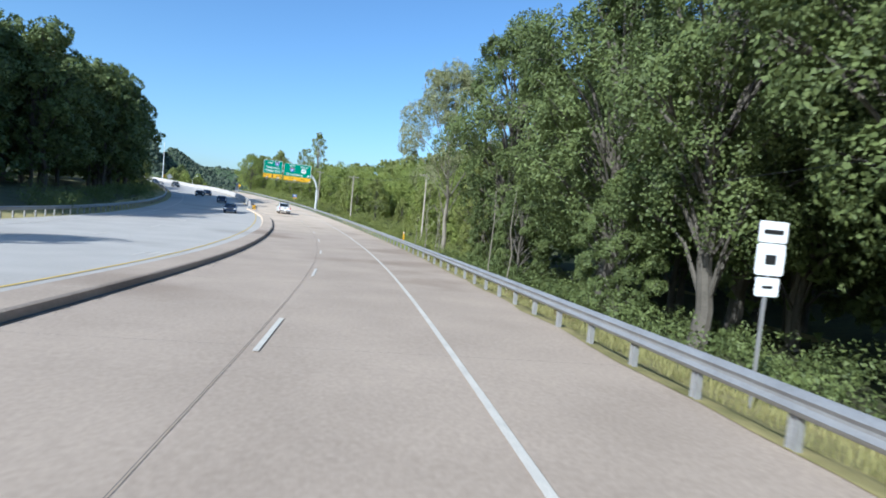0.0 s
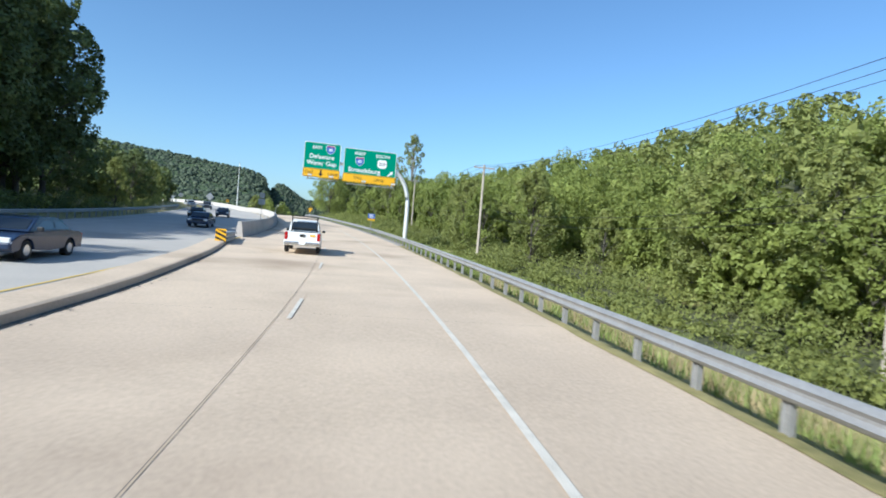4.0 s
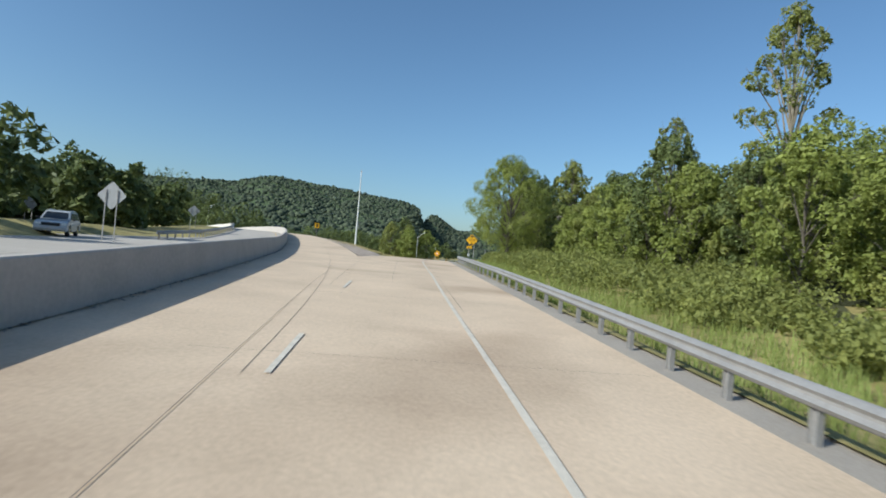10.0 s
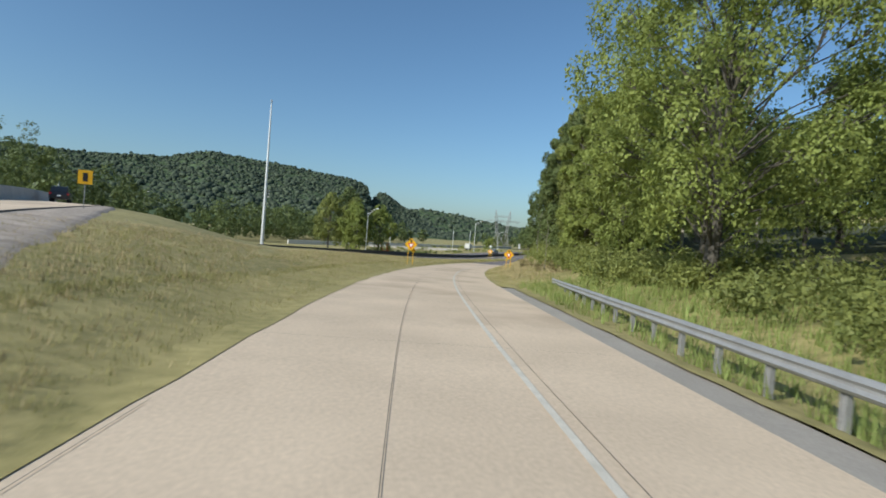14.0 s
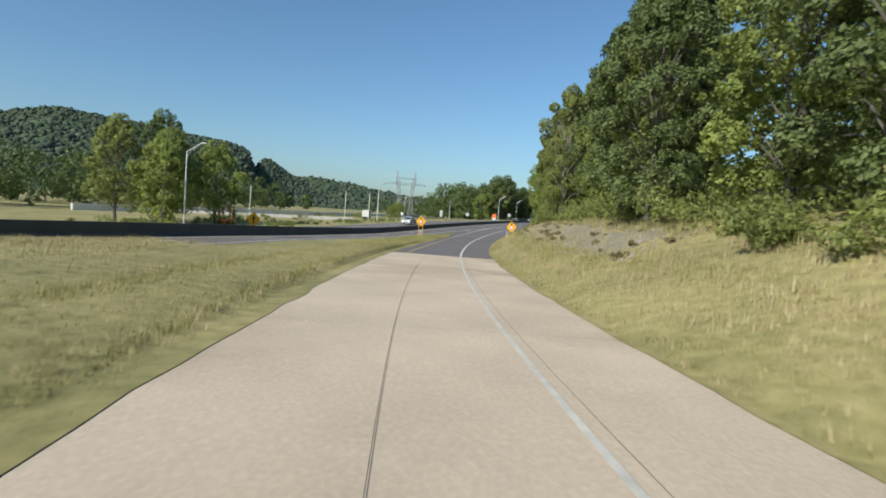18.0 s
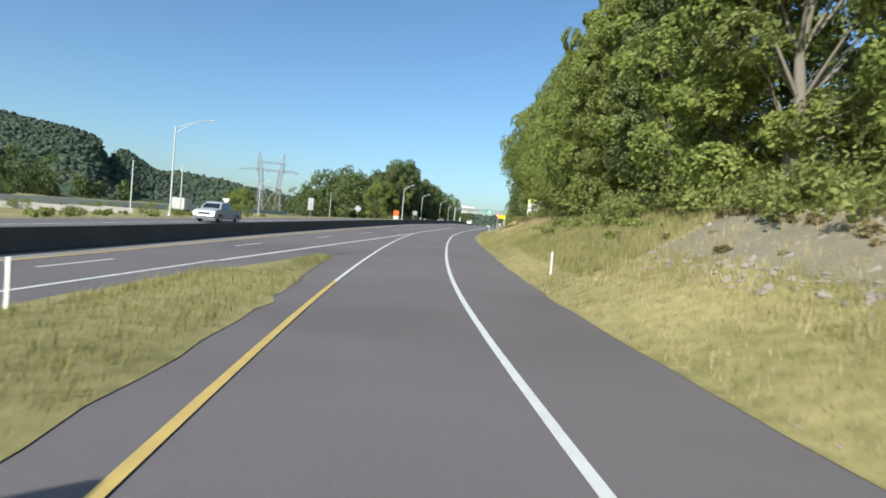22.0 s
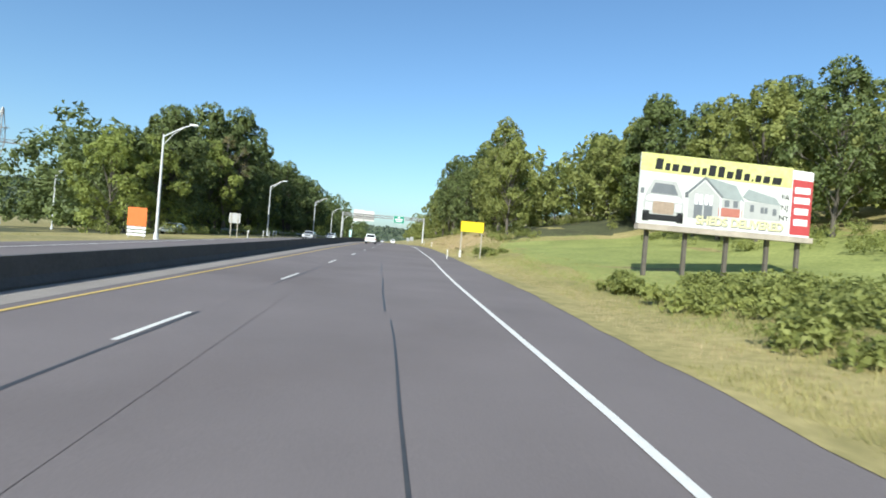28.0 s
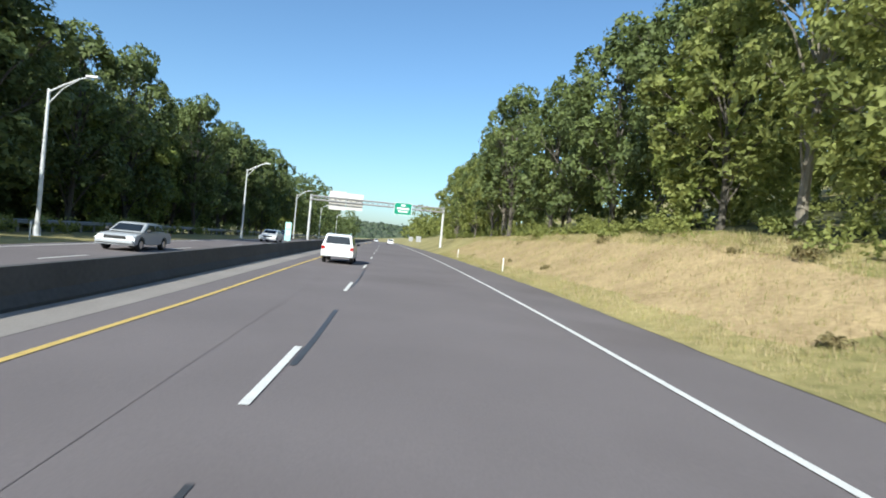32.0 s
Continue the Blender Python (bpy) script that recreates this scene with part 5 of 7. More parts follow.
def stones(name, label, seed, zones, material):
    rnd = random.Random(seed)
    vs, fs = [], []
    xy, meta = [], []
    for line, s0, s1, l0, l1, n, lo, hi in zones:
        for i in range(n):
            p = line.at(rnd.uniform(s0, s1), rnd.uniform(l0, l1))
            xy.append((p.x, p.y))
            meta.append(lo + (hi - lo) * rnd.random() ** 3)
    for (x, y), z, r in zip(xy, heights(xy), meta):
        b = len(vs)
        k = [r * rnd.uniform(0.6, 1.2) for _ in range(6)]
        an = rnd.uniform(0, 1.5)
        c, s = math.cos(an), math.sin(an)
        vs += [(x + c * k[0], y + s * k[0], z), (x - s * k[1], y + c * k[1], z + 0.02), (x - c * k[2], y - s * k[2], z), (x + s * k[3], y - c * k[3], z), (x, y, z + k[4] * 0.7), (x, y, z - k[5])]
        fs += [(b, b + 1, b + 4), (b + 1, b + 2, b + 4), (b + 2, b + 3, b + 4), (b + 3, b, b + 4), (b + 1, b, b + 5), (b + 2, b + 1, b + 5), (b + 3, b + 2, b + 5), (b, b + 3, b + 5)]
    ob = raw(name, vs, fs, material)
    tagged(ob, label, "stones", kind="stuff")


stones("loose_stones", "loose grey stones on the bank and the gore", 12, [
    (ROAD, 352, 426, 8.2, 12.5, 4600, 0.03, 0.2), (ROAD, 385, 424, 7.6, 12, 1400, 0.05, 0.26), (ROAD, 426, 446, 7.6, 10, 160, 0.04, 0.14), (ROAD, 296, 350, 5.1, 6.0, 300, 0.02, 0.07), (ROAD, 372, 500, 4.6, 5.4, 500, 0.02, 0.06), (MAIN, 240, 300, 1.0, 4.4, 500, 0.015, 0.05)], STONE)

# ---- signs ----
def panel(parent, outline, depth, face, edge=None, y=0.0, name="panel", label=""):
    bm = bmesh.new()
    plate(bm, outline, depth)
    bmesh.ops.translate(bm, vec=(0, y, 0), verts=bm.verts)
    return part(name, bm, face, parent, label)


def frame_ring(parent, outer, inner, material, y=-0.008, name="border"):
    bm = bmesh.new()
    o = [bm.verts.new((x, y, z)) for x, z in outer]
    i = [bm.verts.new((x, y, z)) for x, z in inner]
    o2 = [bm.verts.new((x, y + 0.006, z)) for x, z in outer]
    i2 = [bm.verts.new((x, y + 0.006, z)) for x, z in inner]
    n = len(o)
    for k in range(n):
        m = (k + 1) % n
        bm.faces.new((o[k], o[m], i[m], i[k]))
        bm.faces.new((o[k], o2[k], o2[m], o[m]))
        bm.faces.new((i[k], i[m], i2[m], i2[k]))
    return part(name, bm, material, parent)


def sign_post(parent, x, top, bottom, material=STEEL, w=0.06, y=0.05):
    bm = bmesh.new()
    box(bm, (w, 0.04, top - bottom), (x, y, (top + bottom) / 2))
    box(bm, (w * 0.4, 0.06, top - bottom), (x, y + 0.02, (top + bottom) / 2))
    return part("post", bm, material, parent)


def shield(parent, x, z, r, number, us=False, y0=-0.2):
    if us:
        pts = [(x + r * a, z + r * b) for a, b in ((-0.55, 0.95), (0, 0.8), (0.55, 0.95), (1.05, 0.55), (0.95, 0.1), (1.08, -0.35), (0.75, -0.85), (0, -0.98), (-0.75, -0.85), (-1.08, -0.35), (-0.95, 0.1), (-1.05, 0.55))]
        panel(parent, pts, 0.01, WHITE_SIGN, y=y0 - 0.014, name="route_shield")
        words(parent, number, r * 0.95, x, z - r * 0.05, BLACK_SIGN, y=y0 - 0.022, name="route_number")
    else:
        pts = [(x + r * a, z + r * b) for a, b in ((-0.75, 0.95), (0, 0.82), (0.75, 0.95), (1.0, 0.35), (0.85, -0.35), (0.4, -0.85), (0, -1.05), (-0.4, -0.85), (-0.85, -0.35), (-1.0, 0.35))]
        panel(parent, [(x + (a - x) * 1.1, z + (b - z) * 1.1) for a, b in pts], 0.01, WHITE_SIGN, y=y0 - 0.013, name="route_shield")
        panel(parent, pts, 0.01, BLUE_SIGN, y=y0 - 0.018, name="shield_field")
        panel(parent, [(x - r * 0.85, z + r * 0.62), (x + r * 0.85, z + r * 0.62), (x + r * 0.73, z + r * 0.9), (x, z + r * 0.8), (x - r * 0.73, z + r * 0.9)][::1], 0.01, RED_SIGN, y=y0 - 0.022, name="shield_crown")
        words(parent, number, r * 0.95, x, z - r * 0.1, WHITE_SIGN, y=y0 - 0.026, name="route_number", bold=0.008)


def arrow(parent, x, z, length, angle, material, name="arrow", y=-0.014, wide=1.0):
    a = radians(angle)
    c, s = math.cos(a), math.sin(a)
    w = length * 0.16 * wide
    pts = [(-length / 2, -w / 2), (length * 0.05, -w / 2), (length * 0.05, -w * 1.5), (length / 2, 0), (length * 0.05, w * 1.5), (length * 0.05, w / 2), (-length / 2, w / 2)]
    panel(parent, [(x + p * c - q * s, z + p * s + q * c) for p, q in pts], 0.006, material, y=y, name=name)


# overhead cantilever sign across the right lane
sg = thing("overhead_sign", "green and yellow overhead highway signs on a curved grey steel cantilever", "road sign", at=ROAD.spot(137, 0))
bm = bmesh.new()
arc = [(9.0, 0.15, -0.6), (9.05, 0.15, 2.0), (9.05, 0.15, 3.8)] + [(9.05 - 2.6 * (1 - math.cos(radians(a))), 0.15, 3.8 + 4.4 * math.sin(radians(a))) for a in range(10, 91, 10)] + [(4.0, 0.15, 8.25), (0.0, 0.15, 8.3), (-3.4, 0.15, 8.35)]
tube(bm, arc, [0.28, 0.27, 0.26] + [0.255 - 0.004 * k for k in range(9)] + [0.22, 0.19, 0.16], 16)
part("cantilever", bm, POLE, sg, "curved grey steel cantilever pole")
bm = bmesh.new()
box(bm, (0.9, 0.9, 0.5), (9.0, 0.15, -0.75), bevel=0.03)
part("footing", bm, BARRIER, sg)
for cx, w, z0, z1, zy in ((-1.65, 4.25, 6.35, 10.45, 7.38), (4.03, 6.35, 6.22, 10.25, 7.25)):
    p = panel(sg, rounded(w, z1 - zy + 0.15, 0.22, cx, (z1 + zy - 0.15) / 2), 0.05, GREEN_SIGN, y=-0.2, name="green_panel", label="green sign panel with white legend")
    frame_ring(sg, rounded(w - 0.04, z1 - zy + 0.1, 0.2, cx, (z1 + zy - 0.12) / 2), rounded(w - 0.16, z1 - zy - 0.02, 0.15, cx, (z1 + zy - 0.12) / 2), WHITE_SIGN, y=-0.208)
    panel(sg, rounded(w, zy - z0, 0.12, cx, (zy + z0) / 2), 0.05, YELLOW_SIGN, y=-0.212, name="yellow_panel", label="yellow exit panel with black legend")
    frame_ring(sg, rounded(w - 0.1, zy - z0 - 0.1, 0.1, cx, (zy + z0) / 2), rounded(w - 0.16, zy - z0 - 0.16, 0.08, cx, (zy + z0) / 2), BLACK_SIGN, y=-0.218)
    for x in (cx - w * 0.36, cx + w * 0.02, cx + w * 0.36):
        bm = bmesh.new()
        box(bm, (0.10, 0.12, z1 - z0 + 0.2), (x, -0.08, (z0 + z1) / 2))
        part("bracket", bm, STEEL, sg)
    for x in ((cx - 1.3, cx + 1.1) if w < 5 else (cx - 0.75, cx + 2.8)):
        bm = bmesh.new()
        box(bm, (0.5, 0.34, 0.18), (x, -1.25, z0 + 0.12), bevel=0.04)
        lf = part("sign_light", bm, POLE, sg, "boxy lamp in front of the panel")
        bm = bmesh.new()
        for q in (-0.16, 0.16):
            tube(bm, [(x + q, -1.25, z0 + 0.3), (x + q, -0.75, z0 - 0.28)], 0.035, 6)
        part("light_arm", bm, STEEL, sg)
    bm = bmesh.new()
    for yy in (-1.0, -0.72):
        box(bm, (w - 0.7, 0.10, 0.07), (cx + 0.1, yy, z0 - 0.28))
    for x in np.arange(cx - w / 2 + 0.5, cx + w / 2 - 0.3, 0.9):
        box(bm, (0.06, 0.9, 0.06), (x, -0.55, z0 - 0.28))
    part("walkway", bm, STEEL, sg)
Y = -0.222
words(sg, "EAST", 0.52, -2.25, 9.83, WHITE_SIGN, Y, bold=0.006)
shield(sg, -0.75, 9.72, 0.5, "80")
words(sg, "Delaware", 0.74, -1.7, 8.78, WHITE_SIGN, Y, bold=0.008)
words(sg, "Water Gap", 0.74, -1.68, 8.02, WHITE_SIGN, Y, bold=0.008)
words(sg, "THIS", 0.5, -3.05, 6.88, BLACK_SIGN, Y)
words(sg, "LANE", 0.5, -0.3, 6.82, BLACK_SIGN, Y)
arrow(sg, -1.72, 6.88, 0.8, -90, BLACK_SIGN, y=Y, wide=1.5)
words(sg, "WEST", 0.52, 2.75, 9.68, WHITE_SIGN, Y, bold=0.006)
words(sg, "SOUTH", 0.52, 5.5, 9.6, WHITE_SIGN, Y, bold=0.006)
shield(sg, 2.75, 8.78, 0.5, "80")
shield(sg, 5.45, 8.72, 0.56, "209", True)
words(sg, "Stroudsburg", 0.78, 3.35, 7.72, WHITE_SIGN, Y, bold=0.008)
arrow(sg, 6.55, 7.65, 0.85, 42, WHITE_SIGN, y=Y, wide=1.3)
words(sg, "THIS", 0.5, 2.6, 6.75, BLACK_SIGN, Y)
words(sg, "LANE", 0.5, 5.2, 6.72, BLACK_SIGN, Y)


def diamond(side, cx, cz, r=0.06):
    h = side / math.sqrt(2)
    return [(cx + x * h, cz + z * h) for x, z in ((0.93, 0.07), (0.07, 0.93), (-0.07, 0.93), (-0.93, 0.07), (-0.93, -0.07), (-0.07, -0.93), (0.07, -0.93), (0.93, -0.07))]


def warning(s, l, cz, side, base, label, yaw=0.0, posts=(-0.3, 0.3), post_mat=YELLOW_SIGN, group=""):
    p = ROAD.at(s, l)
    m = Matrix.Translation((p.x, p.y, ROAD.at(s).z)) @ Matrix.Rotation(ROAD.heading(s) + radians(yaw), 4, "Z")
    t = thing("warning_sign", label, "road sign", group, m)
    panel(t, diamond(side, 0, cz), 0.012, YELLOW_SIGN)
    frame_ring(t, diamond(side * 0.95, 0, cz), diamond(side * 0.91, 0, cz), BLACK_SIGN)
    for x in posts:
        sign_post(t, x, cz - (0.0 if len(posts) > 1 else -0.2), base, post_mat)
    return t


def yield_ahead(s, l, cz, side, base, yaw=0.0):
    t = warning(s, l, cz, side, base, "yellow diamond sign with a red and white triangle on yellow posts", yaw, (-side * 0.27, side * 0.27), YELLOW_SIGN, group="yield ahead signs")
    k = side
    panel(t, [(-0.36 * k, cz + 0.14 * k), (0, cz - 0.50 * k), (0.36 * k, cz + 0.14 * k)], 0.008, RED_SIGN, y=-0.016, name="triangle")
    panel(t, [(-0.20 * k, cz + 0.06 * k), (0, cz - 0.30 * k), (0.20 * k, cz + 0.06 * k)], 0.008, WHITE_SIGN, y=-0.022, name="triangle_field")
    arrow(t, 0, cz + 0.36 * k, 0.34 * k, 90, BLACK_SIGN, y=-0.016, wide=2.2)
    return t


yield_ahead(325.4, -4.85, 2.66, 1.2, -0.4, 6)
yield_ahead(325.85, 7.7, 2.34, 0.98, -0.2)
yield_ahead(404, -5.0, 2.48, 1.07, -0.1)
yield_ahead(406, 7.4, 2.62, 1.10, 0.1)
t = warning(250, 7.5, 2.78, 1.05, -0.6, "yellow clearance sign reading fourteen feet on two steel posts", 0, (-0.28, 0.33), STEEL)
words(t, "14-0", 0.40, -0.02, 2.78, BLACK_SIGN, -0.02, wide=0.95, name="clearance")
bars(t, [(0.40, 2.93, 0.03, 0.1), (0.46, 2.93, 0.03, 0.1)], BLACK_SIGN)
arrow(t, 0, 3.22, 0.36, 90, BLACK_SIGN, wide=2.4)
arrow(t, 0, 2.34, 0.36, -90, BLACK_SIGN, wide=2.4)
panel(t, rounded(0.64, 0.27, 0.03, -0.24, 1.93), 0.01, YELLOW_SIGN, y=-0.02, name="distance_plate")
words(t, "1 MILE", 0.17, -0.24, 1.93, BLACK_SIGN, -0.03, name="distance")
panel(t, rounded(0.2, 0.24, 0.02, -0.27, 1.02), 0.01, WHITE_SIGN, y=-0.02, name="small_plate")
bars(t, [(-0.27, 1.02, 0.1, 0.12)], GREY_BACK, y=-0.03)
t = warning(384.0, -19.5, 1.5, 1.22, -0.9, "yellow diamond warning sign turned to the highway on two steel posts", 62, (-0.28, 0.28), STEEL)
arrow(t, 0, 1.5, 0.9, 90, BLACK_SIGN, y=-0.02)
# pale parapet of the road beyond the field
A_, B_ = Vector((14.0, 510.0, 0)), Vector((76.0, 494.0, 0))
bm = bmesh.new()
for k in range(14):
    a_, b_ = A_.lerp(B_, k / 14), A_.lerp(B_, (k + 0.985) / 14)
    m_, d_ = (a_ + b_) / 2, b_ - a_
    foot = ground_z(m_.x, m_.y) - 0.2
    m_.z = foot + 1.1
    box(bm, (d_.length, 0.4, m_.z - foot), (m_.x, m_.y, (m_.z + foot) / 2), Matrix.Rotation(math.atan2(d_.y, d_.x), 4, "Z"), bevel=0.03)
tagged(part("far_parapet", bm, BARRIER), "long pale concrete parapet beyond the field", "barrier", kind="structure")
# blue service sign with a yellow foot
t = thing("service_sign", "blue roadside information sign with a yellow foot plate", "road sign", at=ROAD.spot(158, 8.2))
panel(t, rounded(1.12, 0.78, 0.05, 0, 2.18), 0.015, BLUE_SIGN)
panel(t, rounded(1.12, 0.3, 0.03, 0, 1.63), 0.015, YELLOW_SIGN, name="foot_plate")
bars(t, [(0, 2.42, 0.8, 0.08), (-0.1, 2.25, 0.7, 0.08), (0.05, 2.08, 0.82, 0.08), (0, 1.92, 0.6, 0.07)], WHITE_SIGN)
sign_post(t, 0, 2.3, -0.9, WOOD, 0.09)


def back_sign(line, s, l, cz, w, h, posts, label, base, kind="board", name="road_sign", yaw=0.0, dia=False):
    t = thing(name, label, "road sign", at=line.spot(s, l) @ Matrix.Rotation(radians(yaw), 4, "Z"))
    panel(t, diamond(w, 0, cz) if dia else rounded(w, h, 0.05, 0, cz), 0.012, GREY_BACK, name="back")
    for x in posts:
        sign_post(t, x, cz + h * 0.3, base, STEEL, y=-0.04)
    return t


back_sign(MAIN, 146, -8.4, 2.9, 0.85, 0.75, (0.0,), "grey backs of two stacked signs on a post", 0.0)
back_sign(MAIN, 146.05, -8.4, 3.75, 0.6, 0.7, (0.0,), "grey back of a small sign above another", 0.0)
back_sign(ROAD, 222.4, -19.4, 3.14, 1.38, 1.3, (-0.38, 0.38), "grey back of a diamond sign on two posts", -0.2, dia=True)
back_sign(MAIN, 273, -19.8, 2.6, 1.2, 1.2, (-0.35, 0.35), "grey back of a diamond sign beyond the bridge road", -1.5, dia=True)
back_sign(ROAD, 244.6, -41.4, 2.44, 1.3, 1.2, (-0.38, 0.38), "grey back of a diamond sign in front of the dark wood", -3.0, dia=True)
t = thing("road_sign", "pale back of a triangular sign on a thin post", "road sign", at=ROAD.spot(212.2, -26.7, -0.5))
panel(t, [(-0.5, 2.9), (0, 2.05), (0.5, 2.9)], 0.012, GREY_BACK, name="back")
sign_post(t, 0, 2.6, -0.3, STEEL)
# yellow sign beyond the crest of the bridge road
t = thing("warning_sign", "dark yellow warning sign at the end of the bridge road", "road sign", at=MAIN.spot(300, 0.8))
panel(t, rounded(0.9, 1.0, 0.06, 0, 2.2), 0.012, YELLOW_SIGN)
bars(t, [(0, 2.2, 0.3, 0.6)], BLACK_SIGN)
sign_post(t, 0, 2.4, -0.5, STEEL)

# hazard marker and crash cushion at the nose of the barrier
t = thing("crash_cushion", "grey crash cushion with a yellow and black striped nose", "barrier", at=ROAD.spot(105.6, -7.75, 0, 4))
bm = bmesh.new()
plate(bm, rounded(0.62, 0.85, 0.08, 0, 0.52), 0.06)
part("nose_plate", bm, YELLOW_SIGN, t)
for k in range(-1, 3):
    z0 = 0.2 + k * 0.3
    pts = [(-0.3, z0 + 0.3), (-0.3, z0 + 0.15), (0.3, z0 - 0.15), (0.3, z0)]
    pts = [(x, min(0.93, max(0.11, z))) for x, z in pts]
    panel(t, pts, 0.01, BLACK_SIGN, y=-0.012, name="stripe")
for k in range(4):
    bm = bmesh.new()
    box(bm, (0.5 + 0.02 * k, 1.5, 0.6), (0, 0.9 + k * 1.6, 0.42), bevel=0.05)
    part("cushion_bay", bm, GREY_BACK, t)
for sx in (-0.31, 0.31):
    bm = bmesh.new()
    for z in (0.35, 0.6):
        tube(bm, [(sx, 0.2, z), (sx, 7.2, z)], 0.05, 6)
    part("side_rail", bm, STEEL, t)


# ---- poles and lamps ----
def lamp_post(pos, height, arm, turn, label="tall pale steel street lamp with a curved arm", group="highway lamps"):
    t = thing("street_lamp", label, "street lamp", group, Matrix.Translation(pos) @ Matrix.Rotation(turn, 4, "Z"))
    bm = bmesh.new()
    tube(bm, [(0, 0, -0.1), (0, 0, height * 0.5), (0, 0, height * 0.9)], [0.14, 0.11, 0.08], 12)
    part("pole", bm, POLE, t)
    bm = bmesh.new()
    tube(bm, [(0, 0, 0.0), (0, 0, 0.12), (0, 0, 0.6)], [0.3, 0.22, 0.2], 10)
    part("base", bm, POLE, t)
    bm = bmesh.new()
    z0 = height * 0.88
    tube(bm, [(0, 0, z0), (arm * 0.3, 0, z0 + height * 0.05), (arm * 0.65, 0, z0 + height * 0.098), (arm * 0.9, 0, z0 + height * 0.118)], [0.06, 0.055, 0.05, 0.04], 8)
    tube(bm, [(0, 0, z0 - 0.75), (arm * 0.3, 0, z0 + height * 0.028), (arm * 0.65, 0, z0 + height * 0.094)], [0.04, 0.035, 0.03], 6)
    part("arm", bm, POLE, t)
    bm = bmesh.new()
    box(bm, (0.75, 0.3, 0.16), (arm * 0.95, 0, z0 + height * 0.12), bevel=0.05)
    part("lantern", bm, POLE, t)
    return t


def lamp_at(s, l, height, arm, line=None):
    p = on_ground(s, l, line, 0.05)
    return lamp_post(p, height, arm, (line or ROAD).heading(s))


lamp_post(Vector((33.8, 430.4, ground_z(33.8, 430.4))), 14.5, 3.4, ROAD.heading(419))
lamp_post(Vector((79.2, 475.3, ground_z(79.2, 475.3))), 13.4, 4.6, ROAD.heading(476) + 0.5)
for s_, l_, h_ in ((559.7, -19.4, 10.2), (612, -21.6, 10.2), (649, -18.6, 10.0), (690, -18.6, 10), (735, -18.6, 10), (790, -18.6, 10), (608, -56, 11.0), (560, -62, 10)):
    lamp_at(s_, l_, h_, 2.6)
for x_, y_, h_ in ((-66, 448, 17.5 - ground_z(-66, 448)), (-105.5, 632.6, 19.5 - ground_z(-105.5, 632.6))):
    lamp_post(Vector((x_, y_, ground_z(x_, y_))), h_, 2.6, ROAD.heading(300))
for s_, l_ in ((500, -60), (506, -54), (474, -78)):
    p = on_ground(s_, l_)
    t = thing("steel_pole", "plain pale steel pole in the grass", "pole", "plain poles", Matrix.Translation(p))
    bm = bmesh.new()
    tube(bm, [(0, 0, -0.1), (0, 0, 9.5)], [0.14, 0.1], 10)
    part("shaft", bm, POLE, t)
# high mast with a small crown of lights
p = Vector((12.4, 362.5, ground_z(12.4, 362.5)))
t = thing("light_mast", "very tall slender steel mast with a small head", "mast", at=Matrix.Translation(p))
top = 28.0 - p.z
bm = bmesh.new()
tube(bm, [(0, 0, -0.1), (0, 0, top * 0.4), (0, 0, top)], [0.34, 0.25, 0.12], 14)
part("shaft", bm, POLE, t)
bm = bmesh.new()
box(bm, (0.9, 0.9, 1.2), (0, 0, 0.5), bevel=0.05)
part("base", bm, BARRIER, t)
bm = bmesh.new()
tube(bm, [(0, 0, top - 0.1), (0, 0, top + 0.5)], [0.2, 0.08], 10)
part("head", bm, STEEL, t)
bm = bmesh.new()
for k in range(3):
    box(bm, (0.5, 0.16, 0.35), (0.5, 0.1 * k, top * 0.36 + 0.6 * k), bevel=0.03)
part("floodlight", bm, STEEL, t)


def utility_pole(s, l, height, arms=1, lean=0.0, label="weathered wooden utility pole with a crossarm"):
    p = on_ground(s, l, None, 0.3)
    t = thing("utility_pole", label, "utility pole", "wooden utility poles", Matrix.Translation(p) @ Matrix.Rotation(ROAD.heading(s), 4, "Z") @ Matrix.Rotation(radians(lean), 4, "Y"))
    bm = bmesh.new()
    tube(bm, [(0, 0, 0), (0, 0, height * 0.5), (0, 0, height)], [0.16, 0.14, 0.11], 10)
    part("pole", bm, WOOD, t)
    for k in range(arms):
        z = height - 0.35 - k * 0.9
        bm = bmesh.new()
        box(bm, (2.3, 0.1, 0.12), (0, -0.12, z), bevel=0.01)
        part("crossarm", bm, WOOD, t)
        bm = bmesh.new()
        for sx in (-1, 1):
            tube(bm, [(sx * 0.7, -0.14, z - 0.05), (0, -0.14, z - 0.7)], 0.018, 5)
        part("brace", bm, STEEL, t)
        for x in (-1.05, -0.5, 0.5, 1.05):
            bm = bmesh.new()
            tube(bm, [(x, -0.12, z + 0.05), (x, -0.12, z + 0.14), (x, -0.12, z + 0.22)], [0.03, 0.05, 0.03], 8)
            part("insulator", bm, GREY_BACK, t)
    return p, height


UP = [utility_pole(85.5, 17.5, 11.8), utility_pole(125.5, 14.6, 10.6), utility_pole(182.1, 21.95, 10.8), utility_pole(232, 30.0, 8.8, 0, 2.0, "leaning wooden pole with a small grey box"), utility_pole(271, 27.3, 8.2), utility_pole(300, 26.0, 8.6), utility_pole(313, 24.7, 9.2)]
wires = [(0, 1, 0.2), (1, 2, 0.2), (2, 4, 0.2), (4, 5, 0.2), (0, 1, 4.6), (1, 2, 4.6), (2, 4, 4.2), (0, 1, 5.3), (1, 2, 5.3), (2, 4, 5.0)]
cable = thing("overhead_wires", "thin dark overhead wires sagging between wooden poles", "wires")
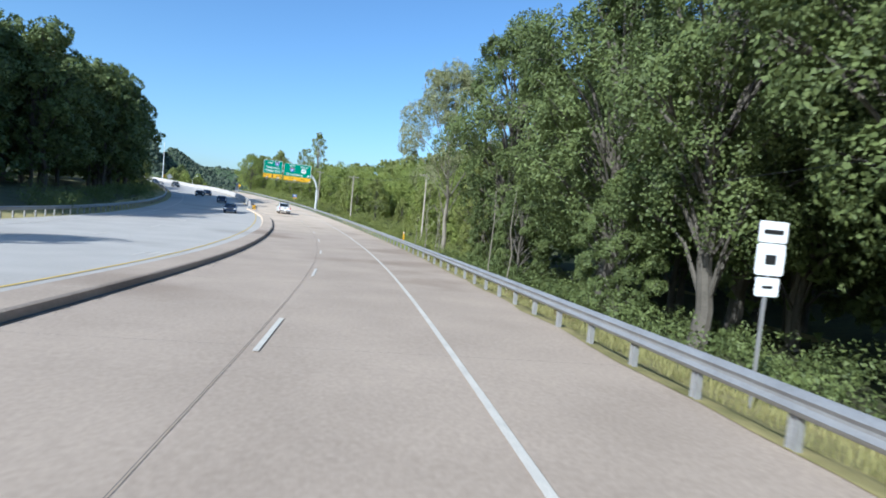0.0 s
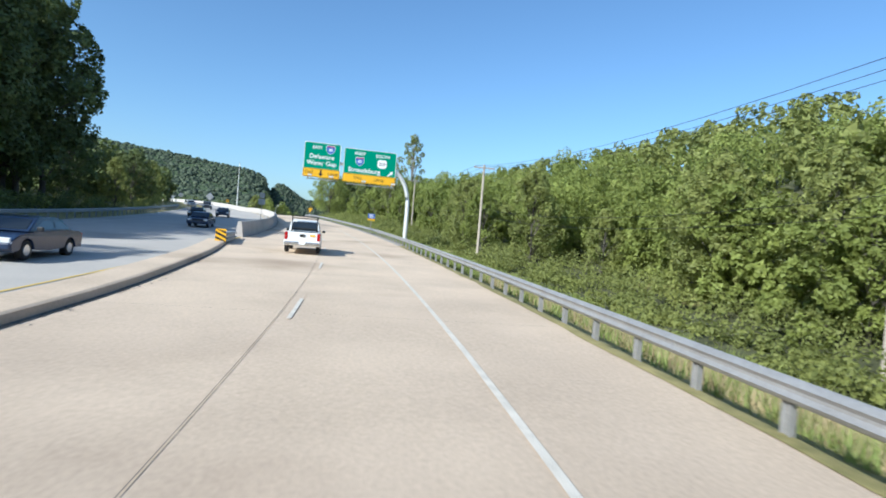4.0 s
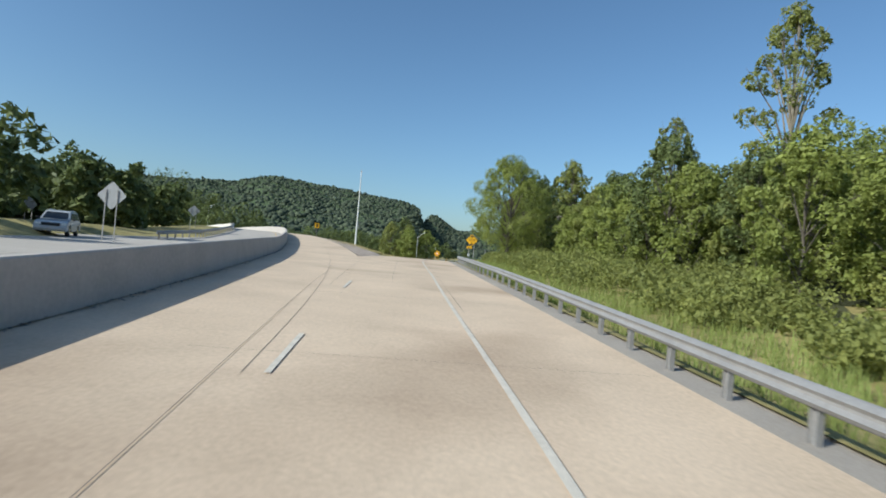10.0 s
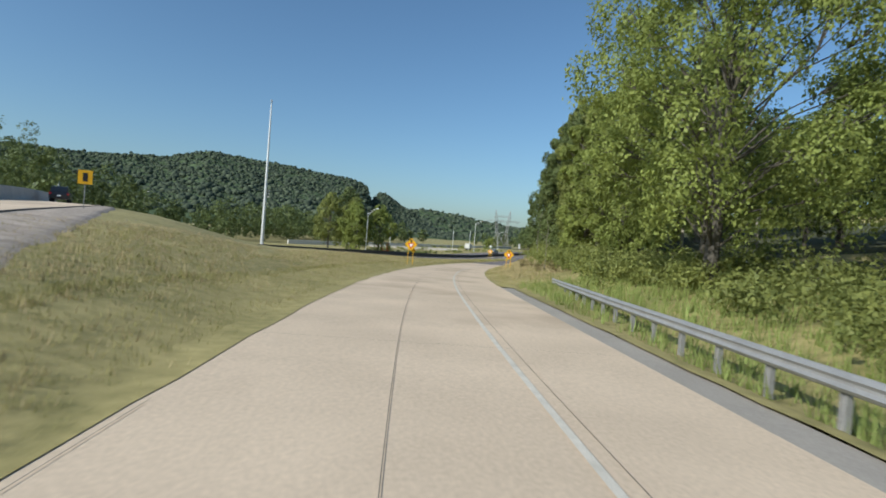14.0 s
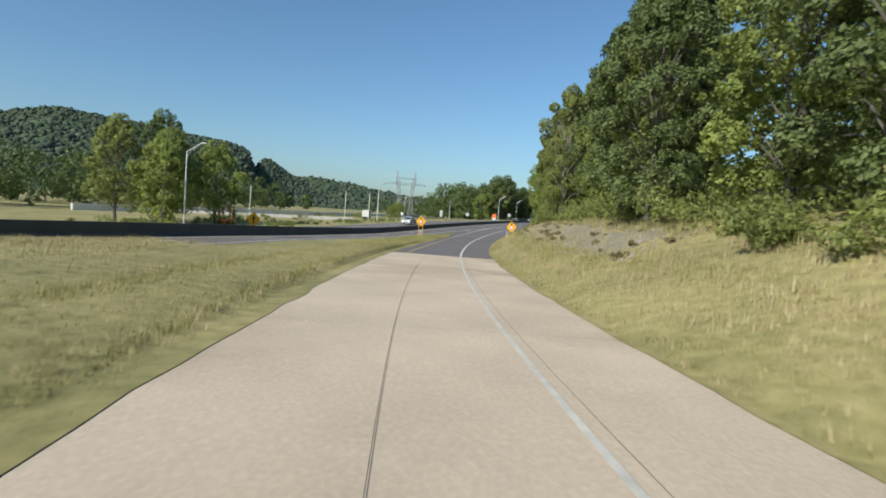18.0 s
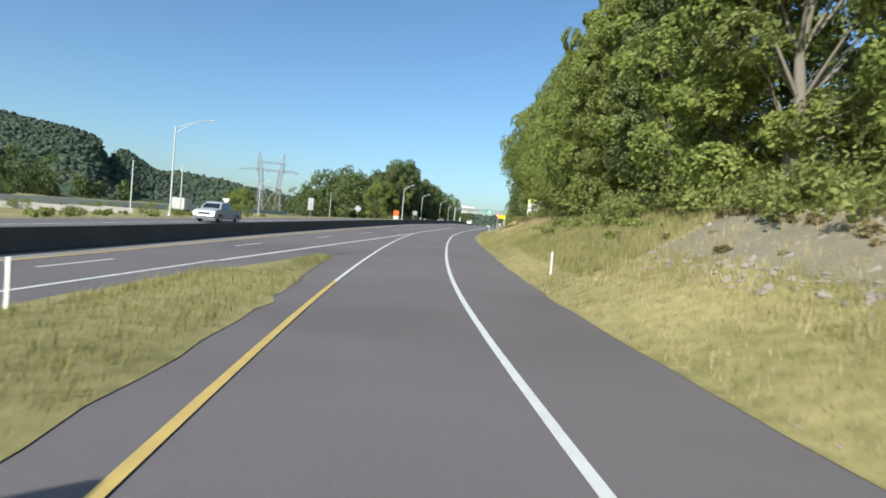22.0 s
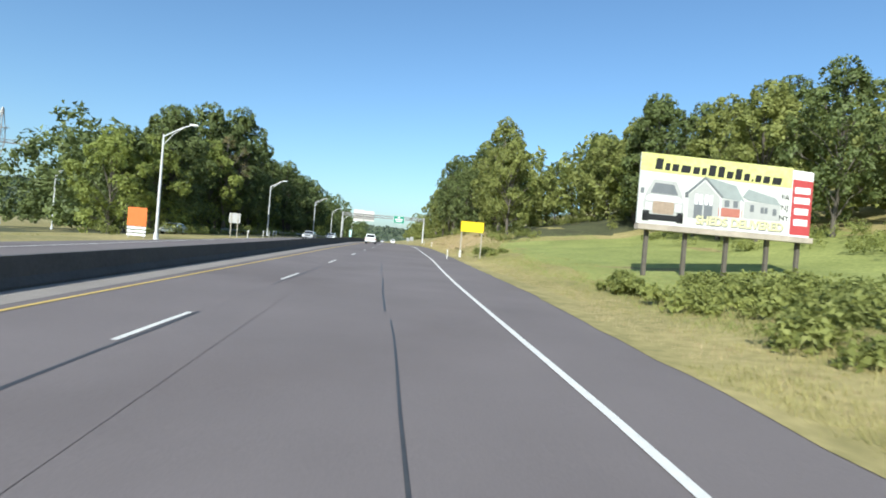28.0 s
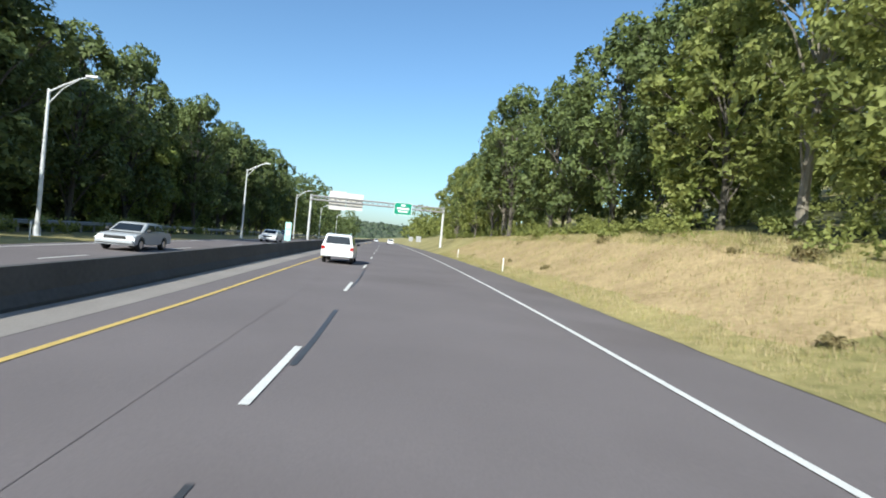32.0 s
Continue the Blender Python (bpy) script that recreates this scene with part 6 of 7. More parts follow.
for a, b, down in wires:
    pa, ha = UP[a]
    pb, hb = UP[b]
    for side in ((-1.0, 0.0, 1.0) if down < 1 else (0.0,)):
        bm = bmesh.new()
        q0, q1 = pa + Vector((side, 0, ha - down)), pb + Vector((side, 0, hb - down))
        pts = [q0.lerp(q1, k / 10) - Vector((0, 0, 0.9 * 4 * (k / 10) * (1 - k / 10))) for k in range(11)]
        tube(bm, pts, 0.013, 5)
        part("wire", bm, BLACK_SIGN, cable)
for a, b, l0 in ((-40, 85, 15.5),):
    bm = bmesh.new()
    q0, q1 = ROAD.at(a, l0, 7), UP[0][0] + Vector((0, 0, 5))
    tube(bm, [q0.lerp(q1, k / 10) - Vector((0, 0, 3.2 * (k / 10) * (1 - k / 10))) for k in range(11)], 0.013, 5)
    part("wire", bm, BLACK_SIGN, cable)


# lattice pylon with two arms
def lattice(bm, a, b, r=0.09):
    tube(bm, [a, b], r, 4)


p = Vector((137.5, 649.8, 0))
p.z = ground_z(p.x, p.y)
t = thing("pylon", "grey lattice steel power pylon with wide arms", "pylon", at=Matrix.Translation(p) @ Matrix.Rotation(ROAD.heading(600) + 0.25, 4, "Z"))
lv = [0, 6, 11.8, 15.8, 19.7, 23, 27.6]
mid = [4.0, 3.9, 3.7, 4.1, 4.7, 5.0, 5.4]
hw = [1.7, 1.1, 0.7, 0.8, 1.0, 0.7, 0.08]
for sx in (-1, 1):
    bm = bmesh.new()
    for i in range(6):
        for ax, ay in ((1, 1), (-1, 1), (-1, -1), (1, -1)):
            a, b = (sx * mid[i] + ax * hw[i], ay * hw[i] * 1.5, lv[i]), (sx * mid[i + 1] + ax * hw[i + 1], ay * hw[i + 1] * 1.5, lv[i + 1])
            lattice(bm, a, b, 0.11)
            lattice(bm, a, (sx * mid[i + 1] - ax * hw[i + 1], ay * hw[i + 1] * 1.5, lv[i + 1]), 0.06)
            lattice(bm, b, (sx * mid[i + 1] + ax * hw[i + 1], -ay * hw[i + 1] * 1.5, lv[i + 1]), 0.05)
    part("tower_leg", bm, STEEL, t)
for sx in (-1, 1):
    for y in (-1.2, 1.2):
        bm = bmesh.new()
        lattice(bm, (sx * 3.3, y, 0.3), (-sx * 3.1, y * 0.8, 11.8), 0.09)
        lattice(bm, (-3.4, y * 0.8, 11.8), (3.4, y * 0.8, 11.8), 0.07)
        part("cross_brace", bm, STEEL, t)
for z, reach in ((19.4, 12.9), (22.8, 6.6)):
    bm = bmesh.new()
    for y in (-0.5, 0.5):
        lattice(bm, (-reach, 0, z), (0, y, z), 0.1)
        lattice(bm, (0, y, z), (reach, 0, z), 0.1)
    lattice(bm, (-reach, 0, z), (reach, 0, z + 0.1), 0.1)
    lattice(bm, (-reach * 0.8, 0, z + 0.75), (reach * 0.8, 0, z + 0.75), 0.08)
    k = -reach * 0.95
    while k < reach * 0.9:
        lattice(bm, (k, 0, z), (k + 0.6, 0, z + 0.7), 0.05)
        lattice(bm, (k + 0.6, 0, z + 0.7), (k + 1.2, 0, z), 0.05)
        k += 1.2
    part("crossarm", bm, STEEL, t)
for x in (-12.6, -0.6, 12.0):
    bm = bmesh.new()
    for k in range(7):
        tube(bm, [(x - 0.22 * k, 0, 19.3 - 0.14 * k), (x - 0.22 * k - 0.1, 0, 19.24 - 0.14 * k)], [0.16, 0.1], 8)
    tube(bm, [(x, 0, 19.35), (x - 1.5, 0, 18.3)], 0.05, 5)
    part("insulator", bm, DARK_WALL, t, "dark string of insulators")

# pale wall of a distant bridge
w0 = sweep("bridge_wall", ROAD, 446, 600, table((446, -108), (520, -82), (600, -70)), [(0.3, -2.5), (0.3, 1.15), (-0.3, 1.15), (-0.3, -2.5)], PARAPET, -2.2, 6)
tagged(w0, "long pale concrete parapet of a distant bridge", "wall", kind="structure")
w1 = sweep("parapet", MAIN, 288, 470, -15.2, [(0.2, 0), (0.15, 1.1), (-0.15, 1.1), (-0.2, 0)], PARAPET, 0, 4)
tagged(w1, "pale concrete parapet along the outer edge of the bridge road", "wall", kind="structure")

# ---- billboard ----
t = thing("billboard", "wide billboard advertising garden sheds on dark steel posts in a field", "billboard", at=ROAD.spot(540, 20.0))
ZB, ZT = 3.95, 8.05
panel(t, [(-5.4, ZB), (4.1, ZB), (4.1, ZT - 0.05), (-5.4, ZT)], 0.12, PRINT_WHITE, name="poster", label="white and yellow printed shed poster")
panel(t, [(-5.4, ZT - 1.05), (4.1, ZT - 1.25), (4.1, ZT - 0.05), (-5.4, ZT)], 0.01, PRINT_YELLOW, y=-0.012, name="yellow_band")
shape_x = -4.55
for k, (w_, tall_) in enumerate(((0.52, 1), (0.34, 0), (0.46, 0), (0.66, 0), (0.46, 0), (0.34, 0), (0.5, 1), (0.46, 1), (0.46, 0), (0.46, 1), (0.42, 0), (0.14, 2), (0.42, 0), (0.48, 0), (0.68, 0))):
    h_ = (0.42, 0.64, 0.14)[tall_]
    slope = -0.03 * (shape_x + w_ / 2 + 5.4)
    z_ = ZT - 0.88 + slope + h_ / 2
    panel(t, [(shape_x, z_ - h_ / 2), (shape_x + w_ * 0.86, z_ - h_ / 2), (shape_x + w_ * 0.98, z_ + h_ / 2), (shape_x + w_ * 0.12, z_ + h_ / 2)], 0.008, BLACK_SIGN, y=-0.024, name="brand_shape")
    shape_x += w_ + 0.085
panel(t, [(-5.0, 4.2), (-2.7, 4.2), (-2.6, 5.15), (-2.75, 5.75), (-3.15, 6.5), (-4.55, 6.55), (-4.95, 5.8), (-5.1, 5.2)], 0.01, PRINT_SHADE, y=-0.012, name="pictured_truck")
panel(t, [(-4.7, 5.75), (-3.0, 5.72), (-3.3, 6.32), (-4.45, 6.36)], 0.006, PRINT_DARK, y=-0.018, name="truck_windscreen")
panel(t, [(-4.95, 5.5), (-4.7, 5.66), (-3.0, 5.64), (-2.72, 5.46), (-2.8, 5.3), (-4.9, 5.32)], 0.006, WHITE_SIGN, y=-0.02, name="truck_bonnet")
panel(t, rounded(1.3, 0.72, 0.1, -3.85, 4.93), 0.006, PRINT_BROWN, y=-0.022, name="truck_grille")
bars(t, [(-4.75, 4.98, 0.34, 0.4), (-2.95, 4.98, 0.34, 0.4)], WHITE_SIGN, y=-0.022, name="truck_lamp")
bars(t, [(-3.85, 4.36, 2.5, 0.34), (-4.9, 4.42, 0.4, 0.6), (-2.8, 4.42, 0.4, 0.6)], BLACK_SIGN, y=-0.024, name="truck_shadow")
bars(t, [(-5.2, 5.85, 0.22, 0.32), (-2.48, 5.82, 0.22, 0.32)], PRINT_DARK, y=-0.022, name="truck_mirror")
# sheds: a gabled front, a long roof with a porch, a low pale wing
panel(t, [(-2.35, 4.5), (-0.45, 4.5), (-0.45, 5.85), (-1.4, 6.7), (-2.35, 5.85)], 0.008, PRINT_SHADE, y=-0.014, name="pictured_shed")
panel(t, [(-2.55, 5.72), (-1.4, 6.82), (-0.25, 5.78), (-0.25, 5.95), (-1.4, 7.0), (-2.55, 5.92)], 0.008, PRINT_DARK, y=-0.022, name="pictured_gable")
panel(t, [(-1.4, 6.98), (0.55, 6.62), (1.15, 5.72), (-0.3, 5.82)], 0.008, PRINT_ROOF, y=-0.018, name="pictured_roof")
bars(t, [(-1.72, 5.0, 0.52, 1.0), (-1.1, 5.0, 0.52, 1.0)], PRINT_DARK, y=-0.022, name="pictured_door")
bars(t, [(-1.86, 5.62, 0.2, 0.6), (-1.58, 5.62, 0.2, 0.6), (-1.24, 5.62, 0.2, 0.6), (-0.96, 5.62, 0.2, 0.6)], WHITE_SIGN, y=-0.026, name="pictured_pane")
bars(t, [(0.3, 5.28, 1.5, 0.95)], PRINT_SHADE, y=-0.016, name="pictured_wall")
bars(t, [(0.3, 5.0, 1.5, 0.5)], PRINT_BRICK, y=-0.020, name="pictured_brick")
bars(t, [(0.05, 5.52, 0.3, 0.4), (0.6, 5.52, 0.3, 0.4)], PRINT_DARK, y=-0.022, name="pictured_window")
bars(t, [(-0.35, 5.2, 0.07, 1.2), (0.95, 5.2, 0.07, 1.2)], WHITE_SIGN, y=-0.026, name="pictured_porch_post")
bars(t, [(2.3, 5.25, 2.3, 1.0)], PRINT_SHADE, y=-0.013, name="pictured_wall")
panel(t, [(1.0, 6.0), (1.35, 6.5), (3.1, 6.12), (3.5, 5.68), (1.4, 5.82)], 0.01, PRINT_ROOF, y=-0.016, name="pictured_roof")
bars(t, [(1.65, 5.38, 0.24, 0.42), (2.3, 5.32, 0.2, 0.36), (2.55, 5.32, 0.2, 0.36), (3.1, 5.26, 0.24, 0.4)], PRINT_DARK, y=-0.018, name="pictured_window")
words(t, "SHEDS DELIVERED", 0.68, 0.98, 4.36, PRINT_DARK, -0.026, wide=1.0, bold=0.03, name="legend_shadow")
words(t, "SHEDS DELIVERED", 0.68, 0.95, 4.40, PRINT_CREAM, -0.036, wide=1.0, bold=0.022)
for k, q in enumerate(("PA", "NJ", "NY")):
    words(t, q, 0.46, 3.72, 6.2 - k * 0.62, BLACK_SIGN, -0.02)
panel(t, [(4.1, ZB), (5.45, ZB), (5.45, ZT - 0.2), (4.1, ZT - 0.15)], 0.12, WHITE_SIGN, y=0.004, name="side_poster")
panel(t, [(4.15, ZB + 0.1), (5.45, ZB + 0.1), (5.45, ZT - 0.75), (4.15, ZT - 0.7)], 0.01, PRINT_RED, y=-0.01, name="red_field")
bars(t, [(4.8, 6.7, 1.0, 0.38), (4.8, 6.1, 1.0, 0.38), (4.8, 5.45, 0.9, 0.38), (4.8, 4.8, 0.9, 0.38)], WHITE_SIGN, y=-0.02)
bm = bmesh.new()
box(bm, (10.9, 0.5, 0.32), (0.0, -0.1, ZB - 0.2), bevel=0.02)
part("catwalk", bm, WOOD, t)
zg = min(ground_z(*ROAD.at(540, 20 + x).xy) for x in (-4, 4)) - ROAD.at(540).z - 0.5
for x in (-4.6, -2.2, 0.4, 3.0, 5.0):
    bm = bmesh.new()
    box(bm, (0.22, 0.22, ZT - 0.6 - zg), (x, 0.32, (ZT - 0.6 + zg) / 2), bevel=0.02)
    part("post", bm, BARK, t, "dark rusty steel post")
bm = bmesh.new()
for z in (ZB + 0.8, ZT - 0.9):
    box(bm, (10.6, 0.1, 0.14), (0, 0.2, z))
part("back_rail", bm, WOOD, t)

# ---- boards along the highway ----
t = thing("message_board", "plain lemon yellow board on two posts in the grass", "road sign", at=ROAD.spot(564, 8.85))
panel(t, rounded(2.3, 1.03, 0.03, 0, 3.39), 0.02, LEMON_SIGN)
frame_ring(t, rounded(2.28, 1.01, 0.03, 0, 3.39), rounded(2.2, 0.93, 0.02, 0, 3.39), YELLOW_SIGN)
for z_, gaps in ((3.68, ((-0.62, 0.75), (0.42, 1.05))), (3.4, ((-0.5, 0.62), (0.4, 0.95))), (3.12, ((-0.3, 0.5), (0.45, 0.8)))):
    bars(t, [(x_, z_, w_, 0.1) for x_, w_ in gaps], OLIVE_INK)
bars(t, [(0, 3.54, 2.1, 0.02)], OLIVE_INK, name="fold_line")
sign_post(t, -1.03, 3.6, 0.3, PALE_POST, 0.1)
sign_post(t, 1.0, 3.6, 0.3, PALE_POST, 0.1)
bm = bmesh.new()
tube(bm, [(-1.03, 0.06, 0.3), (-1.03, 0.06, 1.0)], 0.12, 10)
part("foot", bm, PARAPET, t)
t = thing("yield_sign", "red and white yield triangle on a post by the merge", "road sign", at=ROAD.spot(502, 6.9))
panel(t, [(-0.5, 3.35), (0, 2.5), (0.5, 3.35)], 0.012, RED_SIGN, name="triangle")
panel(t, [(-0.27, 3.22), (0, 2.76), (0.27, 3.22)], 0.01, WHITE_SIGN, y=-0.012, name="triangle_field")
sign_post(t, 0, 3.0, 0, STEEL)
# gantry
t = thing("sign_gantry", "pale steel truss gantry over the highway with green and white signs", "sign gantry", at=ROAD.spot(680, 0))
bm = bmesh.new()
for z in (7.65, 8.35):
    for y in (-0.4, 0.4):
        tube(bm, [(-14.5, y, z), (10.6, y, z)], 0.13, 6)
for k in range(25):
    x = -14.5 + k
    tube(bm, [(x, -0.4, 7.65 if k % 2 else 8.35), (x + 1, -0.4, 8.35 if k % 2 else 7.65)], 0.04, 4)
    tube(bm, [(x, 0.4, 8.35 if k % 2 else 7.65), (x + 1, 0.4, 7.65 if k % 2 else 8.35)], 0.04, 4)
part("truss", bm, STEEL, t)
for x in (-14.4, 10.5):
    bm = bmesh.new()
    tube(bm, [(x, 0, -1.2), (x, 0, 8.6)], [0.26, 0.2], 12)
    part("column", bm, POLE, t)
panel(t, rounded(3.3, 2.3, 0.15, 2.75, 7.5), 0.06, GREEN_SIGN, y=-0.55, name="green_panel")
frame_ring(t, rounded(3.26, 2.26, 0.15, 2.75, 7.5), rounded(3.12, 2.12, 0.12, 2.75, 7.5), WHITE_SIGN, y=-0.56)
bars(t, [(2.75, 8.15, 0.8, 0.35), (2.75, 7.55, 2.3, 0.35), (2.75, 7.0, 1.8, 0.3)], WHITE_SIGN, y=-0.57)
panel(t, rounded(3.1, 3.5, 0.05, -9.6, 7.9), 0.06, PARAPET, y=0.5, name="sign_back")
panel(t, rounded(3.1, 3.1, 0.05, -6.4, 7.9), 0.06, PARAPET, y=0.5, name="sign_back")
# orange and white board, white sign, blue-green plate, small posts
t = thing("work_board", "orange board above white slats on a stand in the grass", "road sign", at=ROAD.spot(560, -21.2, lift(560)) @ Matrix.Rotation(radians(8), 4, "Z"))
panel(t, rounded(1.5, 1.6, 0.04, 0, 1.75), 0.05, ORANGE_SIGN)
for k in range(3):
    panel(t, rounded(1.5, 0.2, 0.03, 0, 0.78 - k * 0.3), 0.04, WHITE_SIGN, name="slat")
for x in (-0.6, 0.6):
    sign_post(t, x, 1.0, -0.5, GREY_BACK)
t = thing("road_sign", "pale ribbed back of a rectangular sign on two legs", "road sign", at=ROAD.spot(583, -19.4))
panel(t, rounded(1.4, 1.28, 0.02, 0, 2.4), 0.012, PRINT_SHADE)
bars(t, [(0, 1.86 + 0.135 * k, 1.36, 0.035) for k in range(9)], GREY_BACK, name="rib")
for x in (-0.42, 0.42):
    sign_post(t, x, 3.0, -0.5, PALE_POST, 0.1, y=-0.06)
for s_, l_, c in ((615, -4.9 - 2.4, GREEN_SIGN),):
    t = thing("marker_plate", "narrow blue-green plate standing on the median barrier", "road sign", at=ROAD.spot(s_, med(s_) - 0.3))
    panel(t, rounded(0.42, 1.3, 0.03, 0, 1.6), 0.012, TEAL_SIGN)
    bars(t, [(0, 2.0, 0.25, 0.3), (0, 1.5, 0.25, 0.3)], WHITE_SIGN)
    sign_post(t, 0, 1.2, 0.8, STEEL)
back_sign(ROAD, 524, -23.5, 2.1, 1.15, 1.1, (0.0,), "pale back of a diamond sign beyond the highway", -0.8, dia=True)
back_sign(ROAD, 493, -24, 2.2, 0.9, 2.0, (0.0,), "pale green back of a tall board beyond the highway", -0.8)
t = thing("road_sign", "white back of a triangular sign in the grass", "road sign", at=ROAD.spot(478, -31, -0.6))
panel(t, [(-0.5, 2.6), (0, 1.7), (0.5, 2.6)], 0.012, WHITE_SIGN, name="back")
sign_post(t, 0, 2.4, -0.8, WHITE_LINE)
for s_ in (720, 760):
    back_sign(ROAD, s_, 8.8, 2.4, 1.3, 1.5, (0.0,), "pale roadside sign by the shoulder", -0.2)


def delineator(s, l, material, h=1.1):
    p = on_ground(s, l, None, 0.05)
    t = thing("delineator_post", "thin plastic roadside delineator post", "marker post", "delineators", Matrix.Translation(p) @ Matrix.Rotation(ROAD.heading(s), 4, "Z"))
    bm = bmesh.new()
    box(bm, (0.09, 0.025, h), (0, 0, h / 2), bevel=0.008)
    part("post", bm, material, t)
    bm = bmesh.new()
    box(bm, (0.08, 0.03, 0.14), (0, -0.005, h - 0.12))
    part("reflector", bm, WHITE_SIGN, t)


for s_, l_, c in ((564.5, 6.6, PARAPET), (582.5, -17.5, PARAPET), (586.5, -18.4, PALE_POST), (589.6, -17.2, PARAPET), (595.5, -17.7, PARAPET), (601.4, -18.3, PARAPET), (607, -19.0, PARAPET), (615, 8.6, WHITE_LINE), (640, 8.6, WHITE_LINE), (427, 5.9, WHITE_LINE), (413.8, -6.8, WHITE_LINE), (500, 5.6, WHITE_LINE), (60, 8.2, YELLOW_SIGN), (66, 9.5, YELLOW_SIGN)):
    delineator(s_, l_, c, 1.9 if c is YELLOW_SIGN else 1.1)
# red cabinet on a frame and a pale box beyond the highway
t = thing("equipment_rack", "rusty red steel equipment frame beyond the median", "frame", at=Matrix.Translation((40.5, 442.3, ground_z(40.5, 442.3))) @ Matrix.Rotation(ROAD.heading(430), 4, "Z"))
for x in (-1.2, 1.2):
    for y in (-0.6, 0.6):
        bm = bmesh.new()
        box(bm, (0.25, 0.25, 3.6), (x, y, 1.8), bevel=0.02)
        part("upright", bm, ORANGE_SIGN, t)
bm = bmesh.new()
box(bm, (2.9, 1.6, 0.25), (0, 0, 3.6), bevel=0.02)
part("top", bm, WOOD, t)
bm = bmesh.new()
box(bm, (2.4, 1.2, 0.7), (0, 0, 0.5), bevel=0.03)
part("cabinet", bm, ORANGE_SIGN, t)
t = thing("storage_box", "pale box trailer far beyond the highway", "container", at=Matrix.Translation((86, 520, ground_z(86, 520))) @ Matrix.Rotation(1.2, 4, "Z"))
bm = bmesh.new()
box(bm, (6, 2.4, 2.4), (0, 0, 1.9), bevel=0.04)
part("body", bm, PARAPET, t)
bm = bmesh.new()
box(bm, (5.6, 2.0, 0.8), (0, 0, 0.4))
part("underframe", bm, BLACK_SIGN, t)


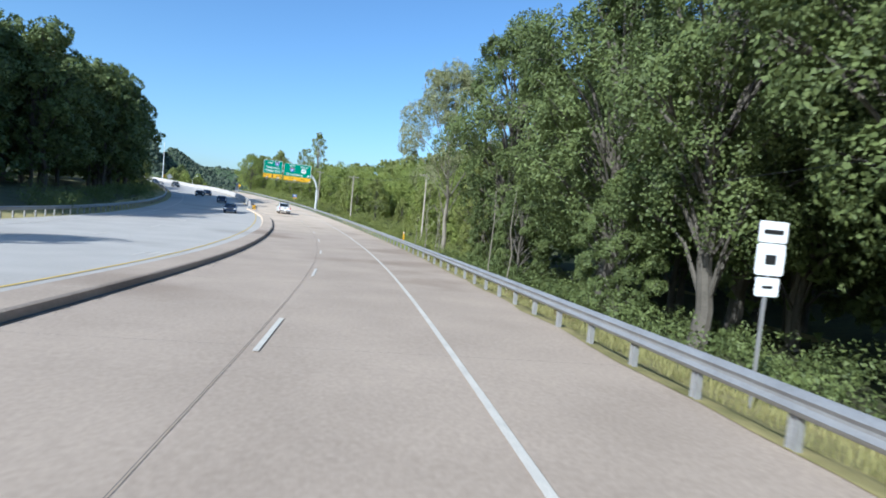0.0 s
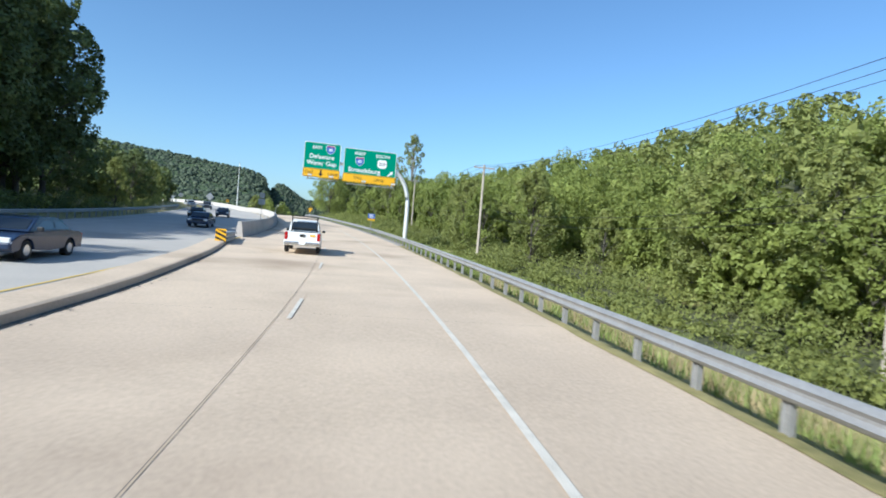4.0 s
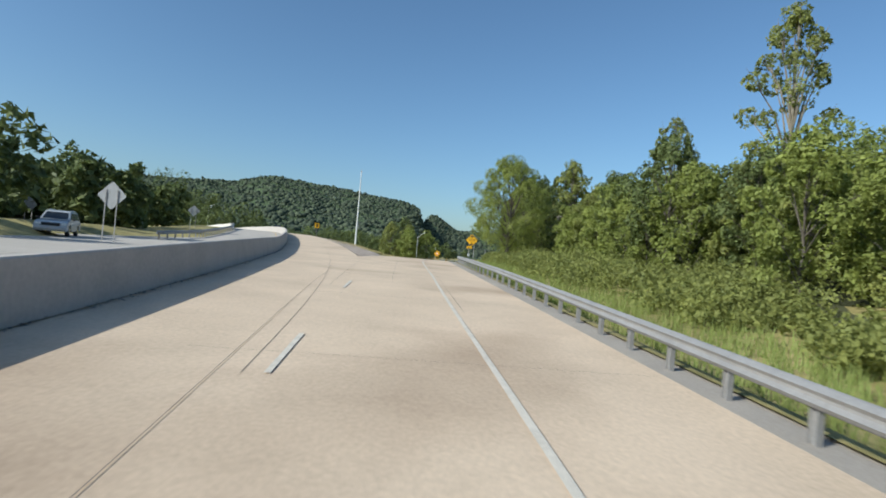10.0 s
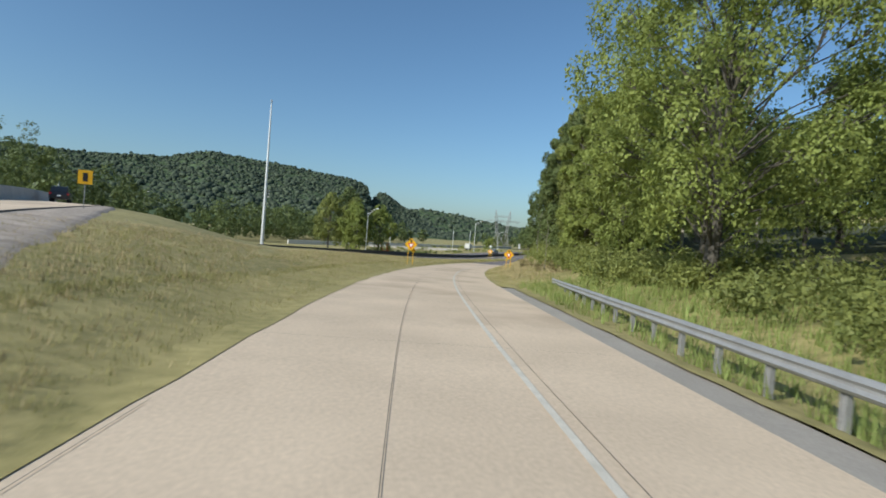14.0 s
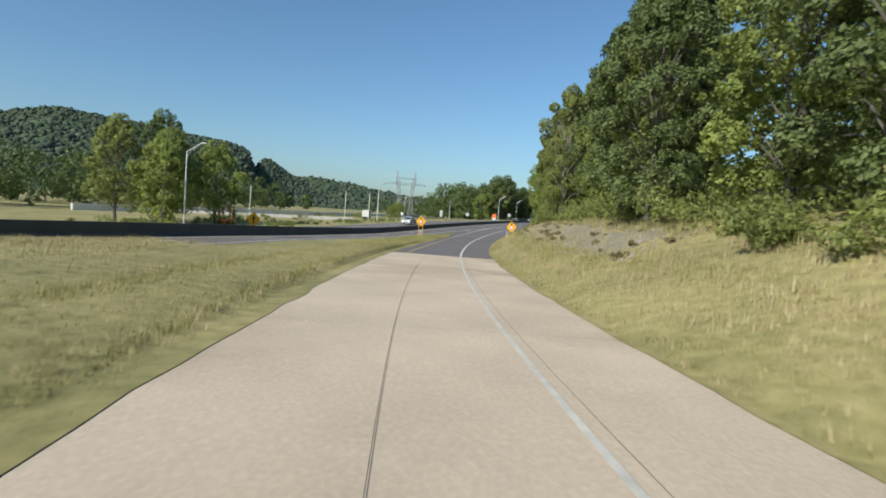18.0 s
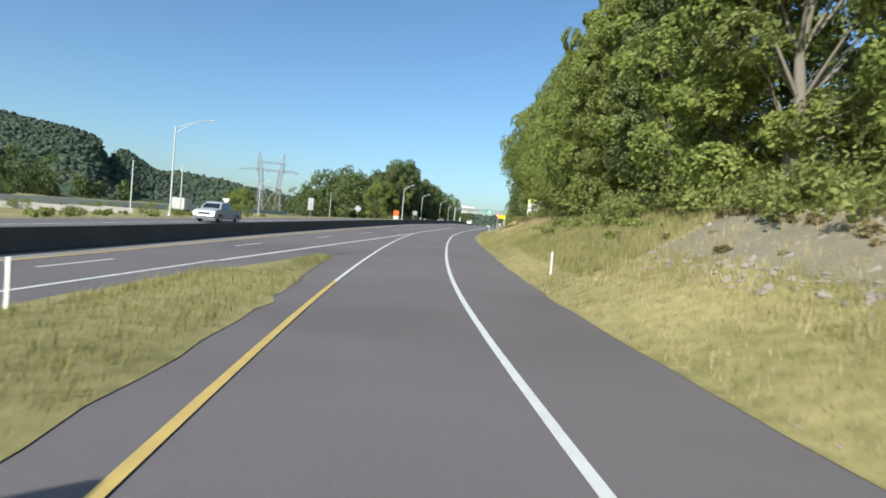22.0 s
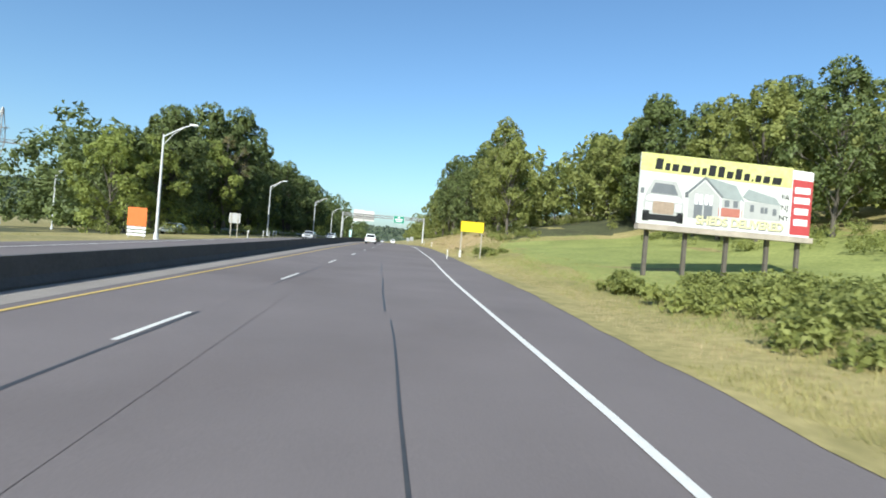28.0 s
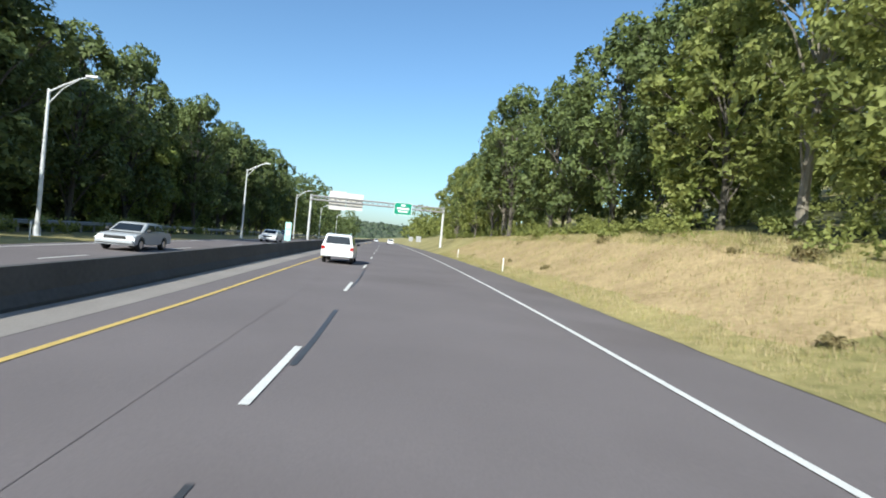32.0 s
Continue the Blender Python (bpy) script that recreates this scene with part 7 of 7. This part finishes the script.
# ---- vehicles ----
def vehicle(kind, body_paint, label, pose_m, group="traffic"):
    """A car with its nose towards +y, standing on z = 0."""
    t = thing({"pickup": "pickup_truck"}.get(kind, "car"), label, "pickup" if kind == "pickup" else "car", group, pose_m)
    W = {"pickup": 2.0, "suv": 1.92, "sedan": 1.82}[kind]
    L = {"pickup": 5.8, "suv": 4.8, "sedan": 4.7}[kind]
    r = {"pickup": 0.40, "suv": 0.38, "sedan": 0.33}[kind]
    g = r * 0.85
    if kind == "pickup":
        low = [(-2.9, g + 0.15), (-2.9, 1.05), (-2.85, 1.18), (-0.75, 1.2), (0.9, 1.22), (2.45, 1.16), (2.8, 1.0), (2.88, 0.7), (2.85, g)]
        cab = [(-0.75, 1.18), (-0.6, 1.82), (-0.3, 1.9), (0.75, 1.9), (1.15, 1.78), (1.75, 1.2)]
    elif kind == "suv":
        low = [(-2.38, g + 0.1), (-2.42, 0.8), (-2.36, 1.12), (-1.0, 1.14), (0.75, 1.12), (1.9, 1.02), (2.3, 0.85), (2.38, 0.55), (2.32, g)]
        cab = [(-2.34, 1.1), (-2.12, 1.68), (-1.85, 1.76), (0.0, 1.78), (0.45, 1.7), (1.2, 1.1)]
    else:
        low = [(-2.32, g + 0.05), (-2.36, 0.75), (-2.2, 0.95), (-1.0, 0.97), (0.8, 0.93), (1.9, 0.82), (2.25, 0.66), (2.32, 0.45), (2.25, g)]
        cab = [(-1.75, 0.95), (-1.1, 1.38), (-0.7, 1.44), (0.1, 1.44), (0.5, 1.38), (1.25, 0.93)]
    front, rear = (1.75 if kind == "pickup" else 1.42), (-1.85 if kind == "pickup" else -1.42)
    arches = []
    for c in (front, rear):
        arches += [(c + (r + 0.09) * math.cos(radians(a)), r + (r + 0.09) * math.sin(radians(a)) * 0.98) for a in range(0, 181, 30)]
    low_line = [(L / 2 - 0.12, g)] + arches[:7] + [(0.0, g)] + arches[7:] + [(-L / 2 + 0.1, g + 0.08)]
    low_line = [(a, max(b, g)) for a, b in low_line]
    prof = low + low_line

    def solid(pts, w0, w1, zref, ztop):
        bm = bmesh.new()
        sides = []
        for sx in (-1, 1):
            sides.append([bm.verts.new((sx * (w0 + (w1 - w0) * max(0, min(1, (z - zref) / max(0.01, ztop - zref)))) / 2, y, z)) for y, z in pts])
        n = len(pts)
        for i in range(n):
            j = (i + 1) % n
            bm.faces.new((sides[0][i], sides[0][j], sides[1][j], sides[1][i]))
        for sd in sides:
            bm.faces.new(sd)
        bmesh.ops.recalc_face_normals(bm, faces=bm.faces)
        bmesh.ops.bevel(bm, geom=[e for e in bm.edges if e.calc_length() > 0.3], offset=0.035, segments=2, affect="EDGES")
        return bm

    part("body", solid(prof, W, W * 0.94, 0.8, 1.3), body_paint, t)
    part("cab", solid(cab, W * 0.92, W * 0.76, cab[0][1], cab[2][1]), body_paint, t)
    zc, zt = cab[0][1], cab[2][1]

    def width_at(z):
        return W * 0.92 + (W * 0.76 - W * 0.92) * (z - zc) / (zt - zc)

    z0, z1 = zc + 0.07, zt - 0.13
    for sx in (-1, 1):
        y0, y1 = cab[0][0] + 0.18, cab[-1][0] - 0.32
        y2, y3 = cab[-2][0] - 0.25, cab[1][0] + 0.2
        mid = (y0 + y1) / 2 - 0.1
        for a, b, c, d in ((y0, mid - 0.05, mid - 0.05, max(y3, y0 + 0.1)), (mid + 0.05, y1, y2, mid + 0.05)):
            bm = bmesh.new()
            f = [bm.verts.new((sx * (width_at(z) / 2 + 0.012), y, z)) for y, z in ((a, z0), (b, z0), (c, z1), (d, z1))]
            f2 = [bm.verts.new((sx * (width_at(z) / 2 - 0.02), y, z)) for y, z in ((a, z0), (b, z0), (c, z1), (d, z1))]
            bm.faces.new(f)
            for i in range(4):
                bm.faces.new((f[i], f[(i + 1) % 4], f2[(i + 1) % 4], f2[i]))
            bmesh.ops.recalc_face_normals(bm, faces=bm.faces)
            part("side_window", bm, CAR_GLASS, t)
    for (ya, za), (yb, zb), nm, out in ((cab[-1], cab[-2], "windscreen", 1), (cab[0], cab[1], "rear_window", -1)):
        bm = bmesh.new()
        q = []
        for k, z in ((0.14, None), (0.9, None)):
            y, zz = ya + (yb - ya) * k, za + (zb - za) * k
            w = width_at(zz) / 2 - 0.12
            q.append([(-w, y + out * 0.02, zz + 0.012), (w, y + out * 0.02, zz + 0.012)])
        f = [bm.verts.new(c) for c in (q[0][0], q[0][1], q[1][1], q[1][0])]
        f2 = [bm.verts.new((c[0], c[1] - out * 0.03, c[2] - 0.02)) for c in (q[0][0], q[0][1], q[1][1], q[1][0])]
        bm.faces.new(f)
        for i in range(4):
            bm.faces.new((f[i], f[(i + 1) % 4], f2[(i + 1) % 4], f2[i]))
        bmesh.ops.recalc_face_normals(bm, faces=bm.faces)
        part(nm, bm, CAR_GLASS, t)
    for c in (front, rear):
        for sx in (-1, 1):
            bm = bmesh.new()
            x = sx * (W / 2 - 0.13)
            tube(bm, [(x - 0.11, c, r), (x - 0.08, c, r), (x + 0.08, c, r), (x + 0.11, c, r)], [r * 0.93, r, r, r * 0.93], 20)
            wheel = part("wheel", bm, TYRE, t)
            bm = bmesh.new()
            tube(bm, [(x + sx * 0.06, c, r), (x + sx * 0.118, c, r)], [r * 0.62, r * 0.56], 14)
            part("rim", bm, CHROME, wheel)
    zl = {"pickup": 0.95, "suv": 0.92, "sedan": 0.78}[kind]
    for sx in (-1, 1):
        bm = bmesh.new()
        box(bm, (0.17 if kind == "pickup" else 0.22, 0.08, 0.42 if kind == "pickup" else 0.2), (sx * (W / 2 - 0.12), -L / 2 + 0.02, zl), bevel=0.02)
        part("tail_light", bm, TAIL_RED, t)
        bm = bmesh.new()
        box(bm, (0.34, 0.1, 0.18), (sx * (W / 2 - 0.24), L / 2 - 0.12, zl - 0.12), bevel=0.03)
        part("headlight", bm, LAMP_CLEAR, t)
        bm = bmesh.new()
        box(bm, (0.2, 0.12, 0.15), (sx * (W / 2 + 0.1), cab[-1][0] - 0.35, zc + 0.08), bevel=0.03)
        part("mirror", bm, BLACK_SIGN, t)
    for yy, nm in ((-L / 2 + 0.03, "rear_bumper"), (L / 2 - 0.05, "front_bumper")):
        bm = bmesh.new()
        box(bm, (W * 0.97, 0.16, 0.2), (0, yy, g + 0.2), bevel=0.04)
        part(nm, bm, CHROME if kind == "pickup" else body_paint, t)
    bm = bmesh.new()
    box(bm, (W * 0.55, 0.06, 0.2), (0, L / 2 - 0.03, zl - 0.14), bevel=0.02)
    part("grille", bm, BLACK_SIGN, t)
    bm = bmesh.new()
    box(bm, (0.34, 0.02, 0.16), (0, -L / 2 - 0.06, g + (0.24 if kind == "pickup" else 0.4)))
    part("number_plate", bm, WHITE_SIGN, t)
    if kind == "pickup":
        bm = bmesh.new()
        box(bm, (1.5, 1.95, 0.02), (0, -1.82, 1.205))
        part("load_bed", bm, BLACK_SIGN, t)
    if kind == "suv":
        for sx in (-1, 1):
            bm = bmesh.new()
            tube(bm, [(sx * 0.62, -1.7, 1.83), (sx * 0.62, 0.0, 1.84)], 0.025, 6)
            part("roof_rail", bm, CHROME, t)
    return t


def with_rack(t):
    bm = bmesh.new()
    for x in (-0.72, 0.72):
        box(bm, (0.06, 0.06, 0.95), (x, -0.86, 1.65))
    for z in (1.98, 2.1):
        box(bm, (1.55, 0.06, 0.05), (0, -0.86, z))
    box(bm, (1.5, 0.05, 0.05), (0, -0.86, 1.4))
    part("ladder_rack", bm, BLACK_SIGN, t, "black ladder rack behind the cab")
    bm = bmesh.new()
    box(bm, (0.3, 0.02, 0.14), (0.0, -2.93, 1.0))
    part("tailgate_handle", bm, BLACK_SIGN, t)
    bars(t, [(0.55, 1.02, 0.3, 0.1)], YELLOW_SIGN, y=-2.93, name="tailgate_badge")


FACING = 180.0
pk = vehicle("pickup", PAINT_WHITE, "white pickup truck with a black ladder rack on the concrete road", ROAD.spot(104.5, -2.75))
with_rack(pk)
vehicle("sedan", PAINT_NAVY, "dark blue car among the oncoming traffic", ROAD.spot(91.5, -11.6, 0, FACING))
vehicle("sedan", PAINT_NAVY, "dark blue car among the oncoming traffic", ROAD.spot(127, -12.8, 0, FACING))
vehicle("sedan", PAINT_BLACK, "black car among the oncoming traffic", ROAD.spot(150, -16.5, 0, FACING))
vehicle("sedan", PAINT_NAVY, "dark blue car among the oncoming traffic", MAIN.spot(160, -14.0, 0, FACING))
vehicle("suv", PAINT_GREY, "dark grey off-road car among the oncoming traffic", MAIN.spot(203, -18.2, 0, FACING))
vehicle("suv", PAINT_SILVER, "silver car coming over from the bridge road", MAIN.spot(228, -21.0, 0, FACING + 12))
vehicle("suv", PAINT_BLACK, "dark car far ahead on the bridge road", MAIN.spot(330, -4.2))
vehicle("pickup", PAINT_SILVER, "silver pickup truck beyond the median barrier", ROAD.spot(454, -20.0, -0.05, FACING))
vehicle("suv", PAINT_WHITE, "white sport utility car in the passing lane", ROAD.spot(611, -2.9))
vehicle("sedan", PAINT_WHITE, "white car beyond the highway in front of the trees", Matrix.Translation(on_ground(582, -26.5, None, 0.0)) @ Matrix.Rotation(ROAD.heading(582) + radians(180), 4, "Z"))
vehicle("sedan", PAINT_SILVER, "silver car beyond the highway in front of the trees", ROAD.spot(606, -13.2, 0, FACING))
vehicle("sedan", PAINT_WHITE, "white car on the far lanes of the highway", ROAD.spot(640, -13.0, 0, FACING))
vehicle("sedan", PAINT_NAVY, "dark car on the far lanes of the highway", ROAD.spot(668, -16.4, 0, FACING))
vehicle("suv", PAINT_WHITE, "white car far ahead on the highway", ROAD.spot(745, 1.9))
vehicle("sedan", PAINT_SILVER, "silver car far ahead on the highway", ROAD.spot(800, -3.0))

# ---- small things ----
t = thing("route_sign", "small white route signs stacked on a thin post by the wood", "road sign", at=ROAD.spot(9.3, 7.6))
panel(t, rounded(0.6, 0.4, 0.04, 0, 2.72), 0.012, WHITE_SIGN)
panel(t, rounded(0.6, 0.6, 0.06, 0, 2.2), 0.012, WHITE_SIGN, name="route_panel")
panel(t, rounded(0.5, 0.36, 0.04, 0, 1.68), 0.012, WHITE_SIGN, name="arrow_panel")
bars(t, [(0, 2.72, 0.4, 0.08), (0, 2.2, 0.22, 0.18), (0, 1.68, 0.22, 0.05)], BLACK_SIGN)
sign_post(t, 0, 2.9, -1.2, STEEL, y=0.03)

# turned-down ends of the guardrail
for line_, s_, l_, d_ in ((ROAD, 291, 8.6, 1), (MAIN, 236, -16.5, -1)):
    t = thing("rail_end", "flared steel end piece of the guardrail", "guardrail", at=line_.spot(s_, l_))
    bm = bmesh.new()
    box(bm, (0.06, 0.45, 0.36), (0, d_ * 0.2, 0.6), bevel=0.02)
    part("end_plate", bm, STEEL, t)
    bm = bmesh.new()
    box(bm, (0.14, 0.16, 0.9), (0.12, d_ * 0.1, 0.2), bevel=0.015)
    part("end_post", bm, WOOD, t)

# fallen branch on the bank
rb = random.Random(41)
t = thing("fallen_branch", "bare fallen branch lying on the grassy bank", "branch")
p0, p1 = on_ground(490.5, 6.9, None, -0.25), on_ground(484.5, 10.5, None, -0.25)
bm = bmesh.new()
mid = p0.lerp(p1, 0.5) + Vector((0, 0, 0.25))
tube(bm, [p0, p0.lerp(mid, 0.5) + Vector((0, 0, 0.1)), mid, p1], [0.03, 0.045, 0.06, 0.08], 7)
part("limb", bm, BARK, t)
for k in range(9):
    bm = bmesh.new()
    a = p0.lerp(p1, rb.uniform(0.0, 0.6)) + Vector((0, 0, 0.15))
    b = a + Vector((rb.uniform(-0.8, 0.5), rb.uniform(-0.9, 0.6), rb.uniform(-0.25, 0.45)))
    tube(bm, [a, a.lerp(b, 0.5) + Vector((0, 0, 0.08)), b], [0.025, 0.016, 0.006], 5)
    part("twig", bm, BARK, t)

# thin dead saplings at the wood edge
for k, (s_, l_, h_) in enumerate(((26, 7.7, 5.5), (31, 8.2, 6.5), (44, 8.0, 4.5), (46.5, 8.4, 6.0), (48, 7.8, 5.2), (51, 8.5, 7.0), (54, 8.1, 3.6), (306, 10.2, 5.0), (322, 11.0, 6.0))):
    p = on_ground(s_, l_, None, 0.1)
    t = thing("sapling", "thin bare pale sapling at the edge of the wood", "tree", "bare saplings", Matrix.Translation(p))
    bm = bmesh.new()
    q = [Vector((rb.uniform(-0.045, 0.045) * i, rb.uniform(-0.045, 0.045) * i, h_ * i / 5)) for i in range(6)]
    tube(bm, q, [0.035, 0.032, 0.028, 0.022, 0.015, 0.006], 6)
    part("stem", bm, BARK_PALE, t)
    for j in range(4):
        bm = bmesh.new()
        a = q[2].lerp(q[5], rb.random())
        tube(bm, [a, a + Vector((rb.uniform(-0.7, 0.7), rb.uniform(-0.7, 0.7), rb.uniform(0.3, 0.9)))], [0.018, 0.005], 5)
        part("twig", bm, BARK_PALE, t)

bar_off = table((115, -8.0), (125, -7.5), (138, -6.95), (156, -6.45), (178, -6.3), (190, -6.55), (470, -6.7))
# drift of dirt and leaves at the foot of the barrier
def drift(name, line, s0, s1, off, label, seed, n, spread):
    rnd = random.Random(seed)
    vs, fs = [], []
    for i in range(n):
        s = rnd.uniform(s0, s1)
        p = line.at(s, off(s) + abs(rnd.gauss(0, spread)), 0.02)
        r, an = rnd.uniform(0.015, 0.06), rnd.uniform(0, 3.1)
        c, w = math.cos(an) * r, math.sin(an) * r
        b = len(vs)
        vs += [(p.x + c, p.y + w, p.z), (p.x - w, p.y + c, p.z + r * 0.3), (p.x - c, p.y - w, p.z), (p.x + w, p.y - c, p.z + r * 0.2)]
        fs.append((b, b + 1, b + 2, b + 3))
    ob = raw(name, vs, fs, TAR)
    tagged(ob, label, "debris", kind="stuff")


drift("gutter_dirt", MAIN, 116, 250, lambda s: bar_off(s) + 0.32, "dark dirt and leaves along the foot of the barrier", 51, 1600, 0.12)
drift("kerb_dirt", ROAD, -20, 98, table((-60, -5.72), (60, -5.67), (85, -5.9), (99, -6.8)), "dark dirt and leaves in the gutter by the kerb", 52, 900, 0.15)

# worn lettering on the oncoming lane, too faded to read
for k, (s_, l_, w_) in enumerate(((24.6, -8.9, 0.14), (25.2, -8.5, 0.14), (25.0, -8.1, 0.14), (25.4, -7.7, 0.14), (25.0, -7.3, 0.14))):
    ribbon("worn_marking", ROAD, s_, s_ + 2.0 - 0.3 * (k % 2), l_ - w_ / 2, l_ + w_ / 2, 0.016, WORN_LINE, "worn white lettering stroke on the pavement", "road marking", step=0.5)
